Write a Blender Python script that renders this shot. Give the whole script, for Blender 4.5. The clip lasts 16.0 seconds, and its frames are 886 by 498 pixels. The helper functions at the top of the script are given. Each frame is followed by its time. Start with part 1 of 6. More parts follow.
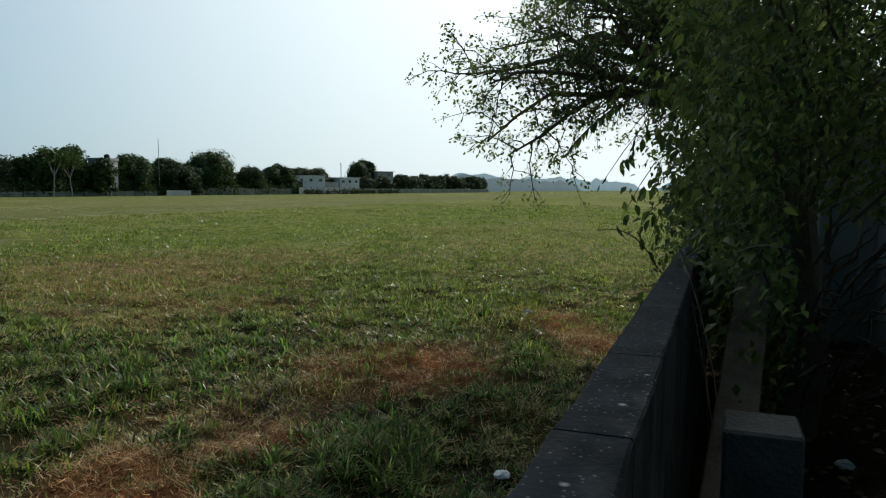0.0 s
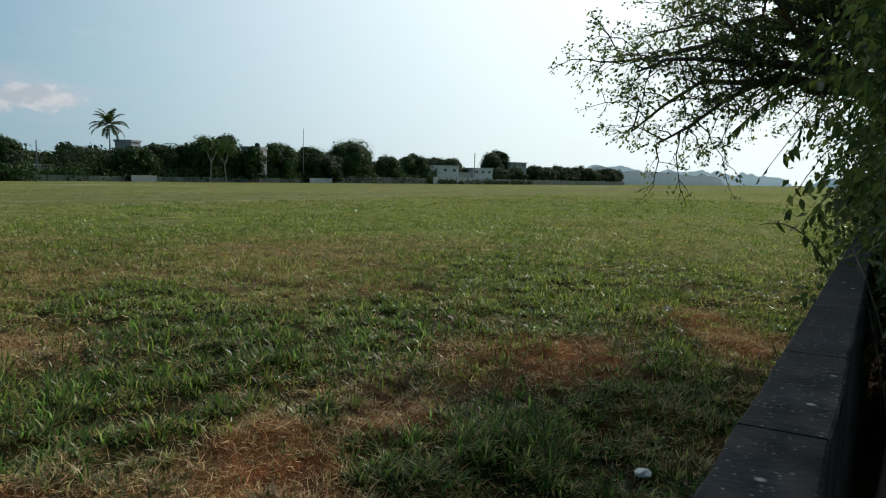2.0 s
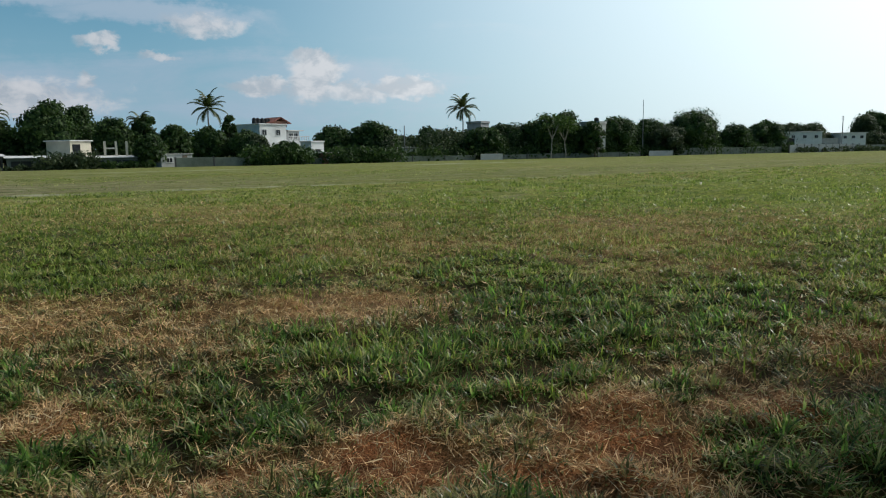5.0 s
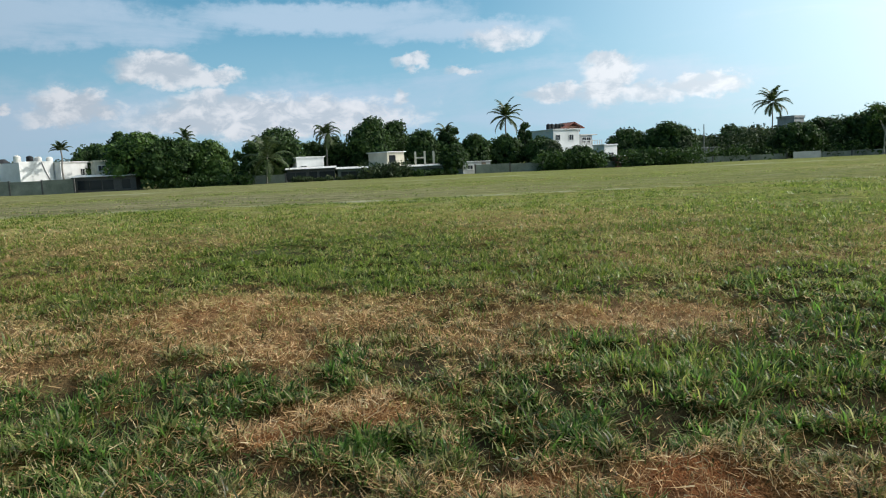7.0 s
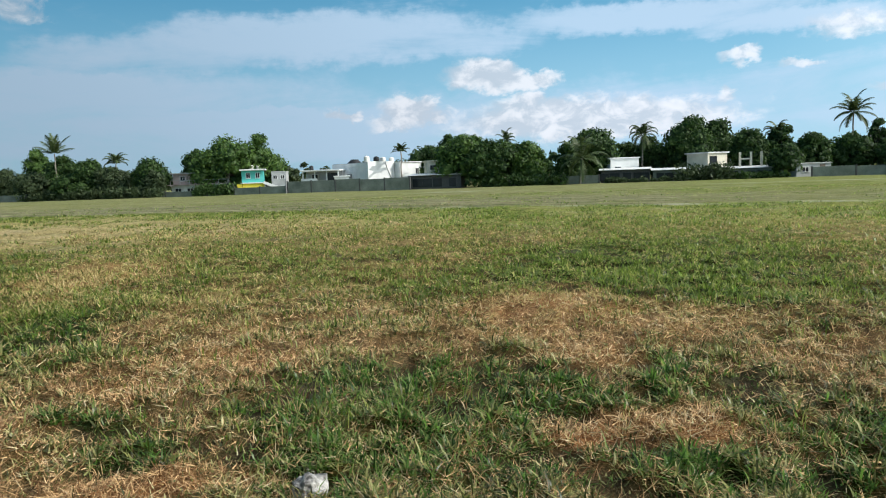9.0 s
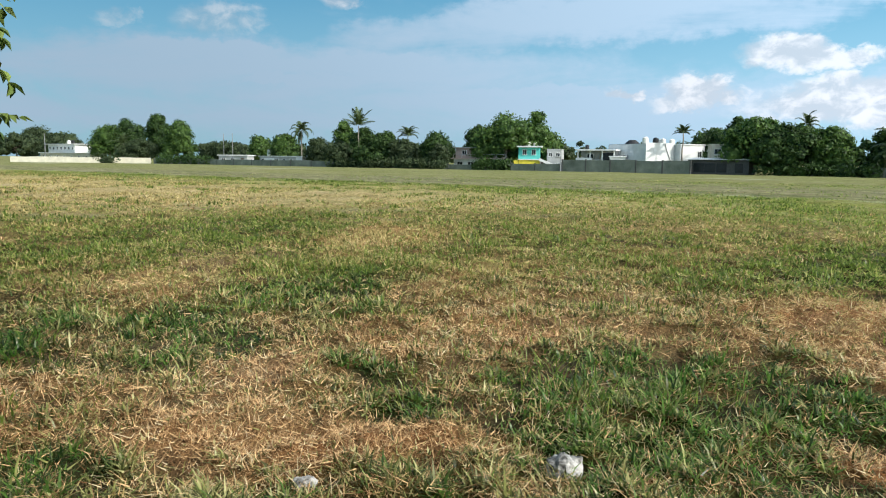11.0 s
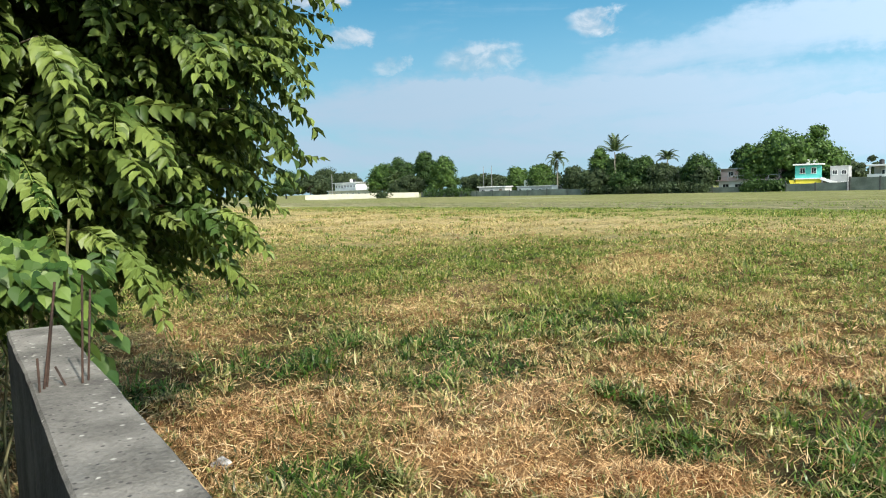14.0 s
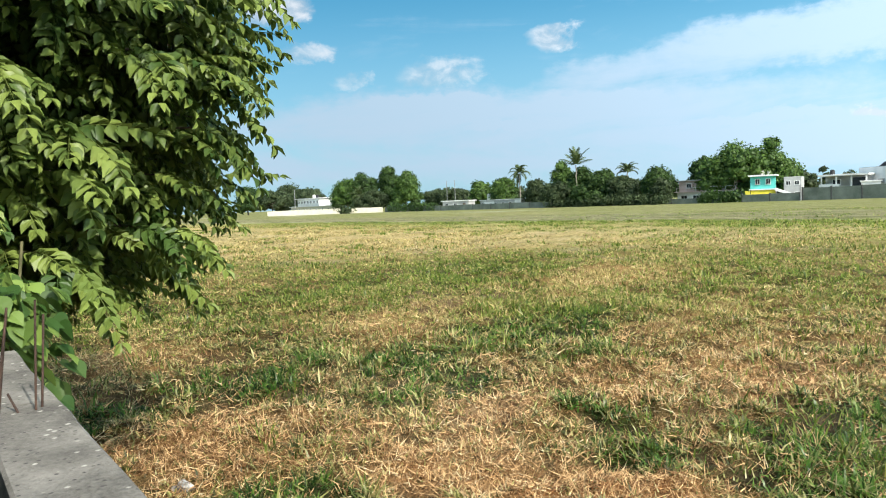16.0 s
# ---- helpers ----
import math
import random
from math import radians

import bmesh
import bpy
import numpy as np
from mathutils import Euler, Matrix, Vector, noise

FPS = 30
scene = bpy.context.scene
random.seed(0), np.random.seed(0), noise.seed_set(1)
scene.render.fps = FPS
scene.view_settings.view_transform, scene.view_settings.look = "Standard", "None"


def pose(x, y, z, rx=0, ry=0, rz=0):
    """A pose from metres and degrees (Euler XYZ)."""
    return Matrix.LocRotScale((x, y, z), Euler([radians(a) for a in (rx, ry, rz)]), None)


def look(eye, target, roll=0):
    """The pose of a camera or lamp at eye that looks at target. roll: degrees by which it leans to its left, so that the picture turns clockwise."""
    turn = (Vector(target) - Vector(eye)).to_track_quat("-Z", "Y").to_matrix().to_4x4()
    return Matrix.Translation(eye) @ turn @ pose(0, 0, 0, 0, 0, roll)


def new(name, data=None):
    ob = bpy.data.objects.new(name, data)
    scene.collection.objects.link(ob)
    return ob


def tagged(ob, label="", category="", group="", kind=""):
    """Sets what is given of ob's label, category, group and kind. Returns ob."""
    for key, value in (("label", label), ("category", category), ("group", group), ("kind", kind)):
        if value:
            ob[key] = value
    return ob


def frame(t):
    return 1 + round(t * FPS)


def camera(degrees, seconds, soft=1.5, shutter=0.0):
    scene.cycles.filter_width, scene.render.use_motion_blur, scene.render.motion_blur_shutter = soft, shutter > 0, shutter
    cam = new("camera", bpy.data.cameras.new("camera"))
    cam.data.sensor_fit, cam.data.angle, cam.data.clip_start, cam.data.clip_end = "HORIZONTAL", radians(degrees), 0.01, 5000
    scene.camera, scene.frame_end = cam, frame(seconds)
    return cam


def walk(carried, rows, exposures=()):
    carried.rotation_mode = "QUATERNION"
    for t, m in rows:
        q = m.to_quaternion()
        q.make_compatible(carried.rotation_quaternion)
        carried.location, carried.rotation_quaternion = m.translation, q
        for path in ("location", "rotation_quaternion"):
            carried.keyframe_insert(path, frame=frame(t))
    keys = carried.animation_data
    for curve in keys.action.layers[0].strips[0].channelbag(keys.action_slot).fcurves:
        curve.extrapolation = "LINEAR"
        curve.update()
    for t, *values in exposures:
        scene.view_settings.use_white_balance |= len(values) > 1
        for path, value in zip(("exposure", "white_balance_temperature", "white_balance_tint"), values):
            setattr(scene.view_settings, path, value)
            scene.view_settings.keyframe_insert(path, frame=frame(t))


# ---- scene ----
cam = camera(63.03, 16.0, soft=1.1)
WALK = [
    (0.0, 0.033, 0.008, 1.641, 0.00, -4.75, -0.23),
    (0.5, 0.011, 0.000, 1.642, 2.02, -4.97, 0.22),
    (1.0, -0.004, -0.008, 1.642, 3.19, -5.42, -0.25),
    (1.5, -0.019, -0.003, 1.633, 5.82, -5.90, -0.36),
    (2.0, -0.049, -0.011, 1.625, 10.45, -5.59, -1.16),
    (2.5, -0.085, -0.036, 1.612, 14.98, -5.08, -2.17),
    (3.0, -0.104, -0.064, 1.603, 19.90, -5.82, -2.58),
    (3.5, -0.140, -0.091, 1.597, 25.33, -6.48, -1.20),
    (6.0, -0.252, 0.014, 1.596, 47.84, -8.14, 2.02),
    (6.5, -0.303, -0.026, 1.601, 55.54, -7.67, 2.82),
    (7.0, -0.307, -0.041, 1.613, 59.29, -6.67, 2.58),
    (7.5, -0.337, -0.063, 1.605, 65.09, -6.17, 3.30),
    (8.0, -0.365, -0.086, 1.608, 71.50, -5.95, 3.63),
    (8.5, -0.376, -0.124, 1.608, 77.52, -5.93, 3.02),
    (9.0, -0.406, -0.142, 1.611, 83.61, -5.62, 2.03),
    (9.5, -0.420, -0.162, 1.609, 89.63, -5.81, 1.07),
    (12.0, -0.527, -0.204, 1.590, 113.61, -6.07, -0.29),
    (12.5, -0.532, -0.228, 1.588, 117.48, -5.03, 0.04),
    (13.0, -0.521, -0.235, 1.585, 120.63, -5.13, -0.04),
    (13.5, -0.517, -0.255, 1.585, 123.59, -4.61, 1.17),
    (14.0, -0.513, -0.261, 1.584, 124.95, -4.60, 1.60),
    (14.5, -0.506, -0.257, 1.587, 125.78, -4.20, 1.37),
    (15.0, -0.500, -0.259, 1.590, 126.12, -3.48, 1.67),
    (15.5, -0.501, -0.254, 1.591, 125.64, -3.83, 2.43),
    (16.0, -0.505, -0.239, 1.593, 122.08, -3.56, 2.27),
]
EXPOSURES = [(0.0, -1.24, 6200, 10), (2.0, -1.19, 6200, 10), (3.5, -1.2, 6200, 10), (6.5, -0.62, 6200, 10), (9.0, -0.29, 6100, 10), (12.5, 0.04, 6190, 10), (16.0, 0.33, 6320, 10)]
walk(cam, [(t, pose(x, y, z, 90 + pitch, roll, yaw)) for t, x, y, z, yaw, pitch, roll in WALK], EXPOSURES)

# ---- plan: s runs along the low wall, d across the field ----
FIELD = pose(0, 0, 0, 0, 0, 69)
US, UD = Vector((math.cos(radians(69)), math.sin(radians(69)), 0)), Vector((-math.sin(radians(69)), math.cos(radians(69)), 0))
FAR_GROUND = -0.33
SUN_AZ, SUN_EL = -20.0, 37.0


def smooth(a, b, v):
    k = np.clip((np.asarray(v, float) - a) / (b - a), 0, 1)
    return k * k * (3 - 2 * k)


def ground_z(s, d):
    """Height of the ground at s, d: a slight rise near the low wall, then a long gentle fall."""
    near = 0.0167 * 12 * np.tanh(np.asarray(d, float) / 12) - 0.0117 * 12 * np.tanh(np.asarray(s, float) / 12)
    k = smooth(12, 95, d)
    return near * (1 - k) + FAR_GROUND * k


def spot(s, d, z=None, rz=0.0):
    """A pose in the world for plan coordinates."""
    return FIELD @ pose(s, d, float(ground_z(s, d)) if z is None else z, 0, 0, rz)


# ---- world and sun ----
def sky_world():
    w = bpy.data.worlds.new("sky")
    scene.world = w
    w.use_nodes = True
    nt = w.node_tree
    nt.nodes.clear()
    N, L = nt.nodes.new, nt.links.new

    def math_node(op, a, b=None, c=None):
        n = N("ShaderNodeMath")
        n.operation = op
        for i, v in enumerate((a, b, c)):
            if v is None:
                continue
            if isinstance(v, (int, float)):
                n.inputs[i].default_value = v
            else:
                L(v, n.inputs[i])
        return n.outputs[0]

    def ramp(v, a, b, lo=0.0, hi=1.0):
        n = N("ShaderNodeMapRange")
        n.interpolation_type = "SMOOTHSTEP"
        L(v, n.inputs[0])
        for i, x in zip((1, 2, 3, 4), (a, b, lo, hi)):
            n.inputs[i].default_value = x
        return n.outputs[0]

    co = N("ShaderNodeTexCoord").outputs["Generated"]
    sep = N("ShaderNodeSeparateXYZ")
    L(co, sep.inputs[0])
    az = math_node("MULTIPLY", math_node("ARCTAN2", math_node("MULTIPLY", sep.outputs[0], -1.0), sep.outputs[1]), 57.2958)
    el = math_node("MULTIPLY", math_node("ARCSINE", sep.outputs[2]), 57.2958)

    def noise_at(sx, sy, scale, detail, rough=0.55, seed=0.0, distort=0.0):
        comb = N("ShaderNodeCombineXYZ")
        L(math_node("MULTIPLY", az, sx), comb.inputs[0])
        L(math_node("MULTIPLY", el, sy), comb.inputs[1])
        comb.inputs[2].default_value = seed
        t = N("ShaderNodeTexNoise")
        L(comb.outputs[0], t.inputs["Vector"])
        t.inputs["Scale"].default_value, t.inputs["Detail"].default_value = scale, detail
        t.inputs["Roughness"].default_value, t.inputs["Distortion"].default_value = rough, distort
        return t.outputs[0]

    puff = noise_at(0.5, 0.7, 1.0, 7.0, 0.6, 3.0, 0.3)
    streak = noise_at(0.07, 0.36, 1.0, 6.0, 0.6, 9.0, 0.6)

    def bent(v, n, k):
        return math_node("ADD", v, math_node("MULTIPLY", math_node("SUBTRACT", n, 0.5), k))

    az_b = bent(bent(az, noise_at(0.16, 0.3, 1.0, 3.0, 0.5, 21.0), 5.0), puff, 3.0)
    el_b = bent(bent(el, noise_at(0.16, 0.3, 1.0, 3.0, 0.5, 33.0), 1.8), noise_at(0.8, 1.2, 1.0, 5.0, 0.6, 51.0), 1.8)

    def cloud(a, e, wa, we, amp, tilt=0.0):
        """A soft bank round azimuth a and elevation e, wa by we degrees."""
        da = math_node("SUBTRACT", az_b, a)
        de = math_node("SUBTRACT", math_node("SUBTRACT", el_b, e), math_node("MULTIPLY", da, tilt))
        q = math_node("ADD", math_node("POWER", math_node("ABSOLUTE", math_node("DIVIDE", da, wa)), 2.0),
                      math_node("POWER", math_node("ABSOLUTE", math_node("DIVIDE", de, we)), 2.0))
        return ramp(q, 0.0, 2.0, amp, 0.0)

    def most(values):
        v = values[0]
        for o in values[1:]:
            v = math_node("MAXIMUM", v, o)
        return v

    # heaped clouds low over the houses
    heaps = most([cloud(46.2, 5.7, 2.1, 1.7, 1.0), cloud(46.0, 7.1, 1.2, 0.9, 0.9), cloud(50.6, 5.0, 3.3, 0.8, 0.85), cloud(43.2, 4.7, 2.2, 0.9, 0.75), cloud(39.8, 4.9, 3.0, 0.85, 0.9), cloud(38.4, 5.4, 1.3, 0.6, 0.8),
                  cloud(79.8, 7.7, 2.7, 1.2, 1.0), cloud(77.0, 7.2, 2.4, 0.8, 0.85), cloud(86.0, 5.2, 2.7, 1.2, 0.95), cloud(88.0, 4.3, 2.4, 0.7, 0.7), cloud(91.2, 5.1, 1.0, 0.5, 0.75),
                  cloud(61.4, 7.7, 1.8, 0.6, 0.72), cloud(61.6, 5.5, 1.1, 0.6, 0.72), cloud(57.0, 7.1, 1.2, 0.4, 0.66), cloud(72.0, 4.1, 11.0, 1.7, 0.95), cloud(77.0, 5.4, 3.0, 1.0, 0.85), cloud(67.0, 5.0, 3.4, 0.6, 0.74),
                  cloud(132.0, 11.9, 2.2, 0.8, 0.5), cloud(129.3, 9.6, 1.3, 0.7, 0.4), cloud(113.0, 12.3, 1.8, 1.1, 0.62), cloud(121.9, 10.1, 3.6, 1.3, 0.48), cloud(135.0, 14.9, 3.1, 1.0, 0.7), cloud(54.3, 9.4, 3.1, 0.9, 0.68)])
    heap_mask = ramp(math_node("ADD", math_node("MULTIPLY", heaps, 0.9), math_node("MULTIPLY", math_node("SUBTRACT", puff, 0.5), 0.7)), 0.12, 0.8, 0.0, 0.88)
    # thin veils higher up
    veils = most([cloud(93.0, 10.7, 13.0, 1.8, 1.0, -0.04), cloud(68.0, 11.3, 11.0, 1.2, 1.0), cloud(83.5, 10.5, 8.4, 1.5, 0.95), cloud(58.0, 10.1, 7.0, 1.0, 0.95), cloud(104.0, 9.6, 13.0, 1.7, 0.85, -0.1),
                  cloud(117.0, 6.2, 24.0, 2.6, 0.95), cloud(76.0, 4.2, 22.0, 2.6, 0.85), cloud(50.0, 5.0, 14.0, 2.6, 0.8), cloud(88.0, 17.0, 22.0, 3.0, 0.8), cloud(116.5, 6.05, 4.4, 0.5, 1.3), cloud(110.0, 7.4, 6.0, 0.6, 1.15), cloud(122.0, 7.8, 7.0, 0.8, 1.1), cloud(100.0, 5.2, 8.0, 0.6, 1.1), cloud(104.0, 3.5, 40.0, 2.4, 0.85)])
    veil_mask = ramp(math_node("ADD", math_node("MULTIPLY", veils, 0.75), math_node("ADD", math_node("MULTIPLY", math_node("SUBTRACT", streak, 0.5), 1.35), math_node("MULTIPLY", math_node("SUBTRACT", puff, 0.5), 0.3))), 0.02, 0.78, 0.0, 0.9)
    # bright haze round the sun
    a, e = radians(SUN_AZ), radians(SUN_EL)
    dot = N("ShaderNodeVectorMath")
    dot.operation = "DOT_PRODUCT"
    L(co, dot.inputs[0])
    dot.inputs[1].default_value = (-math.sin(a) * math.cos(e), math.cos(a) * math.cos(e), math.sin(e))
    dsun = math_node("MULTIPLY", math_node("ARCCOSINE", dot.outputs["Value"]), 57.2958)
    glare = ramp(dsun, 5.0, 79.0, 1.0, 0.0)
    low = ramp(el, 0.0, 18.0, 0.8, 0.0)

    sky = N("ShaderNodeTexSky")
    sky.sky_type = "NISHITA"
    sky.sun_disc = False
    sky.sun_elevation, sky.sun_rotation = radians(SUN_EL), radians(-SUN_AZ)
    sky.altitude, sky.air_density, sky.dust_density, sky.ozone_density = 10.0, 1.0, 0.4, 2.0

    def mix(fac, a, b):
        n = N("ShaderNodeMix")
        n.data_type = "RGBA"
        if isinstance(fac, float):
            n.inputs["Factor"].default_value = fac
        else:
            L(fac, n.inputs["Factor"])
        for v, key in ((a, 6), (b, 7)):
            if isinstance(v, tuple):
                n.inputs[key].default_value = (*v, 1)
            else:
                L(v, n.inputs[key])
        return n.outputs[2]

    tint = N("ShaderNodeMix")
    tint.data_type, tint.blend_type = "RGBA", "MULTIPLY"
    tint.inputs["Factor"].default_value = 1.0
    L(sky.outputs[0], tint.inputs[6])
    tint.inputs[7].default_value = (0.44, 1.1, 1.13, 1)
    col = mix(low, tint.outputs[2], (4.7, 6.7, 8.4))
    col = mix(veil_mask, col, (5.4, 7.0, 8.45))
    col = mix(heap_mask, col, mix(ramp(puff, 0.4, 0.62), (6.2, 6.8, 7.4), (9.6, 9.6, 9.7)))
    dim = N("ShaderNodeMix")
    dim.data_type, dim.blend_type = "RGBA", "MULTIPLY"
    dim.inputs["Factor"].default_value = 1.0
    L(col, dim.inputs[6])
    L(ramp(dsun, 80.0, 132.0, 1.05, 0.64), dim.inputs[7])
    col = mix(glare, dim.outputs[2], (26.0, 26.4, 24.8))
    bg = N("ShaderNodeBackground")
    bg.inputs["Strength"].default_value = 0.12
    L(col, bg.inputs[0])
    L(bg.outputs[0], N("ShaderNodeOutputWorld").inputs[0])


sky_world()
sun = new("sun", bpy.data.lights.new("sun", "SUN"))
sun.data.energy, sun.data.angle, sun.data.color = 5.0, radians(0.6), (1.0, 0.93, 0.82)
a, e = radians(SUN_AZ), radians(SUN_EL)
sun.matrix_world = look((-math.sin(a) * math.cos(e) * 60, math.cos(a) * math.cos(e) * 60, math.sin(e) * 60), (0, 0, 0))


# ---- materials ----
def material(name, dark, light, scale=4.0, rough=0.85, bump=0.3, fine=40.0, spread=0.25, metal=0.0, island=0.0, depth=0.01, gloss=0.3, pale=None):
    """Two-scale noise between two colours, fine grain, and relief."""
    m = bpy.data.materials.new(name)
    m.use_nodes = True
    nt = m.node_tree
    N, L = nt.nodes.new, nt.links.new
    b = nt.nodes["Principled BSDF"]
    b.inputs["Roughness"].default_value, b.inputs["Metallic"].default_value = rough, metal
    b.inputs["Specular IOR Level"].default_value = gloss
    co = N("ShaderNodeTexCoord").outputs["Object"]
    big, small = N("ShaderNodeTexNoise"), N("ShaderNodeTexNoise")
    for t, sc, det in ((big, scale, 4.0), (small, fine, 3.0)):
        L(co, t.inputs["Vector"])
        t.inputs["Scale"].default_value, t.inputs["Detail"].default_value = sc, det
    cr = N("ShaderNodeValToRGB")
    cr.color_ramp.elements[0].position, cr.color_ramp.elements[1].position = 0.5 - spread, 0.5 + spread
    cr.color_ramp.elements[0].color, cr.color_ramp.elements[1].color = (*dark, 1), (*light, 1)
    if pale:
        cr.color_ramp.elements.new(min(1.0, 0.5 + spread * 1.25)).color = (*pale, 1)
    add = N("ShaderNodeMath")
    add.operation = "MULTIPLY_ADD"
    L(small.outputs[0], add.inputs[0])
    add.inputs[1].default_value = 0.35
    off = N("ShaderNodeMath")
    off.operation = "SUBTRACT"
    L(big.outputs[0], off.inputs[0])
    off.inputs[1].default_value = 0.175
    L(off.outputs[0], add.inputs[2])
    fac = add.outputs[0]
    if island:
        geo = N("ShaderNodeNewGeometry")
        more = N("ShaderNodeMath")
        more.operation = "MULTIPLY_ADD"
        L(geo.outputs["Random Per Island"], more.inputs[0])
        more.inputs[1].default_value = island
        sub = N("ShaderNodeMath")
        sub.operation = "SUBTRACT"
        L(fac, sub.inputs[0])
        sub.inputs[1].default_value = island / 2
        L(sub.outputs[0], more.inputs[2])
        fac = more.outputs[0]
    L(fac, cr.inputs[0])
    L(cr.outputs[0], b.inputs["Base Color"])
    if bump:
        bp = N("ShaderNodeBump")
        bp.inputs["Strength"].default_value, bp.inputs["Distance"].default_value = bump, depth
        L(small.outputs[0], bp.inputs["Height"])
        L(bp.outputs[0], b.inputs["Normal"])
    return m


def leaf_material(name, dark, light, passing=0.35, rough=0.5, island=0.8, scale=1.5, by_object=False, gloss=0.25, pale=None):
    """Leaves: colour varies leaf by leaf, and some light passes through."""
    m = material(name, dark, light, scale, rough, 0.15, 30.0, 0.4, island=0.0 if by_object else island, gloss=gloss, pale=pale)
    nt = m.node_tree
    b = nt.nodes["Principled BSDF"]
    out = nt.nodes["Material Output"]
    cr = [n for n in nt.nodes if n.bl_idname == "ShaderNodeValToRGB"][0]
    if by_object:
        info = nt.nodes.new("ShaderNodeObjectInfo")
        nt.links.new(info.outputs["Random"], cr.inputs[0])
    tr = nt.nodes.new("ShaderNodeBsdfTranslucent")
    nt.links.new(cr.outputs[0], tr.inputs[0])
    mx = nt.nodes.new("ShaderNodeMixShader")
    mx.inputs[0].default_value = passing
    nt.links.new(b.outputs[0], mx.inputs[1])
    nt.links.new(tr.outputs[0], mx.inputs[2])
    nt.links.new(mx.outputs[0], out.inputs[0])
    return m


def ground_material():
    """Field soil: turf, straw and red earth by masks that follow the growth."""
    m = bpy.data.materials.new("field_soil")
    m.use_nodes = True
    nt = m.node_tree
    N, L = nt.nodes.new, nt.links.new
    b = nt.nodes["Principled BSDF"]
    b.inputs["Roughness"].default_value, b.inputs["Specular IOR Level"].default_value = 0.97, 0.02
    co = N("ShaderNodeTexCoord").outputs["Object"]

    def tex(scale, detail=5.0, rough=0.6, stretch=None):
        t = N("ShaderNodeTexNoise")
        src = co
        if stretch:
            mp = N("ShaderNodeMapping")
            mp.inputs["Scale"].default_value = stretch
            L(co, mp.inputs[0])
            src = mp.outputs[0]
        L(src, t.inputs["Vector"])
        t.inputs["Scale"].default_value, t.inputs["Detail"].default_value, t.inputs["Roughness"].default_value = scale, detail, rough
        return t.outputs[0]

    def ramp(v, c0, c1, p0=0.35, p1=0.65):
        r = N("ShaderNodeValToRGB")
        r.color_ramp.elements[0].position, r.color_ramp.elements[1].position = p0, p1
        r.color_ramp.elements[0].color, r.color_ramp.elements[1].color = (*c0, 1), (*c1, 1)
        L(v, r.inputs[0])
        return r.outputs[0]

    def ramp_value(v, a, b, top):
        n = N("ShaderNodeMapRange")
        L(v, n.inputs[0])
        for i, x in zip((1, 2, 3, 4), (a, b, 0.0, top)):
            n.inputs[i].default_value = x
        return n.outputs[0]

    def attr(name):
        n = N("ShaderNodeAttribute")
        n.attribute_name = name
        return n.outputs["Fac"]

    def mix(f, x, y):
        n = N("ShaderNodeMix")
        n.data_type = "RGBA"
        L(f, n.inputs["Factor"])
        L(x, n.inputs[6])
        L(y, n.inputs[7])
        return n.outputs[2]

    def shifted(f, t, k):
        """Mask f with its edge broken up by texture t."""
        n = N("ShaderNodeMath")
        n.operation = "MULTIPLY_ADD"
        L(t, n.inputs[0])
        n.inputs[1].default_value = k
        o = N("ShaderNodeMath")
        o.operation = "SUBTRACT"
        L(f, o.inputs[0])
        o.inputs[1].default_value = k / 2
        L(o.outputs[0], n.inputs[2])
        c = N("ShaderNodeClamp")
        L(n.outputs[0], c.inputs[0])
        return c.outputs[0]

    grain, clump, wide = tex(75.0, 6.0, 0.75), tex(3.0), tex(0.22)
    blend = N("ShaderNodeMath")
    blend.operation = "MULTIPLY_ADD"
    L(grain, blend.inputs[0])
    blend.inputs[1].default_value = 0.6
    half = N("ShaderNodeMath")
    half.operation = "MULTIPLY"
    L(clump, half.inputs[0])
    half.inputs[1].default_value = 0.4
    L(half.outputs[0], blend.inputs[2])
    # Dark ends carry the shade between blades as soil colour.
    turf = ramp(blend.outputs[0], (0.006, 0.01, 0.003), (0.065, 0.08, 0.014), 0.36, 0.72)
    straw = ramp(grain, (0.08, 0.043, 0.018), (0.66, 0.41, 0.175), 0.39, 0.69)
    earth = ramp(grain, (0.07, 0.026, 0.012), (0.58, 0.24, 0.095), 0.36, 0.66)
    worn = mix(ramp_value(tex(0.5, 5.0, 0.7, (0.1, 1, 1)), 0.42, 0.6, 1.0), ramp(tex(2.2, 7.0, 0.8, (0.35, 1, 1)), (0.068, 0.076, 0.03), (0.21, 0.205, 0.095), 0.42, 0.58), ramp(tex(2.2, 7.0, 0.8, (0.35, 1, 1)), (0.14, 0.125, 0.065), (0.31, 0.285, 0.16), 0.42, 0.58))
    sand = ramp(grain, (0.30, 0.28, 0.22), (0.48, 0.45, 0.36))
    near = mix(shifted(attr("dry"), clump, 1.1), turf, straw)
    tufted = tex(6.0, 7.0, 0.78)
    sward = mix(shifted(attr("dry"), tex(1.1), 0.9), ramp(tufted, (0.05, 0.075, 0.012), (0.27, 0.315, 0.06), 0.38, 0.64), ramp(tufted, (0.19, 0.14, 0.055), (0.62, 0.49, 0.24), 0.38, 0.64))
    # Shade between tussocks, painted as dark patches in the sward colour.
    gap_shade = ramp(tufted, (0.03, 0.03, 0.01), (0.12, 0.105, 0.035))
    sward = mix(ramp_value(tex(0.8, 6.0, 0.7), 0.48, 0.34, 0.5), sward, gap_shade)
    # From 11 m out a lighter blade tone replaces the gap-shaded soil.
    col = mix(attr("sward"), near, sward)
    col = mix(shifted(attr("red"), clump, 0.6), col, earth)
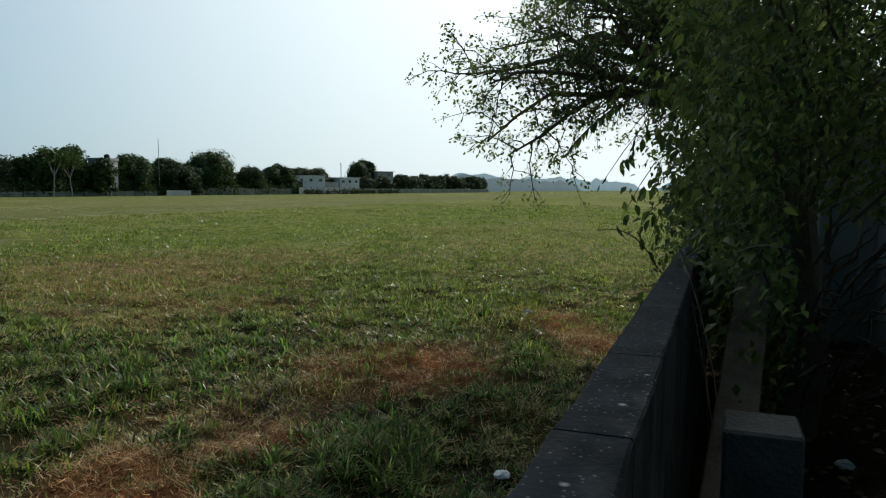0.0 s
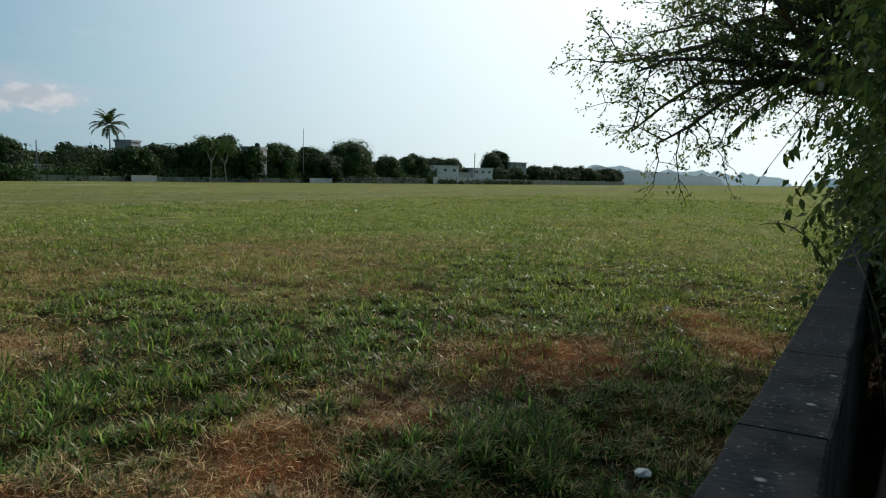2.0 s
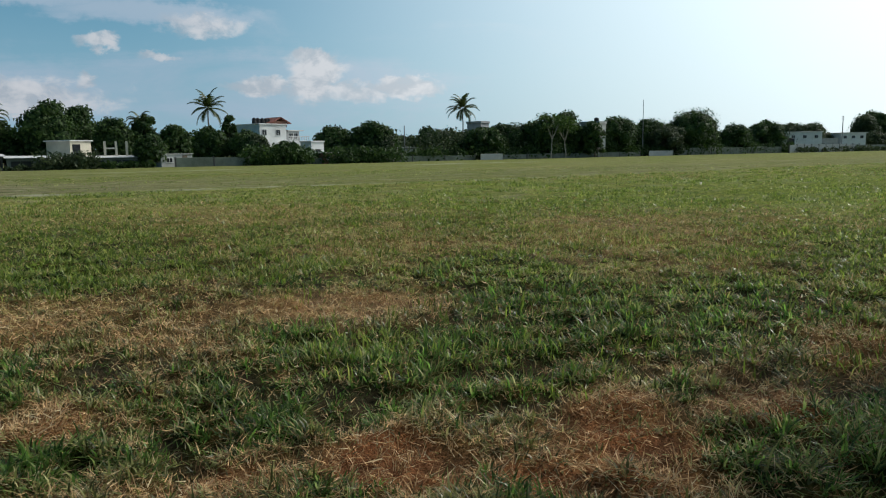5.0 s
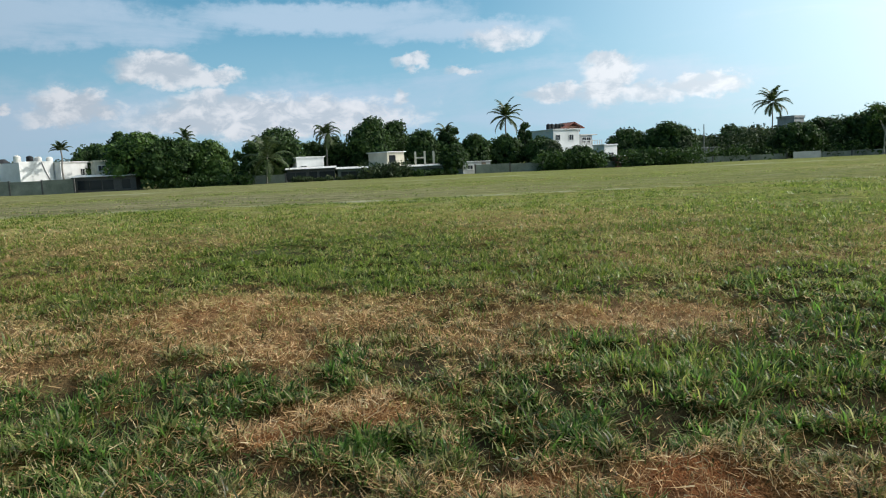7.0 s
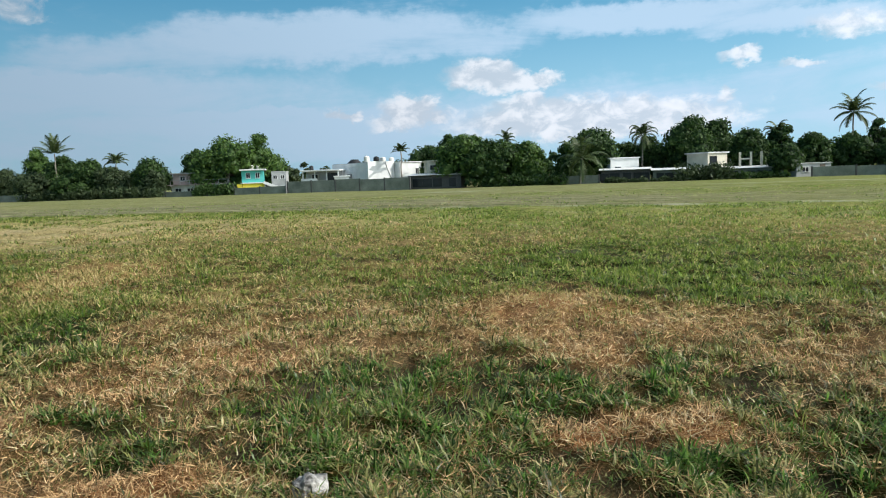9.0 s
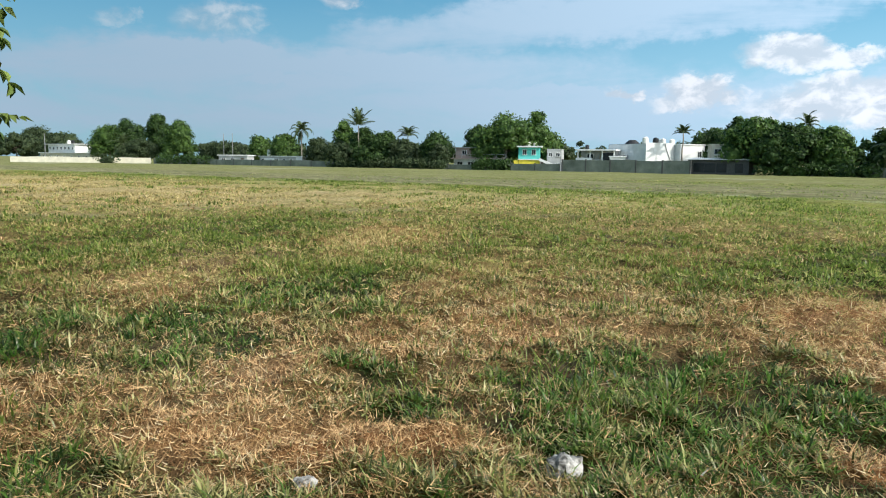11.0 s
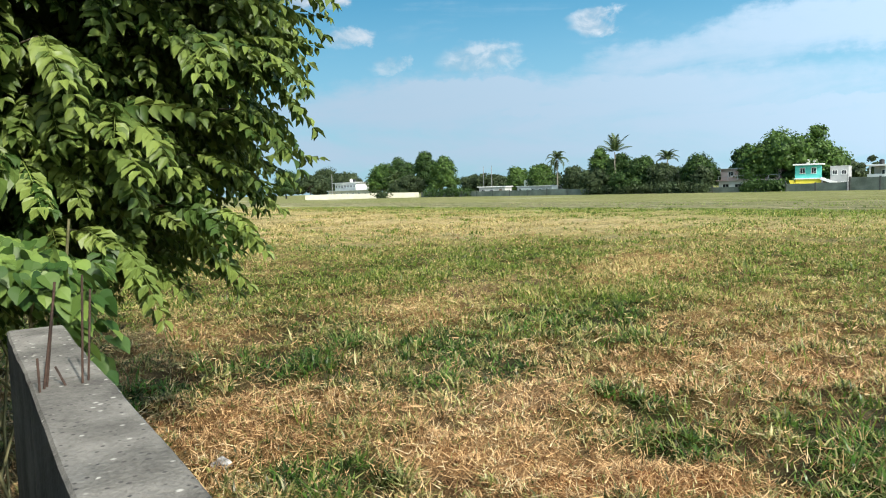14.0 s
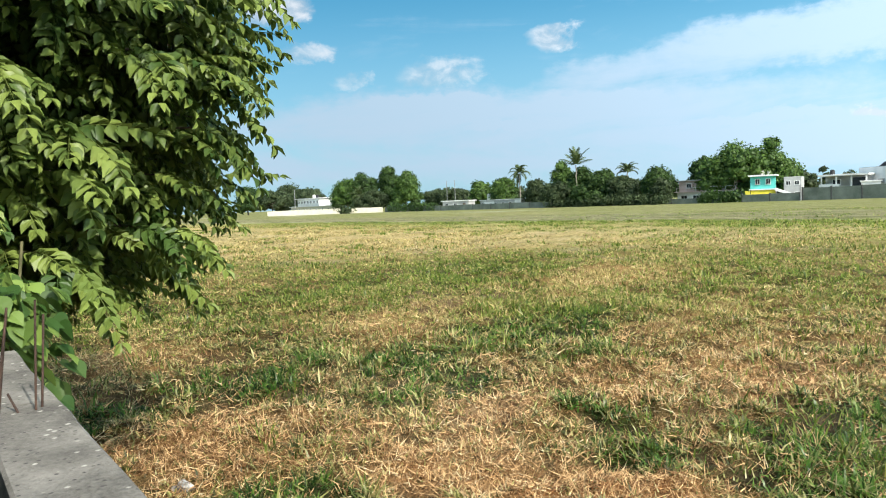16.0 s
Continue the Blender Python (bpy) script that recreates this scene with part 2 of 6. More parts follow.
    col = mix(shifted(attr("strip"), wide, 0.9), col, worn)
    col = mix(shifted(attr("sand"), tex(0.5, stretch=(1, 1, 1)), 0.9), col, sand)
    # Leaf mould, and the shade painted into the turf's hollows.
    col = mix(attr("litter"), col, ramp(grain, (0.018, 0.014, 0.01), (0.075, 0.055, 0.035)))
    L(col, b.inputs["Base Color"])
    bp = N("ShaderNodeBump")
    bp.inputs["Strength"].default_value, bp.inputs["Distance"].default_value = 0.8, 0.04
    L(grain, bp.inputs["Height"])
    bp2 = N("ShaderNodeBump")
    bp2.inputs["Strength"].default_value, bp2.inputs["Distance"].default_value = 0.7, 0.25
    L(clump, bp2.inputs["Height"])
    L(bp.outputs[0], bp2.inputs["Normal"])
    L(bp2.outputs[0], b.inputs["Normal"])
    return m


SOIL = ground_material()
GREEN_BLADE = leaf_material("green_grass_blade", (0.035, 0.075, 0.016), (0.185, 0.35, 0.056), 0.68, 0.32, 1.2, 0.6, gloss=0.45, pale=(0.32, 0.39, 0.12))
OLIVE_BLADE = leaf_material("olive_grass_blade", (0.06, 0.07, 0.018), (0.36, 0.37, 0.115), 0.45, 0.38, 1.2, 0.6, gloss=0.4, pale=(0.58, 0.54, 0.24))
GREEN_SWARD = leaf_material("sunlit_green_sward", (0.075, 0.11, 0.018), (0.25, 0.345, 0.05), 0.6, 0.33, 1.1, 0.6, gloss=0.4, pale=(0.46, 0.48, 0.13))
DRY_SWARD = leaf_material("sunlit_straw_sward", (0.22, 0.165, 0.055), (0.62, 0.5, 0.215), 0.35, 0.6, 0.85, 0.8, gloss=0.1, pale=(0.68, 0.54, 0.27))
DRY_BLADE = leaf_material("dry_straw", (0.185, 0.093, 0.04), (0.83, 0.565, 0.285), 0.26, 0.6, 1.1, 0.8, gloss=0.08, pale=(0.72, 0.6, 0.37))
CONCRETE = material("weathered_concrete", (0.085, 0.079, 0.068), (0.235, 0.22, 0.192), 9.0, 0.92, 1.0, 130.0, 0.2, depth=0.004)


def speckle(m, size, colour, share):
    """Pale chips and grit showing in a rough surface."""
    nt = m.node_tree
    N, L = nt.nodes.new, nt.links.new
    b = nt.nodes["Principled BSDF"]
    old = b.inputs["Base Color"].links[0].from_socket
    v = N("ShaderNodeTexVoronoi")
    v.inputs["Scale"].default_value = size
    L(N("ShaderNodeTexCoord").outputs["Object"], v.inputs["Vector"])
    sep = N("ShaderNodeSeparateColor")
    L(v.outputs["Color"], sep.inputs[0])
    pick = N("ShaderNodeMath")
    pick.operation = "LESS_THAN"
    L(sep.outputs[0], pick.inputs[0])
    pick.inputs[1].default_value = share
    near = N("ShaderNodeMapRange")
    L(v.outputs["Distance"], near.inputs[0])
    for i, x in zip((1, 2, 3, 4), (0.2, 0.38, 1.0, 0.0)):
        near.inputs[i].default_value = x
    mul = N("ShaderNodeMath")
    mul.operation = "MULTIPLY"
    L(pick.outputs[0], mul.inputs[0])
    L(near.outputs[0], mul.inputs[1])
    mx = N("ShaderNodeMix")
    mx.data_type = "RGBA"
    L(mul.outputs[0], mx.inputs["Factor"])
    L(old, mx.inputs[6])
    mx.inputs[7].default_value = (*colour, 1)
    L(mx.outputs[2], b.inputs["Base Color"])


# Dark bluish copy of the wall concrete, with tree shade in its colour.
SHADED_CONCRETE = material("shaded_stretch_concrete", (0.005, 0.008, 0.011), (0.02, 0.027, 0.034), 7.0, 0.95, 0.6, 60.0, 0.22, depth=0.006)
speckle(SHADED_CONCRETE, 38.0, (0.36, 0.36, 0.35), 0.025)
speckle(SHADED_CONCRETE, 110.0, (0.13, 0.13, 0.13), 0.16)
speckle(CONCRETE, 70.0, (0.42, 0.4, 0.35), 0.12)
speckle(CONCRETE, 100.0, (0.06, 0.055, 0.05), 0.22)
# Darker copy for the wall's inner face, its shade painted in.
SHADED_FACE = material("shaded_face_concrete", (0.02, 0.02, 0.019), (0.09, 0.088, 0.08), 6.0, 0.95, 0.8, 70.0, 0.22, depth=0.006)
BLOCK = material("grey_block", (0.05, 0.05, 0.048), (0.13, 0.128, 0.12), 5.0, 0.95, 0.7, 70.0)
RUST = material("rusted_steel", (0.035, 0.024, 0.02), (0.095, 0.058, 0.042), 20.0, 0.8, 0.5, 150.0, metal=0.3)
TIMBER = material("old_timber", (0.07, 0.055, 0.04), (0.2, 0.16, 0.12), 5.0, 0.85, 0.5, 60.0)
BARK = material("bark", (0.07, 0.055, 0.04), (0.2, 0.165, 0.125), 5.0, 0.95, 0.9, 35.0, depth=0.02)
PALE_BARK = material("pale_bark", (0.22, 0.2, 0.16), (0.45, 0.42, 0.36), 4.0, 0.9, 0.7, 30.0, depth=0.015)
STONE = material("pale_stone", (0.07, 0.065, 0.058), (0.5, 0.485, 0.45), 16.0, 0.85, 1.0, 60.0, 0.16, depth=0.012)
LEAF_FAR = leaf_material("mango_foliage", (0.012, 0.032, 0.009), (0.07, 0.125, 0.028), 0.32, 0.6, 0.7, 0.35, gloss=0.25)
LEAF_FAR_BRIGHT = leaf_material("almond_foliage", (0.024, 0.056, 0.012), (0.11, 0.185, 0.036), 0.28, 0.5, 0.7, 0.35)
LEAF_FAR_DULL = leaf_material("scrub_foliage", (0.026, 0.044, 0.018), (0.08, 0.11, 0.045), 0.34, 0.6, 0.7, 0.35, gloss=0.25)
FROND = leaf_material("palm_frond", (0.03, 0.05, 0.018), (0.1, 0.135, 0.045), 0.25, 0.45, 0.5, 0.8)
PALM_TRUNK = material("palm_trunk", (0.16, 0.14, 0.11), (0.33, 0.3, 0.25), 3.0, 0.9, 0.8, 14.0)
CEDAR_LEAF = leaf_material("cedar_leaflet", (0.036, 0.074, 0.016), (0.19, 0.245, 0.056), 0.25, 0.42, 0.7, 2.0)
CEDAR_LEAF_ONE = leaf_material("cedar_leaf_single", (0.045, 0.09, 0.018), (0.195, 0.255, 0.058), 0.25, 0.42, 0.7, 2.0, by_object=True)
THICKET_LEAF = leaf_material("thicket_leaf", (0.05, 0.095, 0.024), (0.25, 0.31, 0.08), 0.6, 0.36, 0.9, 2.0, gloss=0.5, pale=(0.3, 0.34, 0.12))
THICKET_LEAF_ONE = leaf_material("thicket_leaf_single", (0.045, 0.085, 0.02), (0.19, 0.25, 0.06), 0.5, 0.45, 0.7, 2.0, by_object=True)
DEAD_LEAF = leaf_material("dead_leaf", (0.06, 0.035, 0.02), (0.3, 0.2, 0.11), 0.1, 0.7, 1.2, 3.0, pale=(0.6, 0.52, 0.42))
VINE_LEAF = leaf_material("vine_leaf", (0.034, 0.076, 0.016), (0.165, 0.24, 0.052), 0.24, 0.4, 0.7, 3.0, by_object=True)
VINE_MASS = leaf_material("vine_leaf_mass", (0.034, 0.076, 0.016), (0.165, 0.24, 0.052), 0.24, 0.4, 0.9, 3.0)
YELLOW_LEAF = leaf_material("yellowed_vine_leaf", (0.45, 0.33, 0.04), (0.6, 0.45, 0.08), 0.35, 0.5, 0.5, 3.0)
STEM = material("green_brown_stem", (0.08, 0.08, 0.035), (0.2, 0.18, 0.09), 6.0, 0.8, 0.3)
WHITE_PAINT = material("white_painted_render", (0.62, 0.62, 0.6), (0.82, 0.82, 0.8), 0.7, 0.8, 0.15, 12.0, 0.3)
GREY_RENDER = material("grey_render", (0.3, 0.31, 0.31), (0.48, 0.48, 0.47), 0.8, 0.9, 0.2, 12.0, 0.3)
CREAM_RENDER = material("cream_render", (0.5, 0.46, 0.36), (0.7, 0.65, 0.52), 0.7, 0.85, 0.2, 12.0, 0.3)
PINK_RENDER = material("faded_pink_render", (0.38, 0.29, 0.27), (0.55, 0.44, 0.4), 0.7, 0.85, 0.2, 12.0, 0.3)
TURQUOISE = material("turquoise_paint", (0.09, 0.46, 0.42), (0.14, 0.6, 0.55), 0.8, 0.7, 0.1, 12.0, 0.3)
YELLOW_PAINT = material("yellow_paint", (0.6, 0.5, 0.03), (0.78, 0.66, 0.08), 0.8, 0.7, 0.1, 12.0, 0.3)
BOUNDARY = material("mossy_block_wall", (0.08, 0.096, 0.076), (0.25, 0.27, 0.228), 0.45, 0.95, 0.3, 8.0, 0.3)
RED_TILE = material("red_roof_tile", (0.17, 0.06, 0.045), (0.3, 0.12, 0.09), 1.5, 0.85, 0.3, 14.0)
BRICK_RED = material("red_brick_face", (0.14, 0.07, 0.05), (0.26, 0.14, 0.1), 1.5, 0.9, 0.3, 14.0)
SHEET = material("galvanised_sheet", (0.5, 0.5, 0.49), (0.78, 0.78, 0.76), 0.9, 0.6, 0.1, 10.0, 0.3)
# Window glass, also slabs that stand for the shade inside open bays.
DARK_GLASS_AND_BAY = material("dark_glass_and_bay_shade", (0.015, 0.018, 0.02), (0.03, 0.035, 0.04), 1.0, 0.12, 0.0)
BLACK_TANK = material("black_plastic_tank", (0.012, 0.012, 0.013), (0.03, 0.03, 0.03), 2.0, 0.5, 0.05)
WHITE_TANK = material("cream_plastic_tank", (0.6, 0.58, 0.52), (0.78, 0.76, 0.7), 2.0, 0.5, 0.05)
METAL = material("grey_metal", (0.2, 0.2, 0.2), (0.36, 0.36, 0.36), 2.0, 0.5, 0.05, metal=0.6)
PAPER = material("crumpled_plastic", (0.55, 0.56, 0.57), (0.85, 0.86, 0.86), 20.0, 0.35, 0.6, 60.0)


# ---- mesh helpers ----
def link_mesh(name, me, mat, parent=None, label=""):
    me.materials.append(mat)
    ob = new(name, me)
    if parent:
        ob.parent = parent
    if label:
        ob["label"] = label
    return ob


def part(name, bm, mat, parent=None, label=""):
    me = bpy.data.meshes.new(name)
    bm.to_mesh(me)
    bm.free()
    return link_mesh(name, me, mat, parent, label)


def soup(name, verts, polys, mat, parent=None, label="", smooth_shade=False):
    """One mesh from arrays: verts (n, 3), polys a list of (k, m) index arrays."""
    me = bpy.data.meshes.new(name)
    me.vertices.add(len(verts))
    me.vertices.foreach_set("co", np.asarray(verts, np.float32).ravel())
    loops = np.concatenate([p.ravel() for p in polys]).astype(np.int32)
    sizes = np.concatenate([np.full(len(p), p.shape[1]) for p in polys]).astype(np.int32)
    me.loops.add(len(loops))
    me.loops.foreach_set("vertex_index", loops)
    me.polygons.add(len(sizes))
    me.polygons.foreach_set("loop_start", np.concatenate([[0], np.cumsum(sizes)[:-1]]).astype(np.int32))
    if smooth_shade:
        me.polygons.foreach_set("use_smooth", np.ones(len(sizes), bool))
    me.update(calc_edges=True)
    return link_mesh(name, me, mat, parent, label)


def box(bm, cx, cy, cz, sx, sy, sz, rz=0.0, bevel=0.0, rx=0.0, ry=0.0):
    made = bmesh.ops.create_cube(bm, size=1.0)["verts"]
    bmesh.ops.scale(bm, verts=made, vec=(sx, sy, sz))
    if bevel:
        edges = list({e for v in made for e in v.link_edges})
        made = [v for v in bmesh.ops.bevel(bm, geom=edges, offset=bevel, segments=1, affect="EDGES")["verts"]]
    bmesh.ops.transform(bm, matrix=pose(cx, cy, cz, rx, ry, rz), verts=made)
    return made


def box_part(name, c, size, mat, parent=None, label="", rz=0.0, bevel=0.0, rx=0.0, ry=0.0):
    bm = bmesh.new()
    box(bm, *c, *size, rz, bevel, rx, ry)
    return part(name, bm, mat, parent, label)


def tube(points, radii, sides=8):
    """Verts and quads of a round bar along points."""
    pts = [Vector(p) for p in points]
    verts, quads, n = [], [], len(pts)
    ref = Vector((0.31, 0.17, 0.93))
    for i, p in enumerate(pts):
        ax = (pts[min(i + 1, n - 1)] - pts[max(i - 1, 0)]).normalized()
        u = ax.cross(ref)
        u = (u if u.length > 0.05 else ax.cross(Vector((1, 0, 0)))).normalized()
        v = ax.cross(u)
        for k in range(sides):
            a = 2 * math.pi * k / sides
            verts.append(p + (u * math.cos(a) + v * math.sin(a)) * radii[i])
    for i in range(n - 1):
        for k in range(sides):
            quads.append((i * sides + k, i * sides + (k + 1) % sides, (i + 1) * sides + (k + 1) % sides, (i + 1) * sides + k))
    return np.array([tuple(v) for v in verts]), np.array(quads)


def tubes(name, bars, mat, parent=None, label="", sides=8):
    vs, qs, base = [], [], 0
    for pts, rad in bars:
        v, q = tube(pts, rad, sides)
        vs.append(v)
        qs.append(q + base)
        base += len(v)
    return soup(name, np.concatenate(vs), [np.concatenate(qs)], mat, parent, label, True)


def thing(name, m, label, category, group="", kind=""):
    ob = new(name)
    ob.matrix_world = m
    ob.empty_display_size = 0.1
    return tagged(ob, label, category, group, kind)


# ---- growth over the field ----
rng = np.random.RandomState(5)
GRID = rng.rand(128, 128)


def value_noise(x, y):
    xi, yi = np.floor(x).astype(int), np.floor(y).astype(int)
    fx, fy = x - xi, y - yi
    fx, fy = fx * fx * (3 - 2 * fx), fy * fy * (3 - 2 * fy)
    g = lambda i, j: GRID[i % 128, j % 128]
    return (g(xi, yi) * (1 - fx) + g(xi + 1, yi) * fx) * (1 - fy) + (g(xi, yi + 1) * (1 - fx) + g(xi + 1, yi + 1) * fx) * fy


def fbm(x, y, octaves=4):
    v, a, tot = 0, 1.0, 0
    for k in range(octaves):
        v, tot = v + a * value_noise(x * 2 ** k + 17.3 * k, y * 2 ** k + 9.1 * k), tot + a
        a *= 0.55
    return v / tot


class Growth:
    """How dry the turf is, and where red earth shows, over the plan."""

    def __init__(self):
        self.dry, self.red = [], []

    def patch(self, s, d, across, along, amount, turn=0.0, red=0.0):
        """An oval of drier (or, below zero, lusher) turf, turned by degrees over the plan."""
        spec = (s, d, math.cos(radians(turn)), math.sin(radians(turn)), across, along)
        self.dry.append((spec, amount))
        if red:
            self.red.append((spec, red))

    @staticmethod
    def oval(s, d, spec):
        ps, pd, c, n, across, along = spec
        u, v = (s - ps) * c + (d - pd) * n, (d - pd) * c - (s - ps) * n
        return np.exp(-((u / across) ** 2 + (v / along) ** 2) ** 1.4)

    def field(self, s, d):
        r = np.hypot(s, d)
        w1, w2 = (fbm(s * 1.1 + 3, d * 1.1) - 0.5) * 0.9, (fbm(s * 1.1, d * 1.1 + 60) - 0.5) * 0.9
        v = 0.16 + 0.22 * smooth(6, -6, s) + 0.1 * smooth(7, 12, d) * smooth(14, 6, s)
        v = v + (fbm(s * 0.35 + 5, d * 0.5 + 3) - 0.5) * 0.55 * smooth(0.5, 9, r)
        for spec, k in self.dry:
            v = v + k * self.oval(s + w1, d + w2, spec)
        v = v + (fbm(s * 2.2, d * 2.2 + 40) - 0.5) * 1.0
        return np.clip(v, 0, 1)

    def bare(self, s, d):
        v = np.zeros_like(np.asarray(s, float))
        for spec, k in self.red:
            v = v + k * self.oval(s, d, spec)
        return np.clip(v + (fbm(s * 2.5 + 7, d * 2.5) - 0.5) * 1.5 * np.minimum(1, v * 3), 0, 1)


grow = Growth()
grow.patch(1.8, 4.7, 0.68, 0.75, -0.60, -37)
grow.patch(3.1, 4.9, 0.84, 0.84, -0.60, -36)
grow.patch(4.9, 5.0, 1.18, 1.24, -0.65, -34)
grow.patch(6.3, 4.8, 0.84, 1.20, -0.55, -34)
grow.patch(10.9, 4.8, 1.81, 2.91, -0.60, -32)
grow.patch(1.6, 6.8, 0.58, 1.08, 0.35, -35)
grow.patch(3.2, 6.4, 0.90, 0.86, 0.40, -34, 0.1)
grow.patch(5.8, 10.8, 1.15, 2.08, 0.35, -28, 0.1)
grow.patch(9.6, 9.2, 2.24, 3.56, 0.40, -29, 0.1)
grow.patch(5.9, 17.5, 2.70, 3.65, 0.20, -23)
grow.patch(6.3, 2.5, 0.66, 0.81, 0.60, -36, 1.2)
grow.patch(2.8, 2.8, 0.42, 0.71, 0.60, -39, 0.8)
grow.patch(3.9, 2.8, 0.47, 0.53, 0.50, -37, 0.5)
grow.patch(1.5, 3.2, 0.41, 0.28, 0.50, -39, 0.9)
grow.patch(2.0, 2.8, 0.37, 0.26, 0.40, -38, 0.6)
grow.patch(5.5, 2.9, 0.45, 1.15, 0.30, -36, 0.4)
grow.patch(3.8, 1.9, 0.90, 0.87, -0.60, -38)
grow.patch(5.0, 7.2, 0.57, 1.32, -0.90, -32)
grow.patch(1.1, 4.4, 0.39, 0.56, -0.20, -38)
grow.patch(3.0, 12.0, 1.43, 2.34, -0.10, -29)
grow.patch(8.4, 1.4, 0.40, 1.52, 0.50, -63, 0.9)
grow.patch(9.5, 2.2, 0.47, 1.08, 0.40, -62, 0.4)
grow.patch(13.3, 11.3, 2.94, 3.32, 0.35, -61, 0.1)
grow.patch(24.7, 8.4, 2.63, 7.72, 0.20, -57, 0.1)
grow.patch(13.5, 2.6, 1.30, 2.59, -0.10, -60)
grow.patch(-0.3, 12.5, 2.07, 3.20, -0.85, -23)
grow.patch(-1.8, 5.1, 0.75, 0.73, -0.75, -15)
grow.patch(-1.6, 4.3, 0.50, 0.42, -0.50, -14)
grow.patch(3.0, 4.6, 0.80, 0.79, -0.50, -16)
grow.patch(2.3, 5.3, 0.63, 0.59, -0.50, -16)
grow.patch(1.9, 4.3, 0.61, 0.45, -0.40, -15)
grow.patch(0.0, 4.1, 0.43, 0.30, -0.40, -14)
grow.patch(0.5, 7.6, 1.35, 1.15, 0.45, -18, 0.1)
grow.patch(-1.5, 8.7, 0.75, 1.19, 0.50, -18, 0.2)
grow.patch(3.0, 6.7, 1.21, 0.91, 0.50, -18, 0.1)
grow.patch(-2.1, 6.5, 0.88, 0.81, 0.40, -16)
grow.patch(-0.2, 4.7, 0.42, 0.32, 0.60, -14, 0.2)
grow.patch(0.7, 3.5, 0.30, 0.18, 0.50, -14, 0.7)
grow.patch(1.6, 3.4, 0.32, 0.24, 0.50, -13, 0.8)
grow.patch(5.6, 7.8, 0.67, 1.20, -0.80, -20)
grow.patch(6.5, 19.4, 4.06, 3.07, 0.30, -38, 0.1)
grow.patch(-0.6, 6.2, 0.42, 0.69, 0.30, -16)
grow.patch(1.0, 5.7, 0.49, 0.63, 0.20, -16)
grow.patch(-1.7, 4.9, 1.01, 0.88, -0.90, 18)
grow.patch(-1.7, 3.8, 0.74, 0.43, -0.28, 19)
grow.patch(-6.3, 6.4, 0.69, 1.27, -0.25, 16)
grow.patch(-0.1, 12.0, 1.38, 2.97, -0.70, 16)
grow.patch(-11.9, 10.4, 1.83, 2.83, -0.22, 13)
grow.patch(-6.3, 12.2, 2.09, 2.29, -0.14, 15)
grow.patch(-8.6, 10.3, 1.10, 1.98, 0.51, 14, 0.2)
grow.patch(-4.5, 6.6, 0.88, 1.13, 0.34, 17)
grow.patch(-0.9, 7.9, 0.89, 1.99, 0.42, 17, 0.2)
grow.patch(-3.8, 5.1, 0.68, 0.68, 0.30, 18)
grow.patch(-4.2, 3.6, 0.54, 0.70, 0.38, 19, 0.1)
grow.patch(-0.6, 4.6, 0.23, 0.27, 0.59, 19, 0.4)
grow.patch(0.1, 4.8, 0.23, 0.24, 0.51, 19, 0.3)
grow.patch(-2.7, 3.2, 0.46, 0.21, 0.42, 19, 0.3)
grow.patch(-6.3, 5.1, 0.48, 1.28, -0.17, 17)
grow.patch(0.5, 5.8, 0.45, 0.81, 0.10, 19)
grow.patch(-3.8, 4.2, 0.44, 0.21, -0.22, 18)
grow.patch(-3.1, 5.5, 0.28, 0.38, 0.34, 18, 0.2)
grow.patch(-5.5, 3.9, 0.61, 0.89, -0.33, 47)
grow.patch(-6.5, 3.1, 0.42, 1.09, -0.33, 47)
grow.patch(-3.7, 4.2, 0.56, 0.37, -0.25, 48)
grow.patch(-6.2, 1.9, 0.37, 0.67, -0.22, 47)
grow.patch(-3.7, 2.0, 0.35, 0.24, -0.70, 47)
grow.patch(-3.1, 3.7, 0.50, 0.37, -0.22, 48)
grow.patch(-12.9, 10.1, 2.80, 3.46, -0.17, 46)
grow.patch(-18.6, 6.6, 2.84, 4.76, -0.14, 43)
grow.patch(-5.9, 6.7, 0.71, 1.42, -0.19, 47)
grow.patch(-10.4, 3.6, 1.54, 1.35, -0.11, 46)
grow.patch(-4.9, 1.9, 0.87, 0.78, 0.51, 48, 0.1)
grow.patch(-3.0, 3.0, 0.64, 0.28, 0.42, 48, 0.6)
grow.patch(-3.7, 2.7, 0.51, 0.34, 0.42, 47, 0.2)
grow.patch(-7.9, 5.7, 0.71, 1.72, 0.30, 47)
grow.patch(-3.3, 5.8, 0.55, 0.73, 0.34, 48, 0.2)
grow.patch(-7.3, 4.6, 0.38, 0.79, 0.20, 47)
grow.patch(-8.2, 2.3, 0.69, 0.77, 0.34, 46, 0.1)
grow.patch(-4.4, 3.9, 0.42, 0.43, 0.34, 47, 0.1)


def humps(s, d):
    """Hand-sized humps of the turf, 0 in the hollows to 1 on top."""
    return fbm(s * 4.5 + 9, d * 4.5, 2)


def lumps(s, d):
    """Small humps and hollows of the turf."""
    return ((fbm(s * 1.5, d * 1.5) - 0.5) * 0.13 + (humps(s, d) - 0.5) * 0.14) * smooth(60, 10, np.hypot(s + 1, d - 1))


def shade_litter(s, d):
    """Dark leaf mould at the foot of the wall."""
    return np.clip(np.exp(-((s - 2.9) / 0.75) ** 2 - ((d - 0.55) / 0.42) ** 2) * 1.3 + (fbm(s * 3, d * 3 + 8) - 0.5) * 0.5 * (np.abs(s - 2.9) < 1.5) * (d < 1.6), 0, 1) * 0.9


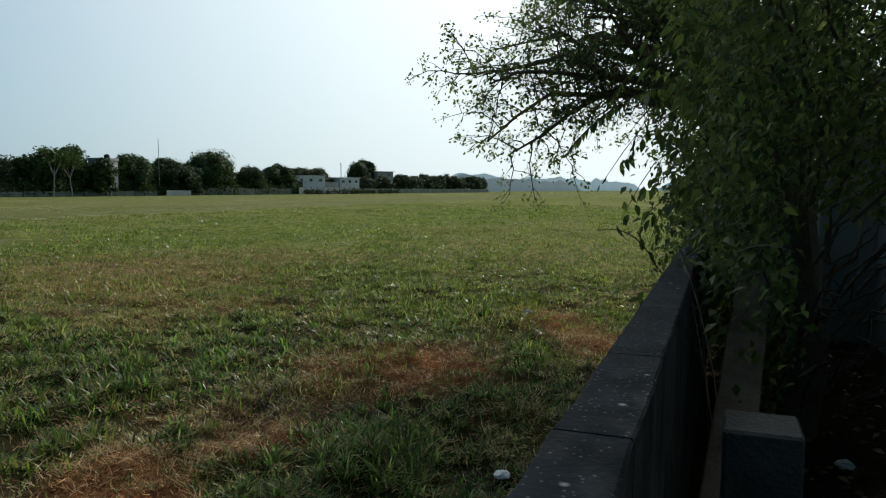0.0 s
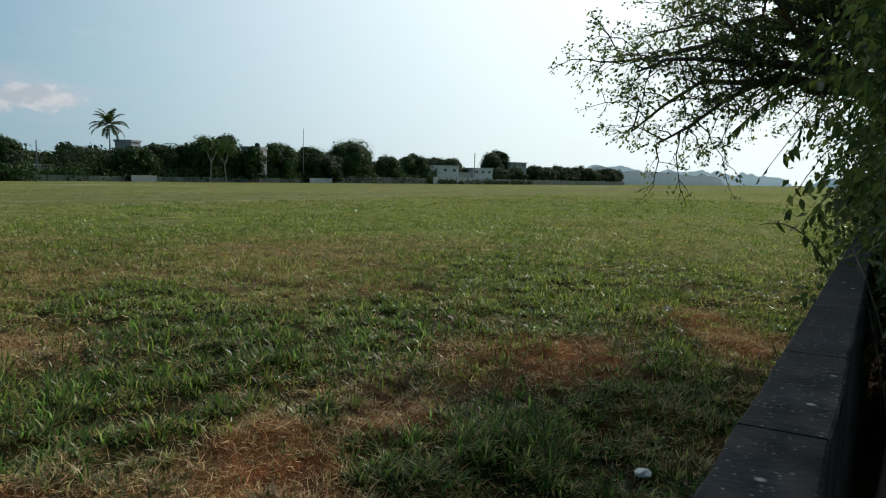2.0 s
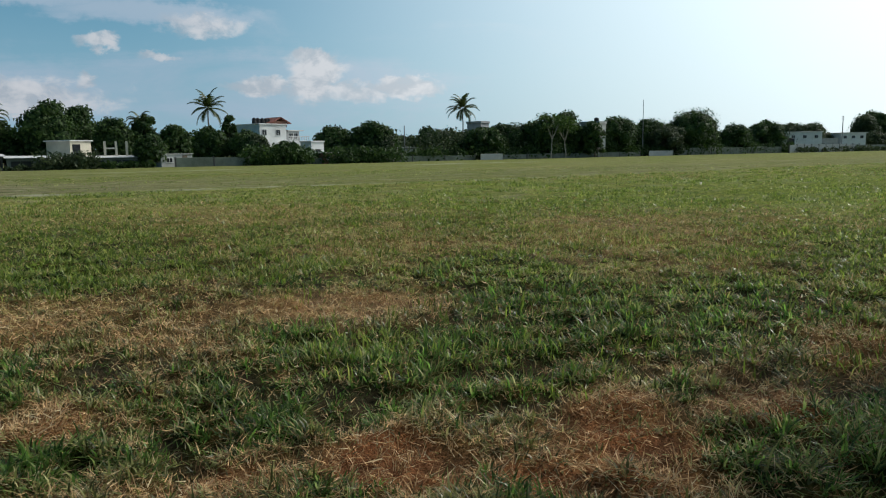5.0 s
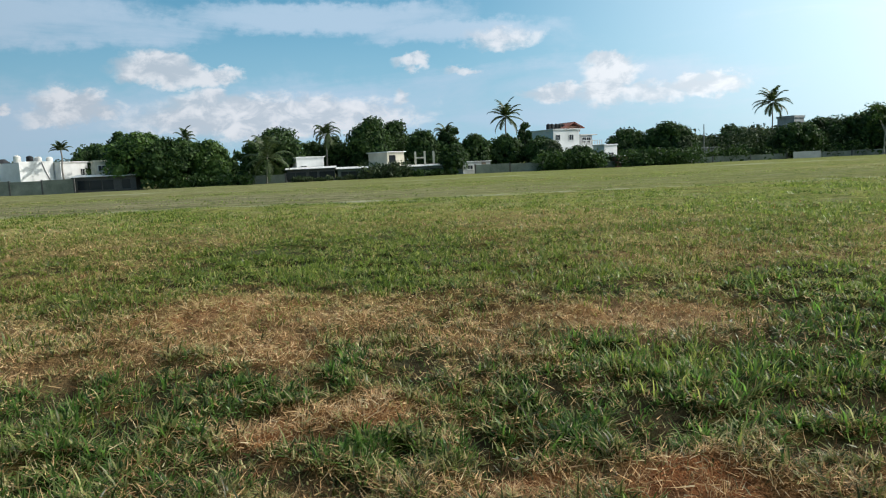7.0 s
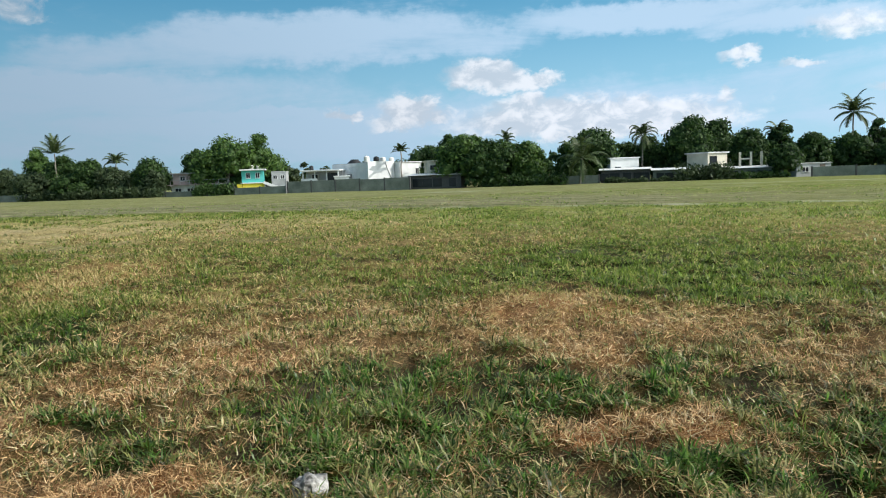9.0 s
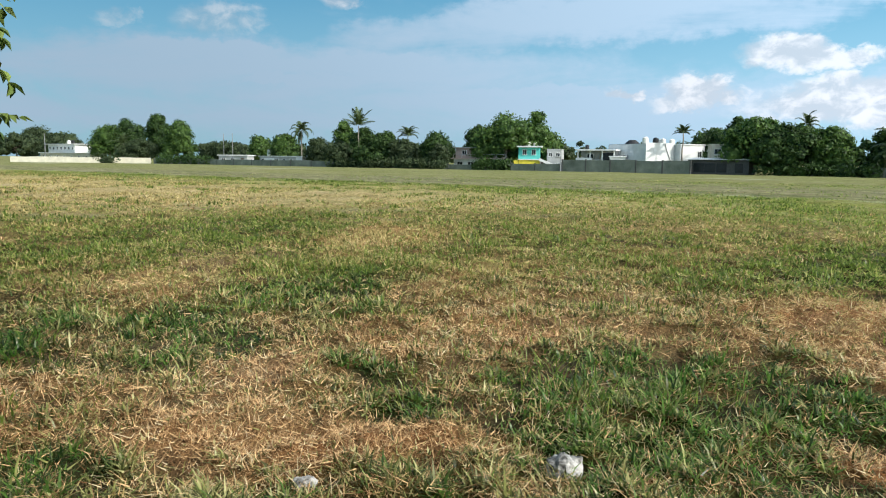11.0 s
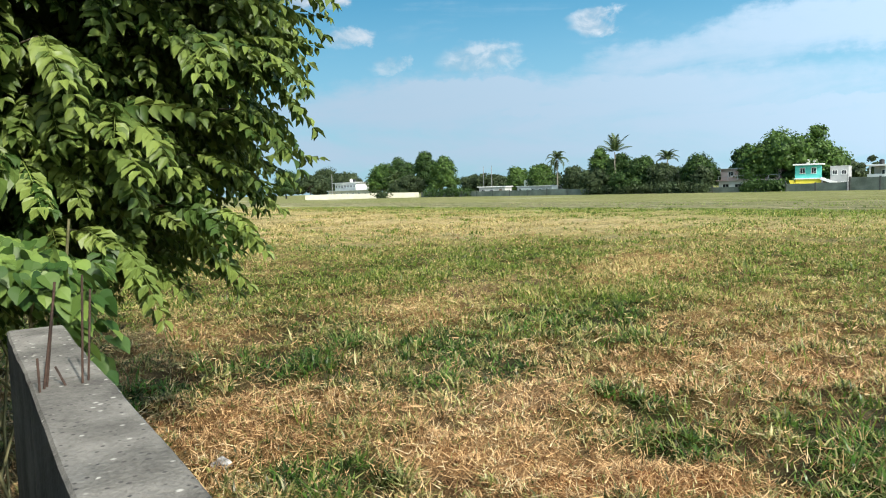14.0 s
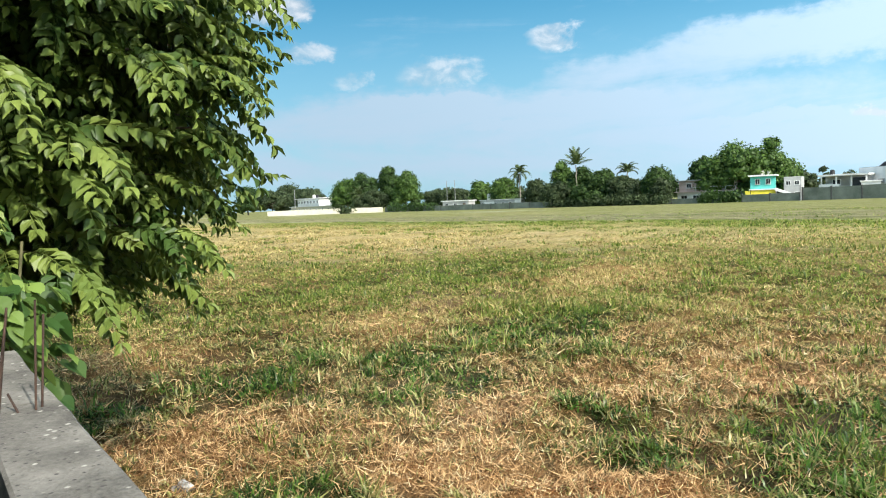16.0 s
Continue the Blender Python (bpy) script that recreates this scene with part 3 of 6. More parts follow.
def ground_sheet():
    """One sheet from the low wall to the horizon, finer near the wall."""
    rad = np.concatenate([[0.0], 0.35 * (120 / 0.35) ** (np.arange(180) / 179), 120 * 35 ** (np.arange(1, 26) / 25)])
    ang = np.concatenate([np.linspace(-0.15, np.pi + 0.15, 360, endpoint=False), np.linspace(np.pi + 0.15, 2 * np.pi - 0.15, 50, endpoint=False)])
    R, A = np.meshgrid(rad[1:], ang, indexing="ij")
    s, d = (R * np.cos(A)).ravel() - 1.0, (R * np.sin(A)).ravel() + 1.0
    s, d = np.concatenate([[-1.0], s]), np.concatenate([[1.0], d])
    z = ground_z(s, d)
    r = np.hypot(s + 1, d - 1)
    z = z + lumps(s, d) + (fbm(s * 0.25 + 3, d * 0.25) - 0.5) * 0.25 * smooth(8, 30, r) * smooth(400, 60, r)
    z = z + 0.16 * smooth(77, 82, d) * smooth(100, 88, d) * smooth(500, 200, np.abs(s))
    n, k = len(rad) - 1, len(ang)
    i, j = np.meshgrid(np.arange(n - 1), np.arange(k), indexing="ij")
    q = np.stack([1 + i * k + j, 1 + (i + 1) * k + j, 1 + (i + 1) * k + (j + 1) % k, 1 + i * k + (j + 1) % k], -1).reshape(-1, 4)
    fan = np.stack([np.zeros(k, int), 1 + np.arange(k), 1 + (np.arange(k) + 1) % k], -1)
    ob = soup("ground", np.stack([s, d, z], 1), [q, fan], SOIL, None, "", True)
    ob.matrix_world = FIELD
    dry = grow.field(s, d)
    far = smooth(11, 26, r)
    dry = dry * (1 - far) + far * np.clip(0.1 + 0.08 * smooth(10, -15, s) + 0.65 * smooth(-4, -12, s) * smooth(33, 18, d) + (fbm(s * 0.04, d * 0.13) - 0.5) * 0.8, 0, 1) * (1 - 0.75 * smooth(70, 92, d))
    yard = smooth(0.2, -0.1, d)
    # Shade between tufts, put into the ground colour through the litter mask.
    hollow_shade = 0.75 * smooth(0.46, 0.24, humps(s, d)) * smooth(24, 12, r) * (1 - 0.45 * dry)
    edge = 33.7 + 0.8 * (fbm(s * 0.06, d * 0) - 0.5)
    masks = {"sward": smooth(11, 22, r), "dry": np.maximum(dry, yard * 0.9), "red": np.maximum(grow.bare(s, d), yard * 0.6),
             "litter": np.maximum(smooth(0.25, 0.0, d) * smooth(-60, -20, d), np.maximum(shade_litter(s, d), hollow_shade)),
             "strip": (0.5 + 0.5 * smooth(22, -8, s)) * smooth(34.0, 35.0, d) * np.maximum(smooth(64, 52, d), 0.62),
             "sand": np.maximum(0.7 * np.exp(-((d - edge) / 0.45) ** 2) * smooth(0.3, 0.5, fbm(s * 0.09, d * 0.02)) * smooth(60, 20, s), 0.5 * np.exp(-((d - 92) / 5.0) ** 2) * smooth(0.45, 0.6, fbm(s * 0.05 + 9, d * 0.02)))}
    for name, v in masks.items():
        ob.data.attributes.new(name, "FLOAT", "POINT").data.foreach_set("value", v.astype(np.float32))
    return tagged(ob, "flat field of patchy mown grass with red earth showing", "ground", kind="structure")


ground_sheet()


def blade_mesh(name, s, d, length, width, lean, mat, label, curl=1.0, phi=None):
    """Grass blades, each a bent strip of five corners."""
    n = len(s)
    z = ground_z(s, d) + lumps(s, d) - 0.004
    th = rng.rand(n) * 2 * np.pi
    if phi is not None:
        th = phi - np.pi / 2 + (rng.rand(n) - 0.5) * 1.2
    ph = th + np.pi / 2 + (rng.rand(n) - 0.5) * 1.2
    hx, hy = np.cos(th) * width / 2, np.sin(th) * width / 2
    up = length * np.cos(lean)
    out = length * np.sin(lean)
    ox, oy = np.cos(ph), np.sin(ph)
    base = np.stack([s, d, z], 1)
    side = np.stack([hx, hy, np.zeros(n)], 1)
    k = np.broadcast_to(np.asarray(curl, float), (n,))
    mid = base + np.stack([ox * out * (0.5 - 0.18 * k), oy * out * (0.5 - 0.18 * k), up * (0.5 + 0.08 * k)], 1)
    tip = base + np.stack([ox * out, oy * out, up], 1)
    v = np.stack([base - side, base + side, mid + side * 0.8, mid - side * 0.8, tip], 1).reshape(-1, 3)
    k = np.arange(n)[:, None] * 5
    ob = soup(name, v, [k + np.array([[0, 1, 2, 3]]), k + np.array([[3, 2, 4]])], mat)
    ob.matrix_world = FIELD
    return tagged(ob, label, "grass", kind="stuff")


def mat_mesh(name, s, d, length, width, lean, mat, label):
    """A mat of fine blades, each one pointed sliver."""
    n = len(s)
    z = ground_z(s, d) + lumps(s, d) - 0.002
    ph = rng.rand(n) * 2 * np.pi
    th = ph + np.pi / 2 + (rng.rand(n) - 0.5) * 1.0
    lift = 0.03 * rng.rand(n) * (lean > 1.1)
    base = np.stack([s, d, z + lift], 1)
    side = np.stack([np.cos(th) * width / 2, np.sin(th) * width / 2, np.where(lean > 1.1, (rng.rand(n) - 0.5) * width, 0)], 1)
    tip = base + np.stack([np.cos(ph) * length * np.sin(lean), np.sin(ph) * length * np.sin(lean), length * np.cos(lean)], 1)
    ob = soup(name, np.stack([base - side, base + side, tip], 1).reshape(-1, 3), [np.arange(n * 3).reshape(-1, 3)], mat)
    ob.matrix_world = FIELD
    return tagged(ob, label, "grass", kind="stuff")


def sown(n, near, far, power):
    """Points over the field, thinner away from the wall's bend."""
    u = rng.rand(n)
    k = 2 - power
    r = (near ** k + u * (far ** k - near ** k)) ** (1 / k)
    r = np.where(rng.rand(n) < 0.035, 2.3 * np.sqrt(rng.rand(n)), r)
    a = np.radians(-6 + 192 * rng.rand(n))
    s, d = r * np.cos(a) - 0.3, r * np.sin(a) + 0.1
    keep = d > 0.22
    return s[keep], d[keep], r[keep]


def tufts(n, per, near, far, power):
    """Blades in tufts: plan points, distance, tuft number and the way each blade leans."""
    s, d, r = sown(n, near, far, power)
    k = np.repeat(np.arange(len(s)), per)
    phi = rng.rand(len(k)) * 2 * np.pi
    off = (0.006 + 0.03 * rng.rand(len(k))) * (1 + 0.04 * r[k])
    return s[k] + np.cos(phi) * off, d[k] + np.sin(phi) * off, r[k], k, phi, s, d


def grass():
    s, d, r, k, phi, cs, cd = tufts(72000, 7, 2.0, 24.0, 1.45)
    dry, red, clump = grow.field(cs, cd), np.maximum(grow.bare(cs, cd), shade_litter(cs, cd)), humps(cs, cd)
    keep = (rng.rand(len(cs)) < np.clip(1.1 - 0.95 * dry - 0.9 * red, 0.14, 1) * (0.24 + 0.76 * smooth(0.32, 0.56, clump)) * smooth(26, 13, np.hypot(cs, cd)))[k]
    vigour = ((0.35 + 0.75 * (1 - dry)) * (0.6 + 0.85 * smooth(0.3, 0.75, clump)) * (0.7 + 0.5 * rng.rand(len(cs))))[k]
    tired = (rng.rand(len(cs)) < 0.25 + 0.75 * smooth(0.05, 0.35, dry))[k][keep]
    s, d, r, phi, vigour = s[keep], d[keep], r[keep], phi[keep], vigour[keep]
    length = (0.036 + 0.08 * rng.rand(len(s))) * vigour * (1 - 0.15 * smooth(6, 14, r))
    lean = np.clip(0.5 + 0.85 * rng.rand(len(s)) + 0.15 * rng.randn(len(s)), 0.05, 1.4)
    lean = np.where(rng.rand(len(s)) < 0.35, 1.0 + 0.45 * rng.rand(len(s)), lean)
    far = r > 7 + 4 * rng.rand(len(s))
    for part_of, mat, label in ((~far & ~tired, GREEN_BLADE, "short green grass blades growing in patches over the field"), (~far & tired, OLIVE_BLADE, "yellowing olive grass blades between the straw"), (far, GREEN_SWARD, "green sward further out over the field")):
        q = [v[part_of] for v in (s, d, length, 0.0085 + 0.0011 * r, lean, phi)]
        blade_mesh("green_grass", q[0], q[1], q[2], q[3], q[4], mat, label, 1.0, q[5])
    s, d, r = sown(300000, 2.0, 24.0, 1.35)
    dry, red = grow.field(s, d), np.maximum(grow.bare(s, d), shade_litter(s, d))
    keep = rng.rand(len(s)) < np.clip(1.15 - 0.9 * dry - 0.9 * red, 0.2, 1) * (0.45 + 0.55 * smooth(0.28, 0.5, humps(s, d))) * smooth(22, 13, r)
    s, d, r = s[keep], d[keep], r[keep]
    n = len(s)
    far, tired = r > 7 + 4 * rng.rand(n), rng.rand(n) < 0.25 + 0.75 * smooth(0.05, 0.35, dry[keep])
    for q, mat in ((~far & ~tired, GREEN_BLADE), (~far & tired, OLIVE_BLADE), (far, GREEN_SWARD)):
        n = int(q.sum())
        mat_mesh("low_green_grass", s[q], d[q], 0.035 + 0.05 * rng.rand(n), 0.006 + 0.0008 * r[q], 0.5 + 0.8 * rng.rand(n), mat, "low mat of fine green grass")
    s, d, r, k, phi, cs, cd = tufts(26000, 6, 2.0, 24.0, 1.35)
    dry, red, clump = grow.field(cs, cd), np.maximum(grow.bare(cs, cd), shade_litter(cs, cd)), fbm(cs * 5 + 31, cd * 5)
    keep = (rng.rand(len(cs)) < np.clip(dry * 1.05, 0.2, 1) * (1 - 0.2 * red) * (0.35 + 0.65 * smooth(0.3, 0.56, clump)))[k]
    s, d, r, phi, k = s[keep], d[keep], r[keep], phi[keep], k[keep]
    flat = rng.rand(len(cs))[k] < 0.5
    swirl = (rng.rand(len(cs)) * 2 * np.pi)[k]
    phi = np.where(flat, swirl + rng.randn(len(s)) * 0.8, phi)
    s, d = s + np.where(flat, rng.randn(len(s)) * 0.06, 0), d + np.where(flat, rng.randn(len(s)) * 0.06, 0)
    lean = np.where(flat, 1.18 + 0.36 * rng.rand(len(s)), 0.3 + 0.8 * rng.rand(len(s)))
    length = np.where(flat, 0.06 + 0.17 * rng.rand(len(s)) ** 1.5, 0.04 + 0.08 * rng.rand(len(s)))
    blade_mesh("dry_grass", s, d, length, 0.0026 + 0.0006 * r, lean, DRY_BLADE, "dry straw-coloured cut grass lying on the field", np.where(flat, 0.2, 1.0), phi)
    s, d, r = sown(860000, 2.0, 20.0, 1.4)
    dry, red = grow.field(s, d), np.maximum(grow.bare(s, d), shade_litter(s, d))
    keep = rng.rand(len(s)) < np.clip(0.24 + 0.9 * dry, 0, 1) * (1 - 0.4 * red) * (0.18 + 0.82 * smooth(0.25, 0.5, humps(s, d))) * smooth(22, 13, r)
    s, d, r = s[keep], d[keep], r[keep]
    n = len(s)
    far = r > 6 + 4 * rng.rand(n)
    for q, mat in ((~far, DRY_BLADE), (far, DRY_SWARD)):
        n = int(q.sum())
        mat_mesh("straw_mat", s[q], d[q], 0.045 + 0.085 * rng.rand(n) ** 2, 0.003 + 0.0007 * r[q], np.clip(0.75 + 0.8 * rng.rand(n), 0, 1.52), mat, "matted dry straw and dead grass over the field")


grass()


def tussocks():
    """Rougher tufts further out, green or straw-coloured as the turf is there."""
    s, d, r = sown(100000, 9.0, 75.0, 1.4)
    clump = fbm(s * 0.55 + 2, d * 0.75)
    keep = (rng.rand(len(s)) < 0.3 + 0.7 * smooth(0.4, 0.6, clump)) * (smooth(34.5, 33.0, d) + 0.1 * smooth(35, 37, d) + 0.3 * smooth(58, 68, d) > rng.rand(len(s)))
    s, d, r, clump = s[keep], d[keep], r[keep], clump[keep]
    per = 7
    k = np.repeat(np.arange(len(s)), per)
    size = (0.55 + 0.6 * rng.rand(len(s)) + 0.7 * smooth(0.55, 0.72, clump))[k]
    R = r[k]
    S, D = s[k] + rng.randn(len(k)) * (0.05 + 0.005 * R), d[k] + rng.randn(len(k)) * (0.05 + 0.004 * R)
    dry = np.clip(grow.field(s, d) * smooth(26, 11, r) + smooth(11, 26, r) * (0.12 + 0.72 * smooth(-4, -12, s) * smooth(33, 18, d) + (fbm(s * 0.06, d * 0.13 + 4) - 0.5) * 1.2), 0, 1)
    straw = rng.rand(len(k)) < dry[k] * 0.9
    length, lean = (0.04 + 0.075 * rng.rand(len(k))) * size, np.clip(np.abs(rng.randn(len(k))) * 0.45 + 0.5, 0, 1.35)
    for q, mat, label in ((~straw, GREEN_SWARD, "uneven tufts of longer green grass across the field"), (straw, DRY_SWARD, "uneven tufts of straw-coloured grass across the field")):
        mat_mesh("grass_tussocks", S[q], D[q], length[q], 0.01 + 0.001 * R[q], lean[q], mat, label)


tussocks()


def weeds():
    """Scattered clumps of taller coarse grass that stand out of the turf."""
    s, d, r = sown(5200, 4.5, 60.0, 1.3)
    lush = 1 - grow.field(s, d)
    keep = (rng.rand(len(s)) < (0.12 + 0.88 * smooth(0.45, 0.62, fbm(s * 0.3 + 11, d * 0.4))) * np.clip(0.3 + lush, 0, 1)) & ((d < 33) | (d > 66))
    s, d, r = s[keep], d[keep], r[keep]
    size = 0.45 + 0.75 * rng.rand(len(s)) ** 1.5
    k = np.repeat(np.arange(len(s)), 28)
    phi, rad = rng.rand(len(k)) * 2 * np.pi, np.sqrt(rng.rand(len(k))) * (0.1 + 0.16 * size[k])
    length = (0.07 + 0.11 * rng.rand(len(k))) * size[k]
    blade_mesh("coarse_grass_clumps", s[k] + np.cos(phi) * rad * 1.5, d[k] + np.sin(phi) * rad, length, 0.007 + 0.0009 * r[k], 0.25 + 0.75 * rng.rand(len(k)), GREEN_SWARD, "scattered clumps of taller coarse green grass", 1.0, phi)


weeds()


# ---- the low wall ----
def low_wall():
    wall = thing("low_wall", FIELD, "low grey concrete wall with worn flat top", "wall", kind="structure")
    top, thick = 1.25, 0.132

    def run(points, name, label=""):
        """A stretch of wall along plan points of its inner face, with a slightly uneven top edge."""
        bm = bmesh.new()
        rows = []
        for s, d in points:
            k = 0.005 if s > 0.6 else 0.002
            w = (noise.noise((s * 3, d, 0)) * 0.004 + noise.noise((s * 19, d, 3)) * k, noise.noise((s * 4, d, 5)) * 0.004 + noise.noise((s * 21, d, 8)) * k)
            h = top + noise.noise((s * 1.3, 7, 0)) * 0.002
            zb = -0.3
            rows.append([bm.verts.new(p) for p in ((s, d + w[0], zb), (s, d + w[0], h - 0.005), (s, d + 0.005 + w[0], h), (s, d + thick - 0.005 + w[1], h), (s, d + thick + w[1], h - 0.005), (s, d + thick + w[1], zb))])
        for a, b in zip(rows, rows[1:]):
            for k in range(6):
                bm.faces.new((a[k], a[(k + 1) % 6], b[(k + 1) % 6], b[k]))
        bm.faces.new(rows[0][::-1])
        bm.faces.new(rows[-1])
        bmesh.ops.recalc_face_normals(bm, faces=bm.faces)
        # Past s 0.6 the wall takes the copy coloured for tree shade.
        ob = part(name, bm, SHADED_CONCRETE if points[0][0] > 0.6 else CONCRETE, wall, label)
        # Inner face polygons get the shade-coloured copy.
        ob.data.materials.append(SHADED_FACE)
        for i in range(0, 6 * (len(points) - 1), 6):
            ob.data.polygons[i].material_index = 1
        return ob

    joint = 0.006
    stops = [-2.62, -1.95, -0.75]
    for a, b in zip(stops, stops[1:]):
        run([(a + joint + (b - joint - a) * k / 12, 0.475) for k in range(13)], "wall_section")
    run([(-0.744 + 1.35 * k / 14, 0.475 - 0.39 * float(smooth(0, 1, k / 14))) for k in range(15)], "wall_section")
    stops = [0.612, 1.16, 1.76, 2.5, 3.4, 4.6, 6.4, 9.0, 13.0]
    for a, b in zip(stops, stops[1:]):
        n = max(10, int((b - a) / 0.05)) if a < 4 else 12
        run([(a + joint + (b - joint - a) * k / n, 0.085) for k in range(n + 1)], "wall_section")
    bm = bmesh.new()
    for a, s0, s1, d in ((0, -2.6, -0.77, 0.485), (0, 0.63, 12.9, 0.095)):
        box(bm, (s0 + s1) / 2, d + thick / 2 - 0.01, 0.55, s1 - s0, thick - 0.03, 1.36)
    part("mortar_core", bm, BLOCK, wall)
    for s, d, h, ls, ld in ((-1.885, 0.489, 0.18, 0.0, 0.035), (-1.9, 0.496, 0.19, 0.004, 0.03), (-1.86, 0.488, 0.06, -0.01, 0.0), (-1.885, 0.556, 0.2, 0.0, 0.014), (-1.9, 0.567, 0.17, -0.01, 0.018), (-1.86, 0.55, 0.03, -0.06, -0.03)):
        pts = [(s + ls * k / 5 * (0.4 + 0.12 * k), d + ld * k / 5, top - 0.05 + (h + 0.05) * k / 5) for k in range(6)]
        tubes("rebar", [(pts, [0.0023] * 6)], RUST, wall, "rusted steel bar", 6)
    return wall


low_wall()


# ---- leaves and trees ----
def rot_to(direction, roll):
    q = Vector(direction).to_track_quat("Y", "Z").to_matrix()
    return q @ Euler((0, roll, 0)).to_matrix()


def pinnate(leaflets, length, leaf, width, droop, plain=False):
    """A feather leaf along +Y: a thin stalk with paired folded leaflets that hang down."""
    vs, tri = [], []
    jit = np.random.RandomState(leaflets * 7 + int(length * 100))

    def add(p, along, across, down, ln, wd):
        k = len(vs)
        lift = -down * wd * 0.5
        if plain:
            vs.extend([p, p + along * ln * 0.42 + across * wd + lift, p + along * ln + down * ln * 0.14, p + along * ln * 0.42 - across * wd + lift])
            tri.extend([(k, k + 1, k + 2), (k, k + 2, k + 3)])
            return
        vs.extend([p, p + along * ln * 0.3 + across * wd + lift, p + along * ln * 0.66 + across * wd * 0.8 + lift, p + along * ln + down * ln * 0.14,
                   p + along * ln * 0.66 - across * wd * 0.8 + lift, p + along * ln * 0.3 - across * wd + lift])
        tri.extend([(k, k + 1, k + 2), (k, k + 2, k + 3), (k, k + 3, k + 4), (k, k + 4, k + 5)])

    for i in range(leaflets):
        t = (i + 1) / leaflets
        y, z = length * t, -droop * length * t * t
        size = leaf * (0.62 + 0.5 * math.sin(math.pi * min(1, t * 0.85 + 0.1))) * (0.85 + 0.3 * jit.rand())
        for sgn in (-1, 1):
            along = Vector((sgn * 0.82, 0.45 + 0.3 * jit.randn(), -0.45 - 0.5 * droop + 0.25 * jit.randn())).normalized()
            across = along.cross(Vector((0.25 * jit.randn(), 0.2, 1))).normalized()
            down = along.cross(across).normalized()
            if down.z > 0:
                down = -down
            add(Vector((sgn * 0.004, y, z)), along, across, down, size, width * size)
    tip = Vector((0, length, -droop * length))
    add(tip, Vector((0, 0.9, -0.45)).normalized(), Vector((1, 0, 0)), Vector((0, -0.3, -1)), leaf * 0.8, width * leaf * 0.8)
    k = len(vs)
    if plain:
        for i in range(3):
            c = Vector((0, length * i / 2, -droop * length * (i / 2) ** 2))
            vs.extend([c + Vector((0.003, 0, 0)), c - Vector((0.003, 0, 0))])
        for i in range(2):
            tri.extend([(k + 2 * i, k + 2 * i + 1, k + 2 * i + 3), (k + 2 * i, k + 2 * i + 3, k + 2 * i + 2)])
        return np.array([tuple(v) for v in vs]), np.array(tri)
    for i in range(5):
        t = i / 4
        c = Vector((0, length * t, -droop * length * t * t))
        r = 0.0028 * (1 - 0.6 * t)
        vs.extend([c + Vector((r, 0, 0)), c + Vector((-r, 0, 0)), c + Vector((0, 0, -r))])
    for i in range(4):
        for j in range(3):
            a, b = k + i * 3 + j, k + i * 3 + (j + 1) % 3
            tri.extend([(a, b, b + 3), (a, b + 3, a + 3)])
    return np.array([tuple(v) for v in vs]), np.array(tri)


def broad_leaf(size, point=0.35, cup=0.25):
    """A single broad leaf along +Y, folded at its midrib."""
    ring = [(0, 0), (0.26, -0.03), (0.44, 0.13), (0.5, 0.36), (0.42, 0.6), (0.22, 0.83), (0.0, 1.0 + point * 0.3), (-0.22, 0.83), (-0.42, 0.6), (-0.5, 0.36), (-0.44, 0.13), (-0.26, -0.03)]
    vs = [(x * size, y * size, abs(x) * cup * size - 0.12 * size * y * y) for x, y in ring] + [(0, 0.35 * size, -0.02 * size), (0, 0.7 * size, -0.07 * size)]
    tri = [(0, 1, 12), (1, 2, 12), (2, 3, 12), (3, 13, 12), (3, 4, 13), (4, 5, 13), (5, 6, 13), (6, 7, 13), (7, 8, 13), (8, 9, 13), (9, 12, 13), (9, 10, 12), (10, 11, 12), (11, 0, 12)]
    return np.array(vs), np.array(tri)


def small_leaf(size, width=0.3):
    """A small pointed leaf along +Y folded at its midrib."""
    v = np.array([(0, 0, 0), (width, 0.42, 0.1), (0, 1, -0.08), (-width, 0.42, 0.1)]) * size
    return v, np.array([(0, 1, 2), (0, 2, 3)])


def oval_leaf(size, width=0.3):
    """A small oval leaf along +Y folded at its midrib."""
    v = np.array([(0, 0, 0), (width * 0.8, 0.22, 0.07), (width, 0.5, 0.09), (width * 0.55, 0.8, 0.03), (0, 1.05, -0.1), (-width * 0.55, 0.8, 0.03), (-width, 0.5, 0.09), (-width * 0.8, 0.22, 0.07)]) * size
    return v, np.array([(0, 1, 2), (0, 2, 3), (0, 3, 4), (0, 4, 5), (0, 5, 6), (0, 6, 7)])


def scatter(name, shapes, places, mat, parent, label=""):
    """Joins copies of leaf shapes at places (4 x 4 matrices) into one mesh."""
    vs, ts, base = [], [], 0
    for i, m in enumerate(places):
        v, t = shapes[i % len(shapes)]
        M = np.array(m)
        vs.append(v @ M[:3, :3].T + M[:3, 3])
        ts.append(t + base)
        base += len(v)
    return soup(name, np.concatenate(vs), [np.concatenate(ts)], mat, parent, label)


def leaf_objects(name, shapes, places, mat, parent):
    """Leaves that can be told apart: objects of their own on shared meshes."""
    meshes = []
    for v, t in shapes:
        me = bpy.data.meshes.new(name)
        me.from_pydata([tuple(p) for p in v], [], [tuple(p) for p in t])
        me.materials.append(mat)
        meshes.append(me)
    for i, m in enumerate(places):
        ob = new(name, meshes[i % len(meshes)])
        ob.parent = parent
        ob.matrix_local = Matrix(np.array(m).tolist())


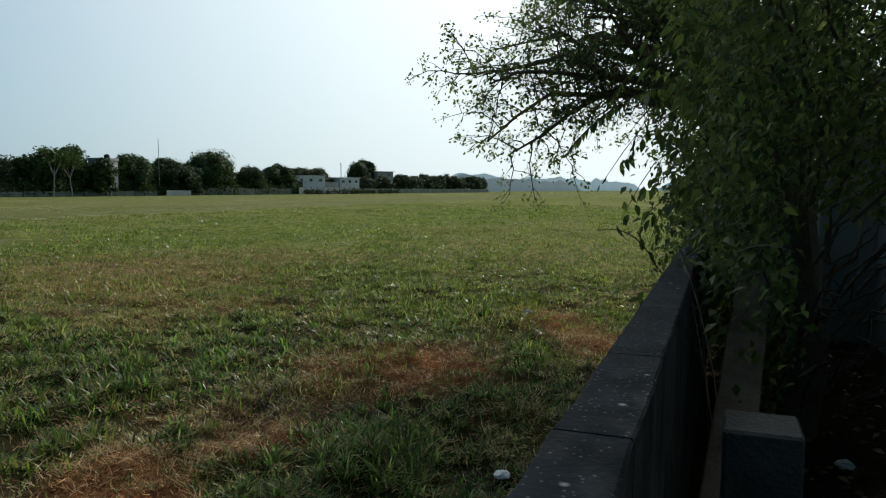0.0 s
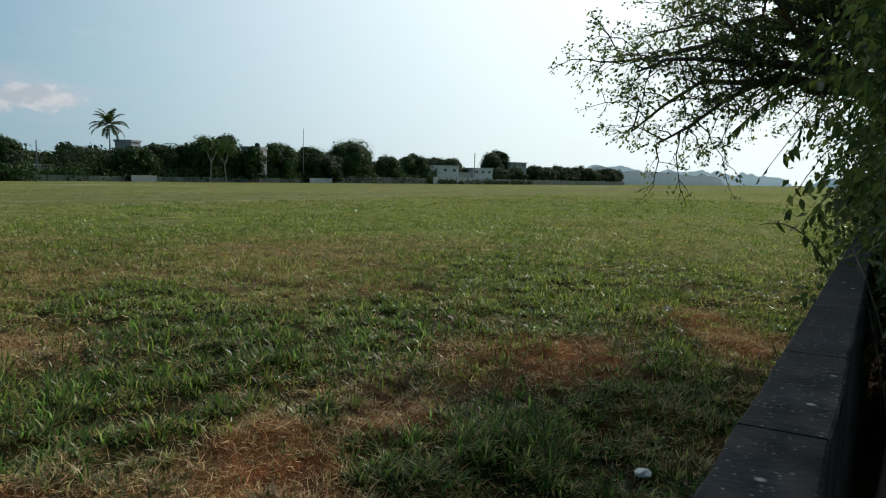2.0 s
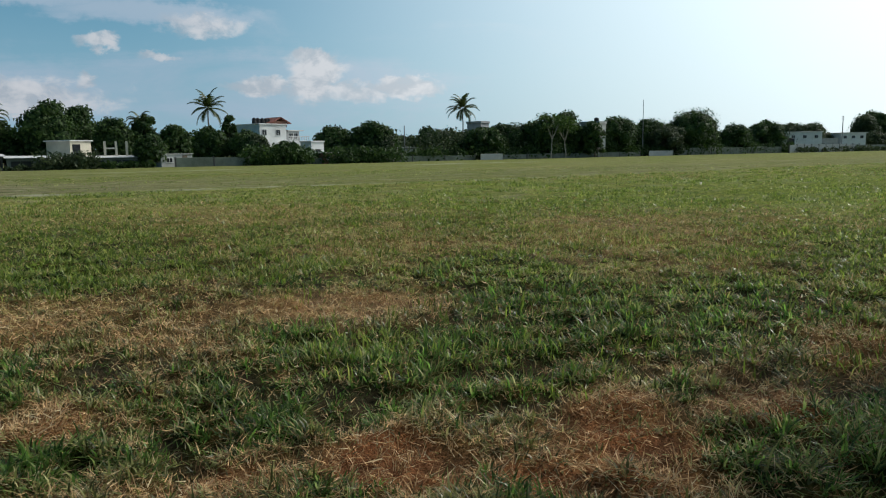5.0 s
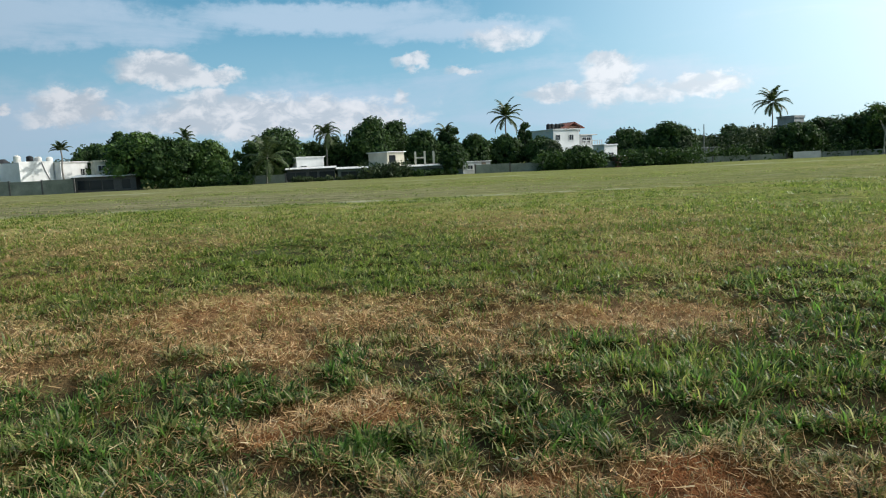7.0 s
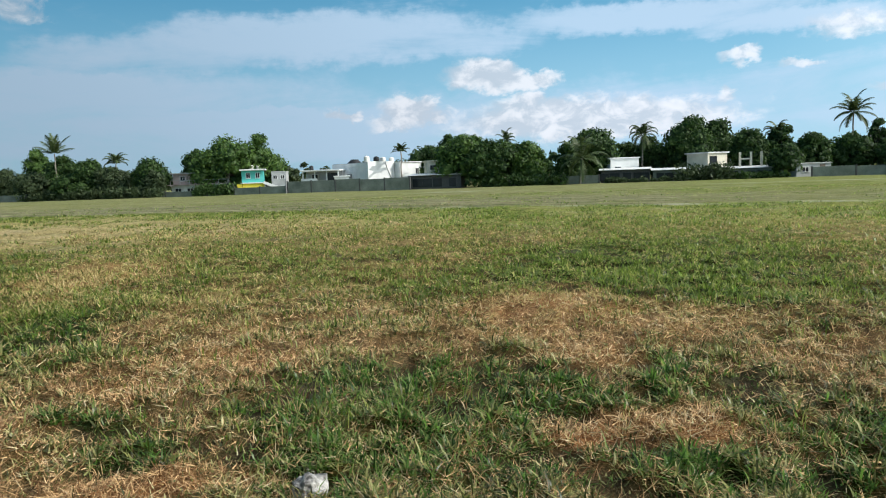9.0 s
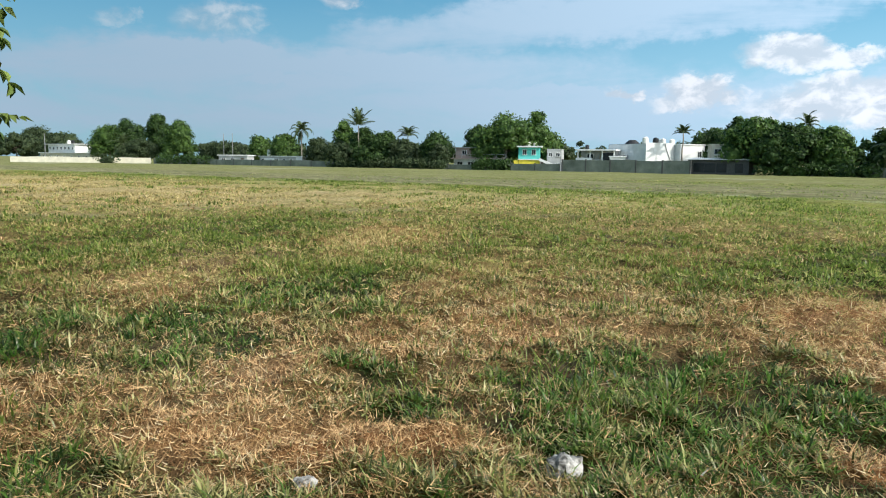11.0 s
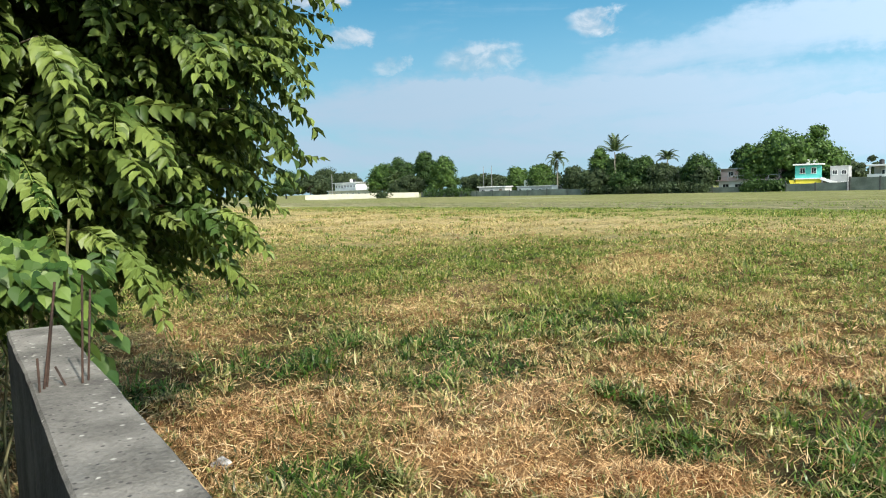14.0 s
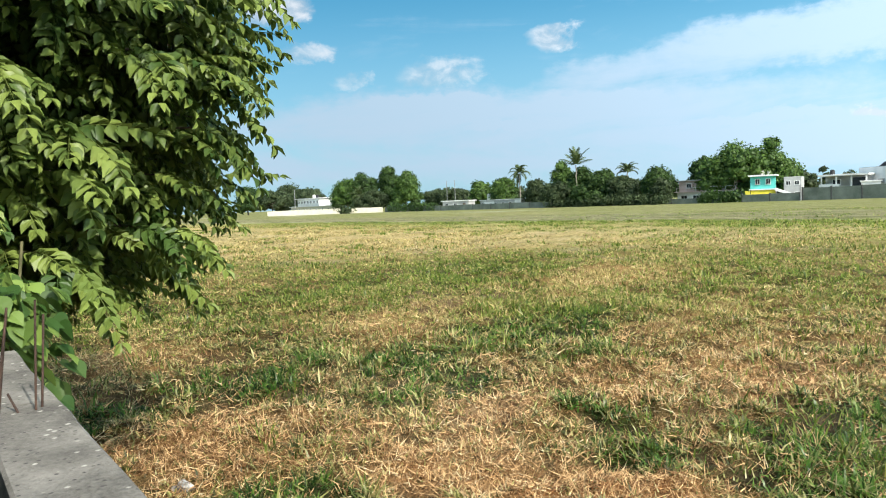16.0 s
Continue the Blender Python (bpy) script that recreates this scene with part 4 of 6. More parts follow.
def limb(a, b, sag=0.1, wob=0.05, n=7):
    a, b = Vector(a), Vector(b)
    out = []
    for k in range(n):
        t = k / (n - 1)
        p = a.lerp(b, t) + Vector((0, 0, sag * 4 * t * (1 - t)))
        if 0 < k < n - 1:
            p += Vector((rng.randn(), rng.randn(), rng.randn())) * wob
        out.append(p)
    return out


def place(p, direction, roll, size=1.0):
    return Matrix.Translation(p) @ rot_to(direction, roll).to_4x4() @ Matrix.Diagonal((size, size, size, 1))


def cedar_tree():
    """Young tree with long feather leaves beside the wall's end."""
    base = spot(-5.0, 0.05)
    tree = thing("cedar_tree", base, "leafy green tree with long feathered leaves beside the low wall", "tree")
    trunk = limb((0, 0, -0.1), (0.1, 0.1, 2.2), 0, 0.03) + limb((0.1, 0.1, 2.35), (0.1, 0.3, 4.4), 0, 0.05)
    tubes("trunk", [(trunk, list(np.linspace(0.085, 0.03, len(trunk))))], BARK, tree, "", 10)
    bars, places = [], []
    for k in range(430):
        z = 1.22 + 3.5 * (k + 0.5) / 430
        a = k * 2.39996 + 0.5
        r = (1.44 + 0.14 * math.sin(k * 1.7)) * (1.0 + 0.16 * float(smooth(2.2, 3.0, z)) if z < 3.4 else max(0.5, 1.16 - (z - 3.4) * 0.45)) * float(0.88 + 0.12 * smooth(1.3, 1.8, z)) * (0.6 + 0.4 * ((k * 7) % 5) / 4)
        tip = Vector((math.cos(a) * r + 0.15, math.sin(a) * r + 0.3, z + 0.1 * math.sin(k * 3.1)))
        root = Vector((0.08, 0.1, max(0.9, z - 0.45)))
        pts = limb(root, tip, 0.16, 0.03)
        bars.append((pts, list(np.linspace(0.016, 0.004, len(pts)))))
        for t in np.linspace(0.25, 1.0, 11):
            i = min(int(t * 6), 5)
            p = pts[i].lerp(pts[i + 1], t * 6 - i)
            for sgn in (-1, 1):
                out = Vector((math.cos(a + sgn * (1.0 - 0.6 * t) + rng.randn() * 0.25), math.sin(a + sgn * (1.0 - 0.6 * t) + rng.randn() * 0.25), -0.12 + 0.25 * rng.randn()))
                places.append((t, place(p, out.normalized(), rng.randn() * 0.35, 0.75 + 0.4 * rng.rand())))
        places.append((1.1, place(tip, Vector((math.cos(a), math.sin(a), -0.25)).normalized(), 0, 1.0)))
    # low boughs hang out over the field
    for k in range(50):
        a, z = 0.15 + 2.2 * rng.rand(), 1.72 + 1.3 * rng.rand()
        r = (1.0 + 0.75 * rng.rand()) * (0.86 + 0.14 * float(smooth(1.3, 1.9, z)))
        tip = Vector((math.cos(a) * r + 0.15, math.sin(a) * r + 0.3, z))
        pts = limb(Vector((0.08, 0.1, z - 0.3)), tip, 0.18, 0.03)
        bars.append((pts, list(np.linspace(0.014, 0.004, len(pts)))))
        for t in np.linspace(0.4, 1.0, 9):
            i = min(int(t * 6), 5)
            p = pts[i].lerp(pts[i + 1], t * 6 - i)
            for sgn in (-1, 1):
                b = a + sgn * (1.0 - 0.6 * t) + rng.randn() * 0.25
                places.append((t, place(p, Vector((math.cos(b), math.sin(b), -0.2 + 0.25 * rng.randn())).normalized(), rng.randn() * 0.35, 0.8 + 0.35 * rng.rand())))
    tubes("branching", bars, BARK, tree, "", 5)
    forms = ((9, 0.3, 0.08, 0.28, 0.4), (10, 0.35, 0.084, 0.26, 0.6), (9, 0.32, 0.078, 0.29, 0.3), (8, 0.26, 0.078, 0.31, 0.5), (10, 0.36, 0.082, 0.27, 0.45))
    shapes, plain = [pinnate(*f) for f in forms], [pinnate(*f, plain=True) for f in forms]
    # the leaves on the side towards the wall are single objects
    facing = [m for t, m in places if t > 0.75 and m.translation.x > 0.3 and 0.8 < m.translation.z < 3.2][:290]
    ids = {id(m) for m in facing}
    rest = [m for t, m in places if id(m) not in ids]
    scatter("crown", plain, [m for m in rest if m.translation.x < 0.9], CEDAR_LEAF, tree)
    scatter("outer_crown", shapes, [m for m in rest if m.translation.x >= 0.9], CEDAR_LEAF, tree)
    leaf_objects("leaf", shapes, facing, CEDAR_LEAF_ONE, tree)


cedar_tree()


def wall_vine():
    """Broad-leaved creeper that spills over the wall's end."""
    vine = thing("creeper", spot(-3.0, 0.5), "bright green broad-leaved creeper spilling over the wall end", "plant")
    places, bars = [], []
    r2 = np.random.RandomState(11)
    for k in range(20):
        a = (r2.rand() * 1.9 - 0.75, r2.rand() * 1.0 - 0.6)
        top = Vector((a[0] * 0.55 - 0.55, a[1], 1.2 + 0.38 * r2.rand()))
        pts = limb((a[0] * 0.3 - 0.6, a[1] * 0.4, 0.0), top, 0.1, 0.05)
        bars.append((pts, [0.006] * len(pts)))
    for bar in bars:
        tubes("stem", [bar], STEM, vine, "", 5)
    for k in range(1700):
        u, v = r2.rand() ** 1.3, r2.rand()
        if k < 1250:
            p = Vector((0.34 - 1.6 * u, -0.75 + 0.93 * v, 1.19 + 0.3 * math.sin(math.pi * (0.25 + 0.7 * u)) * (0.6 + 0.4 * r2.rand()) - 0.3 * max(0, v - 0.7)))
            out = Vector((0.6, 0.35 * r2.randn(), -0.5 + 0.3 * r2.randn()))
        elif k < 1450:
            p = Vector((0.2 - 0.9 * u, 0.1 + 0.17 * r2.rand(), 1.34 - 0.42 * v))
            out = Vector((0.45 + 0.3 * r2.randn(), 0.5, -0.5))
        else:
            p = Vector((0.2 - 0.8 * u, -0.3 - 0.35 * r2.rand(), 1.15 - 1.0 * v))
            out = Vector((0.6, -0.4, -0.4 + 0.2 * r2.randn()))
        places.append(place(p, out.normalized(), r2.randn() * 0.5, 0.7 + 0.6 * r2.rand()))
    shapes = [broad_leaf(0.052), broad_leaf(0.061, 0.2, 0.35), broad_leaf(0.042, 0.4, 0.15)]
    order = sorted(range(len(places)), key=lambda i: -places[i].translation.x)
    leaf_objects("leaf", shapes, [places[i] for i in order[:300]], VINE_LEAF, vine)
    scatter("foliage", shapes, [places[i] for i in order[300:]], VINE_MASS, vine)
    scatter("yellow_leaf", [broad_leaf(0.1)], [place(Vector((0.12, -0.32, 1.1)), Vector((0.5, -0.2, -0.4)), 0.4)], YELLOW_LEAF, vine, "yellowed leaf")


wall_vine()


def thicket_tree():
    """Dense overgrown tree and climbers that hide the wall further on."""
    tree = thing("overgrown_tree", spot(5.6, -0.55), "dense dark overgrown tree hung with climbers over the wall", "tree")
    trunk = limb((0, 0, -0.1), (0.3, 0.2, 3.2), 0, 0.05)
    tubes("trunk", [(trunk, list(np.linspace(0.15, 0.08, len(trunk))))], BARK, tree, "", 10)
    bars, places = [], []
    r3 = np.random.RandomState(23)
    for k in range(250):
        u = r3.rand()
        z = 0.8 + 4.4 * u
        x = -2.3 + 5.6 * r3.rand()
        edge = 0.68 + 0.08 * (x + 2.3) + 0.1 * math.sin(z * 2.1 + x) + 0.3 * float(smooth(3.2, 4.6, z))
        y = edge - 2.5 * r3.rand() ** 1.5
        tip = Vector((x, y, z))
        root = Vector((x * 0.5 + 0.1, y * 0.3, max(0.4, z - 0.6)))
        pts = limb(root, tip, 0.12, 0.05)
        bars.append((pts, list(np.linspace(0.014, 0.004, len(pts)))))
        for q in range(225):
            pp = tip.lerp(root, 0.8 * r3.rand() ** 2) + Vector((r3.randn() * 0.24, r3.randn() * 0.13, r3.randn() * 0.22))
            out = Vector((-0.3 + r3.randn() * 0.6, 0.3 + r3.randn() * 0.6, -0.7 + 0.4 * r3.randn()))
            if pp.y < 0.15 and pp.z < 1.75 + 0.25 * math.sin(pp.x * 3):
                continue
            places.append(place(pp, out.normalized(), r3.randn() * 0.7, 0.7 + 0.7 * r3.rand()))
    for k in range(16):
        tip = Vector((-1.9 + 2.4 * r3.rand(), 0.5 + 0.3 * r3.rand(), 0.75 + 0.9 * r3.rand()))
        for q in range(45):
            pp = tip + Vector((r3.randn() * 0.14, r3.randn() * 0.09, r3.randn() * 0.15))
            places.append(place(pp, Vector((-0.4 + r3.randn() * 0.5, 0.4 + r3.randn() * 0.5, -0.5)).normalized(), r3.randn() * 0.7, 0.8 + 0.5 * r3.rand()))
    # Unseen overhead boughs, added to keep sky light off the wall.
    for k in range(22):
        tip = Vector((-5.2 + 5.0 * r3.rand(), -1.9 + 2.1 * r3.rand(), 3.5 + 1.2 * r3.rand()))
        root = Vector((tip.x * 0.4, tip.y * 0.4, 3.0))
        pts = limb(root, tip, 0.2, 0.06)
        bars.append((pts, list(np.linspace(0.03, 0.006, len(pts)))))
        for q in range(170):
            pp = tip + Vector((r3.randn() * 0.36, r3.randn() * 0.3, r3.randn() * 0.22))
            places.append(place(pp, Vector((r3.randn(), r3.randn(), -0.4)).normalized(), r3.randn() * 0.7, 1.0 + 0.8 * r3.rand()))
    tubes("branching", bars, BARK, tree, "", 5)
    shapes = [small_leaf(0.052, 0.3), small_leaf(0.062, 0.26), small_leaf(0.043, 0.33)]
    near = [m for m in places if m.translation.y > 0.6 and m.translation.x < -0.6 and m.translation.z < 2.9][:280]
    ids = {id(m) for m in near}
    scatter("crown", shapes, [m for m in places if id(m) not in ids], THICKET_LEAF, tree)
    leaf_objects("leaf", [oval_leaf(0.06, 0.26), oval_leaf(0.07, 0.23), oval_leaf(0.048, 0.28)], near, THICKET_LEAF_ONE, tree)


thicket_tree()


def field_tree():
    """Older tree whose limbs reach out over the field, seen against the sky."""
    tree = thing("spreading_tree", spot(10.2, -0.6), "old spreading tree with limbs reaching over the field", "tree")
    bars, twigs, places = [], [], []
    r4 = np.random.RandomState(31)
    trunk = limb((0, 0, -0.1), (-0.2, 0.3, 2.4), 0, 0.05)
    bars.append((trunk, list(np.linspace(0.2, 0.14, len(trunk)))))
    ends = [((-0.2, 0.3, 2.2), (-0.6, 3.6, 2.4), 0.75), ((-0.2, 0.3, 2.3), (-1.2, 3.1, 2.2), 0.65), ((-0.2, 0.3, 2.4), (0.6, 3.7, 3.9), 0.5), ((-0.2, 0.3, 2.4), (-1.2, 2.6, 4.6), 0.4),
            ((-0.2, 0.3, 2.4), (-0.8, 3.0, 5.4), 0.4), ((-0.2, 0.3, 2.4), (1.2, 1.5, 5.6), 0.3), ((-0.2, 0.3, 2.4), (-2.0, 0.6, 5.0), 0.3),
            ((-0.2, 0.3, 2.4), (-1.0, -1.5, 5.2), 0.3), ((-0.2, 0.3, 2.4), (1.4, -1.2, 5.0), 0.3), ((-0.2, 0.3, 2.4), (0.1, 0.6, 6.4), 0.1), ((-0.2, 0.3, 2.4), (-2.2, 2.0, 3.6), 0.3),
            # From here on, limbs above z 5.5 are unseen, added for ground shade.
            ((-0.2, 0.3, 2.4), (-1.0, 3.4, 6.6), 0.3), ((-0.2, 0.3, 2.4), (0.8, 2.6, 7.0), 0.3), ((-0.2, 0.3, 2.4), (1.6, 3.6, 6.0), 0.3), ((-0.2, 0.3, 2.4), (-2.2, 1.8, 6.6), 0.3), ((-0.2, 0.3, 2.4), (-2.6, 3.0, 5.7), 0.3), ((-0.2, 0.3, 2.4), (0.4, 2.0, 6.8), 0.3), ((-0.2, 0.3, 2.4), (1.6, 2.7, 7.2), 0.3),
            ((-0.2, 0.3, 2.4), (-1.4, 3.6, 3.2), 0.45), ((-0.2, 0.3, 2.4), (-1.8, 3.2, 3.0), 0.4), ((-0.2, 0.3, 2.4), (0.6, 3.3, 4.1), 0.4), ((-0.2, 0.3, 2.4), (0.2, 2.7, 4.4), 0.4), ((-0.2, 0.3, 2.4), (2.6, 2.0, 6.9), 0.3), ((-0.2, 0.3, 2.4), (3.2, 2.7, 6.1), 0.3), ((-0.2, 0.3, 2.4), (2.2, 1.4, 6.2), 0.3), ((-0.2, 0.3, 2.4), (-0.8, 1.8, 5.9), 0.3)]
    for a, b, sag in ends:
        pts = limb(a, b, sag, 0.06, 9)
        bars.append((pts, list(np.linspace(0.075, 0.012, 9))))
        main = (Vector(b) - Vector(a)).normalized()
        for k in range(26):
            t = 0.25 + 0.75 * (k / 25)
            i = min(int(t * 8), 7)
            p = pts[i].lerp(pts[i + 1], t * 8 - i)
            out = (main * 0.7 + Vector((r4.randn(), r4.randn(), r4.randn() * 0.7 - 0.1)) * 0.75).normalized()
            ln = (0.5 + 0.7 * r4.rand()) * (1.15 - 0.5 * t)
            q = limb(p, p + out * ln + Vector((0, 0, -0.12 * ln)), 0.1 * ln, 0.03, 5)
            twigs.append((q, [0.013, 0.01, 0.008, 0.006, 0.004]))
            full = b[2] < 5.5
            # Crown shaped for light: leaves that would shade the red earth are skipped.
            if t < 0.72 and math.hypot(3.8 + p.x - 1.327 * p.z, p.y - 2.9) < 0.75:
                continue  # a gap in the crown lets the sun through
            for w in range(5 if full else 3):
                tt = 0.3 + 0.7 * r4.rand()
                j = min(int(tt * 4), 3)
                c = q[j].lerp(q[j + 1], tt * 4 - j)
                way = (out * 0.6 + Vector((r4.randn(), r4.randn(), r4.randn() * 0.8 - 0.35)) * 0.7).normalized()
                sub = limb(c, c + way * (0.16 + 0.22 * r4.rand()), 0.02, 0.015, 3)
                twigs.append((sub, [0.005, 0.004, 0.002]))
                for g in range(12):
                    e = sub[1].lerp(sub[2], r4.rand() * 1.1) + Vector((r4.randn(), r4.randn(), r4.randn())) * 0.045
                    places.append(place(e, (way * 0.5 + Vector((r4.randn(), r4.randn(), -0.6 + 0.6 * r4.randn())) * 0.7).normalized(), r4.rand() * 3, (0.7 + 0.6 * r4.rand()) * (1.0 if full else 1.8)))
    tubes("trunk", bars[:1], BARK, tree, "", 12)
    for bar in bars[1:]:
        tubes("limb", [bar], BARK, tree, "", 8)
    tubes("fine_branching", twigs, BARK, tree, "", 4)
    scatter("crown", [small_leaf(0.05, 0.3), small_leaf(0.064, 0.26), small_leaf(0.042, 0.32)], places, THICKET_LEAF, tree)


field_tree()


def hanging_spray():
    """Drooping sprays of single leaves at the thicket's edge."""
    plant = thing("hanging_climber", spot(4.6, 0.25), "dark climber with drooping leaf sprays hanging beside the wall", "plant")
    r5 = np.random.RandomState(7)
    bars, places = [], []
    for a, b, sag in (((0.2, -0.3, 1.9), (0.0, 0.3, 1.5), 0.25), ((0.2, -0.3, 2.2), (0.1, 0.42, 1.75), 0.2), ((0.1, -0.2, 1.7), (-0.1, 0.12, 1.35), 0.2), ((0.3, -0.2, 2.3), (0.3, 0.3, 1.9), 0.2), ((0.2, -0.3, 1.6), (0.0, 0.2, 1.42), 0.2)):
        pts = limb(a, b, sag, 0.02, 7)
        bars.append((pts, [0.006, 0.005, 0.004, 0.004, 0.003, 0.003, 0.002]))
        for k in range(15):
            t = 0.3 + 0.7 * k / 14
            i = min(int(t * 6), 5)
            p = pts[i].lerp(pts[i + 1], t * 6 - i) + Vector((r5.randn(), r5.randn(), 0)) * 0.03
            places.append(place(p - Vector((0, 0, 0.03)), Vector((r5.randn() * 0.3, r5.randn() * 0.3, -1)).normalized(), r5.rand() * 3, 0.7 + 0.5 * r5.rand()))
    for a, m, b in (((-0.9, -0.12, 1.32), (-1.5, -0.2, 1.2), (-2.0, -0.3, 0.75)), ((-0.8, -0.15, 1.3), (-1.2, -0.24, 1.05), (-1.3, -0.27, 0.5)), ((-1.0, -0.1, 1.4), (-1.7, -0.3, 1.1), (-2.3, -0.34, 0.6)),
                    ((-0.9, 0.0, 1.3), (-1.1, 0.1, 1.55), (-1.25, 0.25, 1.5)), ((-0.7, -0.3, 1.3), (-1.1, -0.4, 1.5), (-1.5, -0.55, 1.45))):
        a, m, b = Vector(a), Vector(m), Vector(b)
        pts = [a * (1 - t) ** 2 + m * 2 * t * (1 - t) + b * t * t for t in np.linspace(0, 1, 8)]
        tubes("dry_stem", [(pts, list(np.linspace(0.004, 0.002, 8)))], TIMBER, plant, "thin dry brown stem", 5)
    for bar in bars:
        tubes("stem", [bar], STEM, plant, "", 5)
    for a, b in (((0.1, -0.1, 2.3), (0.1, 0.62, 1.98)), ((0.2, -0.1, 2.6), (0.15, 0.4, 2.25))):
        pts = limb(a, b, 0.12, 0.0, 9)
        tubes("spray_stem", [(pts, [0.005] * 9)], STEM, plant, "", 5)
        for k in range(24):
            t = 0.2 + 0.8 * k / 23
            i = min(int(t * 8), 7)
            p = pts[i].lerp(pts[i + 1], t * 8 - i)
            places.append(place(p, Vector((0.25 * (-1) ** k, 0.25, -1)).normalized(), r5.randn() * 0.4, 0.75 + 0.3 * r5.rand()))
    leaf_objects("leaf", [oval_leaf(0.085, 0.22), oval_leaf(0.07, 0.24)], places, THICKET_LEAF_ONE, plant)


hanging_spray()


# ---- the yard beside the wall ----
def yard():
    post = thing("block_post", spot(2.17, -0.155, 0.0), "short rough grey concrete block post beside the wall", "post")
    for k in range(5):
        box_part("block", (0, 0, 0.1 + 0.2 * k), (0.205, 0.2, 0.194), BLOCK, post, "", rz=rng.randn() * 1.0, bevel=0.008)
    a, b = Vector((2.0, -0.02, 0.3)), Vector((4.45, -0.22, 1.17))
    plank = thing("leaning_plank", FIELD, "weathered timber plank leaning beside the low wall", "plank")
    n = (b - a).normalized()
    m = Matrix.Translation((a + b) / 2) @ rot_to(n, 0.15).to_4x4()
    bm = bmesh.new()
    box(bm, 0, 0, 0, 0.17, (b - a).length, 0.05, 0, 0.006)
    bmesh.ops.transform(bm, matrix=m, verts=bm.verts)
    part("board", bm, TIMBER, plank)
    wall = thing("wall_yard", FIELD, "tall unpainted grey rendered wall closing the yard", "wall", kind="structure")
    box_part("wall_face", (5.0, -1.8, 1.4), (24.0, 0.15, 3.4), GREY_RENDER, wall)
    block = thing("wall_outbuilding", FIELD, "grey rendered outbuilding corner in the shaded yard", "wall", kind="structure")
    box_part("wall_face", (13.0, -1.42, 1.1), (7.0, 0.6, 2.8), GREY_RENDER, block)
    pale = thing("pale_trunk_tree", spot(6.4, -0.72), "slim pale-barked trunk standing in the shaded yard", "tree")
    pts = limb((0, 0, -0.1), (0.15, 0.0, 2.4), 0, 0.03)
    tubes("trunk", [(pts, list(np.linspace(0.075, 0.05, len(pts))))], PALE_BARK, pale, "", 10)


yard()


def yard_shrub():
    """Dense shrub deeper in the yard."""
    # Added to keep the low sun off the yard ground.
    plant = thing("yard_shrub", spot(11.5, -0.9), "tall dense dark shrub growing deeper in the yard", "shrub")
    r6 = np.random.RandomState(41)
    bars, places = [], []
    for k in range(70):
        tip = Vector((r6.randn() * 1.2, r6.randn() * 0.45, 0.4 + 3.6 * r6.rand()))
        pts = limb((r6.randn() * 0.15, r6.randn() * 0.1, 0), tip, 0.1, 0.04)
        bars.append((pts, list(np.linspace(0.009, 0.003, len(pts)))))
        for q in range(110):
            pp = tip + Vector((r6.randn() * 0.3, r6.randn() * 0.22, r6.randn() * 0.28))
            places.append(place(pp, Vector((r6.randn(), r6.randn(), -0.5)).normalized(), r6.randn(), 0.9 + 0.7 * r6.rand()))
    tubes("branching", bars, BARK, plant, "", 5)
    scatter("foliage", [small_leaf(0.1, 0.32), small_leaf(0.12, 0.28)], places, THICKET_LEAF, plant)


yard_shrub()


def leaf_litter():
    """Dead leaves over the shaded ground of the yard and the wall's foot."""
    r = np.random.RandomState(3)
    places = []
    for k in range(1500):
        s, d = (2.2 + 8 * r.rand(), -0.1 - 1.3 * r.rand()) if k < 900 else (2.0 + 2.2 * r.rand(), 0.25 + 0.75 * r.rand())
        z = float(ground_z(s, d) + lumps(s, d)) + 0.01
        places.append(place(Vector((s, d, z)), Vector((r.randn(), r.randn(), 0.25 * r.randn())).normalized(), r.randn() * 0.5, 0.5 + 0.8 * r.rand()))
    ob = scatter("dead_leaves", [small_leaf(0.07, 0.3), small_leaf(0.055, 0.35)], places, DEAD_LEAF, None)
    ob.matrix_world = FIELD
    return tagged(ob, "scattered brown dead leaves on the shaded ground", "leaf litter", kind="stuff")


leaf_litter()


# ---- stones and litter ----
def stone(s, d, size, mat, name, label, category, seed, flat=0.7):
    bm = bmesh.new()
    bmesh.ops.create_icosphere(bm, subdivisions=3, radius=size)
    for v in bm.verts:
        n = noise.noise(v.co * (1.3 / size) + Vector((seed, 0, 0))) * 0.5 + abs(noise.noise(v.co * (2.6 / size) + Vector((0, 0, seed)))) * 0.35 + noise.noise(v.co * (7 / size) + Vector((0, seed, 0))) * 0.1
        v.co *= 1 + n
        v.co.z *= flat
    ob = part(name, bm, mat)
    ob.matrix_world = spot(s, d, float(ground_z(s, d)) + size * flat * 0.45, seed * 40)
    return tagged(ob, label, category)


stone(-1.83, 3.46, 0.08, STONE, "rock", "pale grey rough rock lying in the grass", "rock", 1.0, 0.85)
stone(-2.74, 2.62, 0.05, STONE, "rock", "small pale stone half hidden in dry grass", "rock", 2.3)
stone(-4.4, 1.53, 0.05, STONE, "rock", "small grey stone on dry grass beside the wall", "rock", 3.1)
stone(-3.87, 3.67, 0.035, STONE, "rock", "small pale stone in short green grass", "rock", 4.7)
stone(3.97, 1.11, 0.045, PAPER, "litter", "crumpled white plastic scrap on the ground", "litter", 5.2, 0.4)
stone(9.6, 2.4, 0.05, STONE, "rock", "pale stone lying out in the field", "rock", 6.1)
stone(9.3, 3.0, 0.045, STONE, "rock", "pale stone lying out in the field", "rock", 7.4)
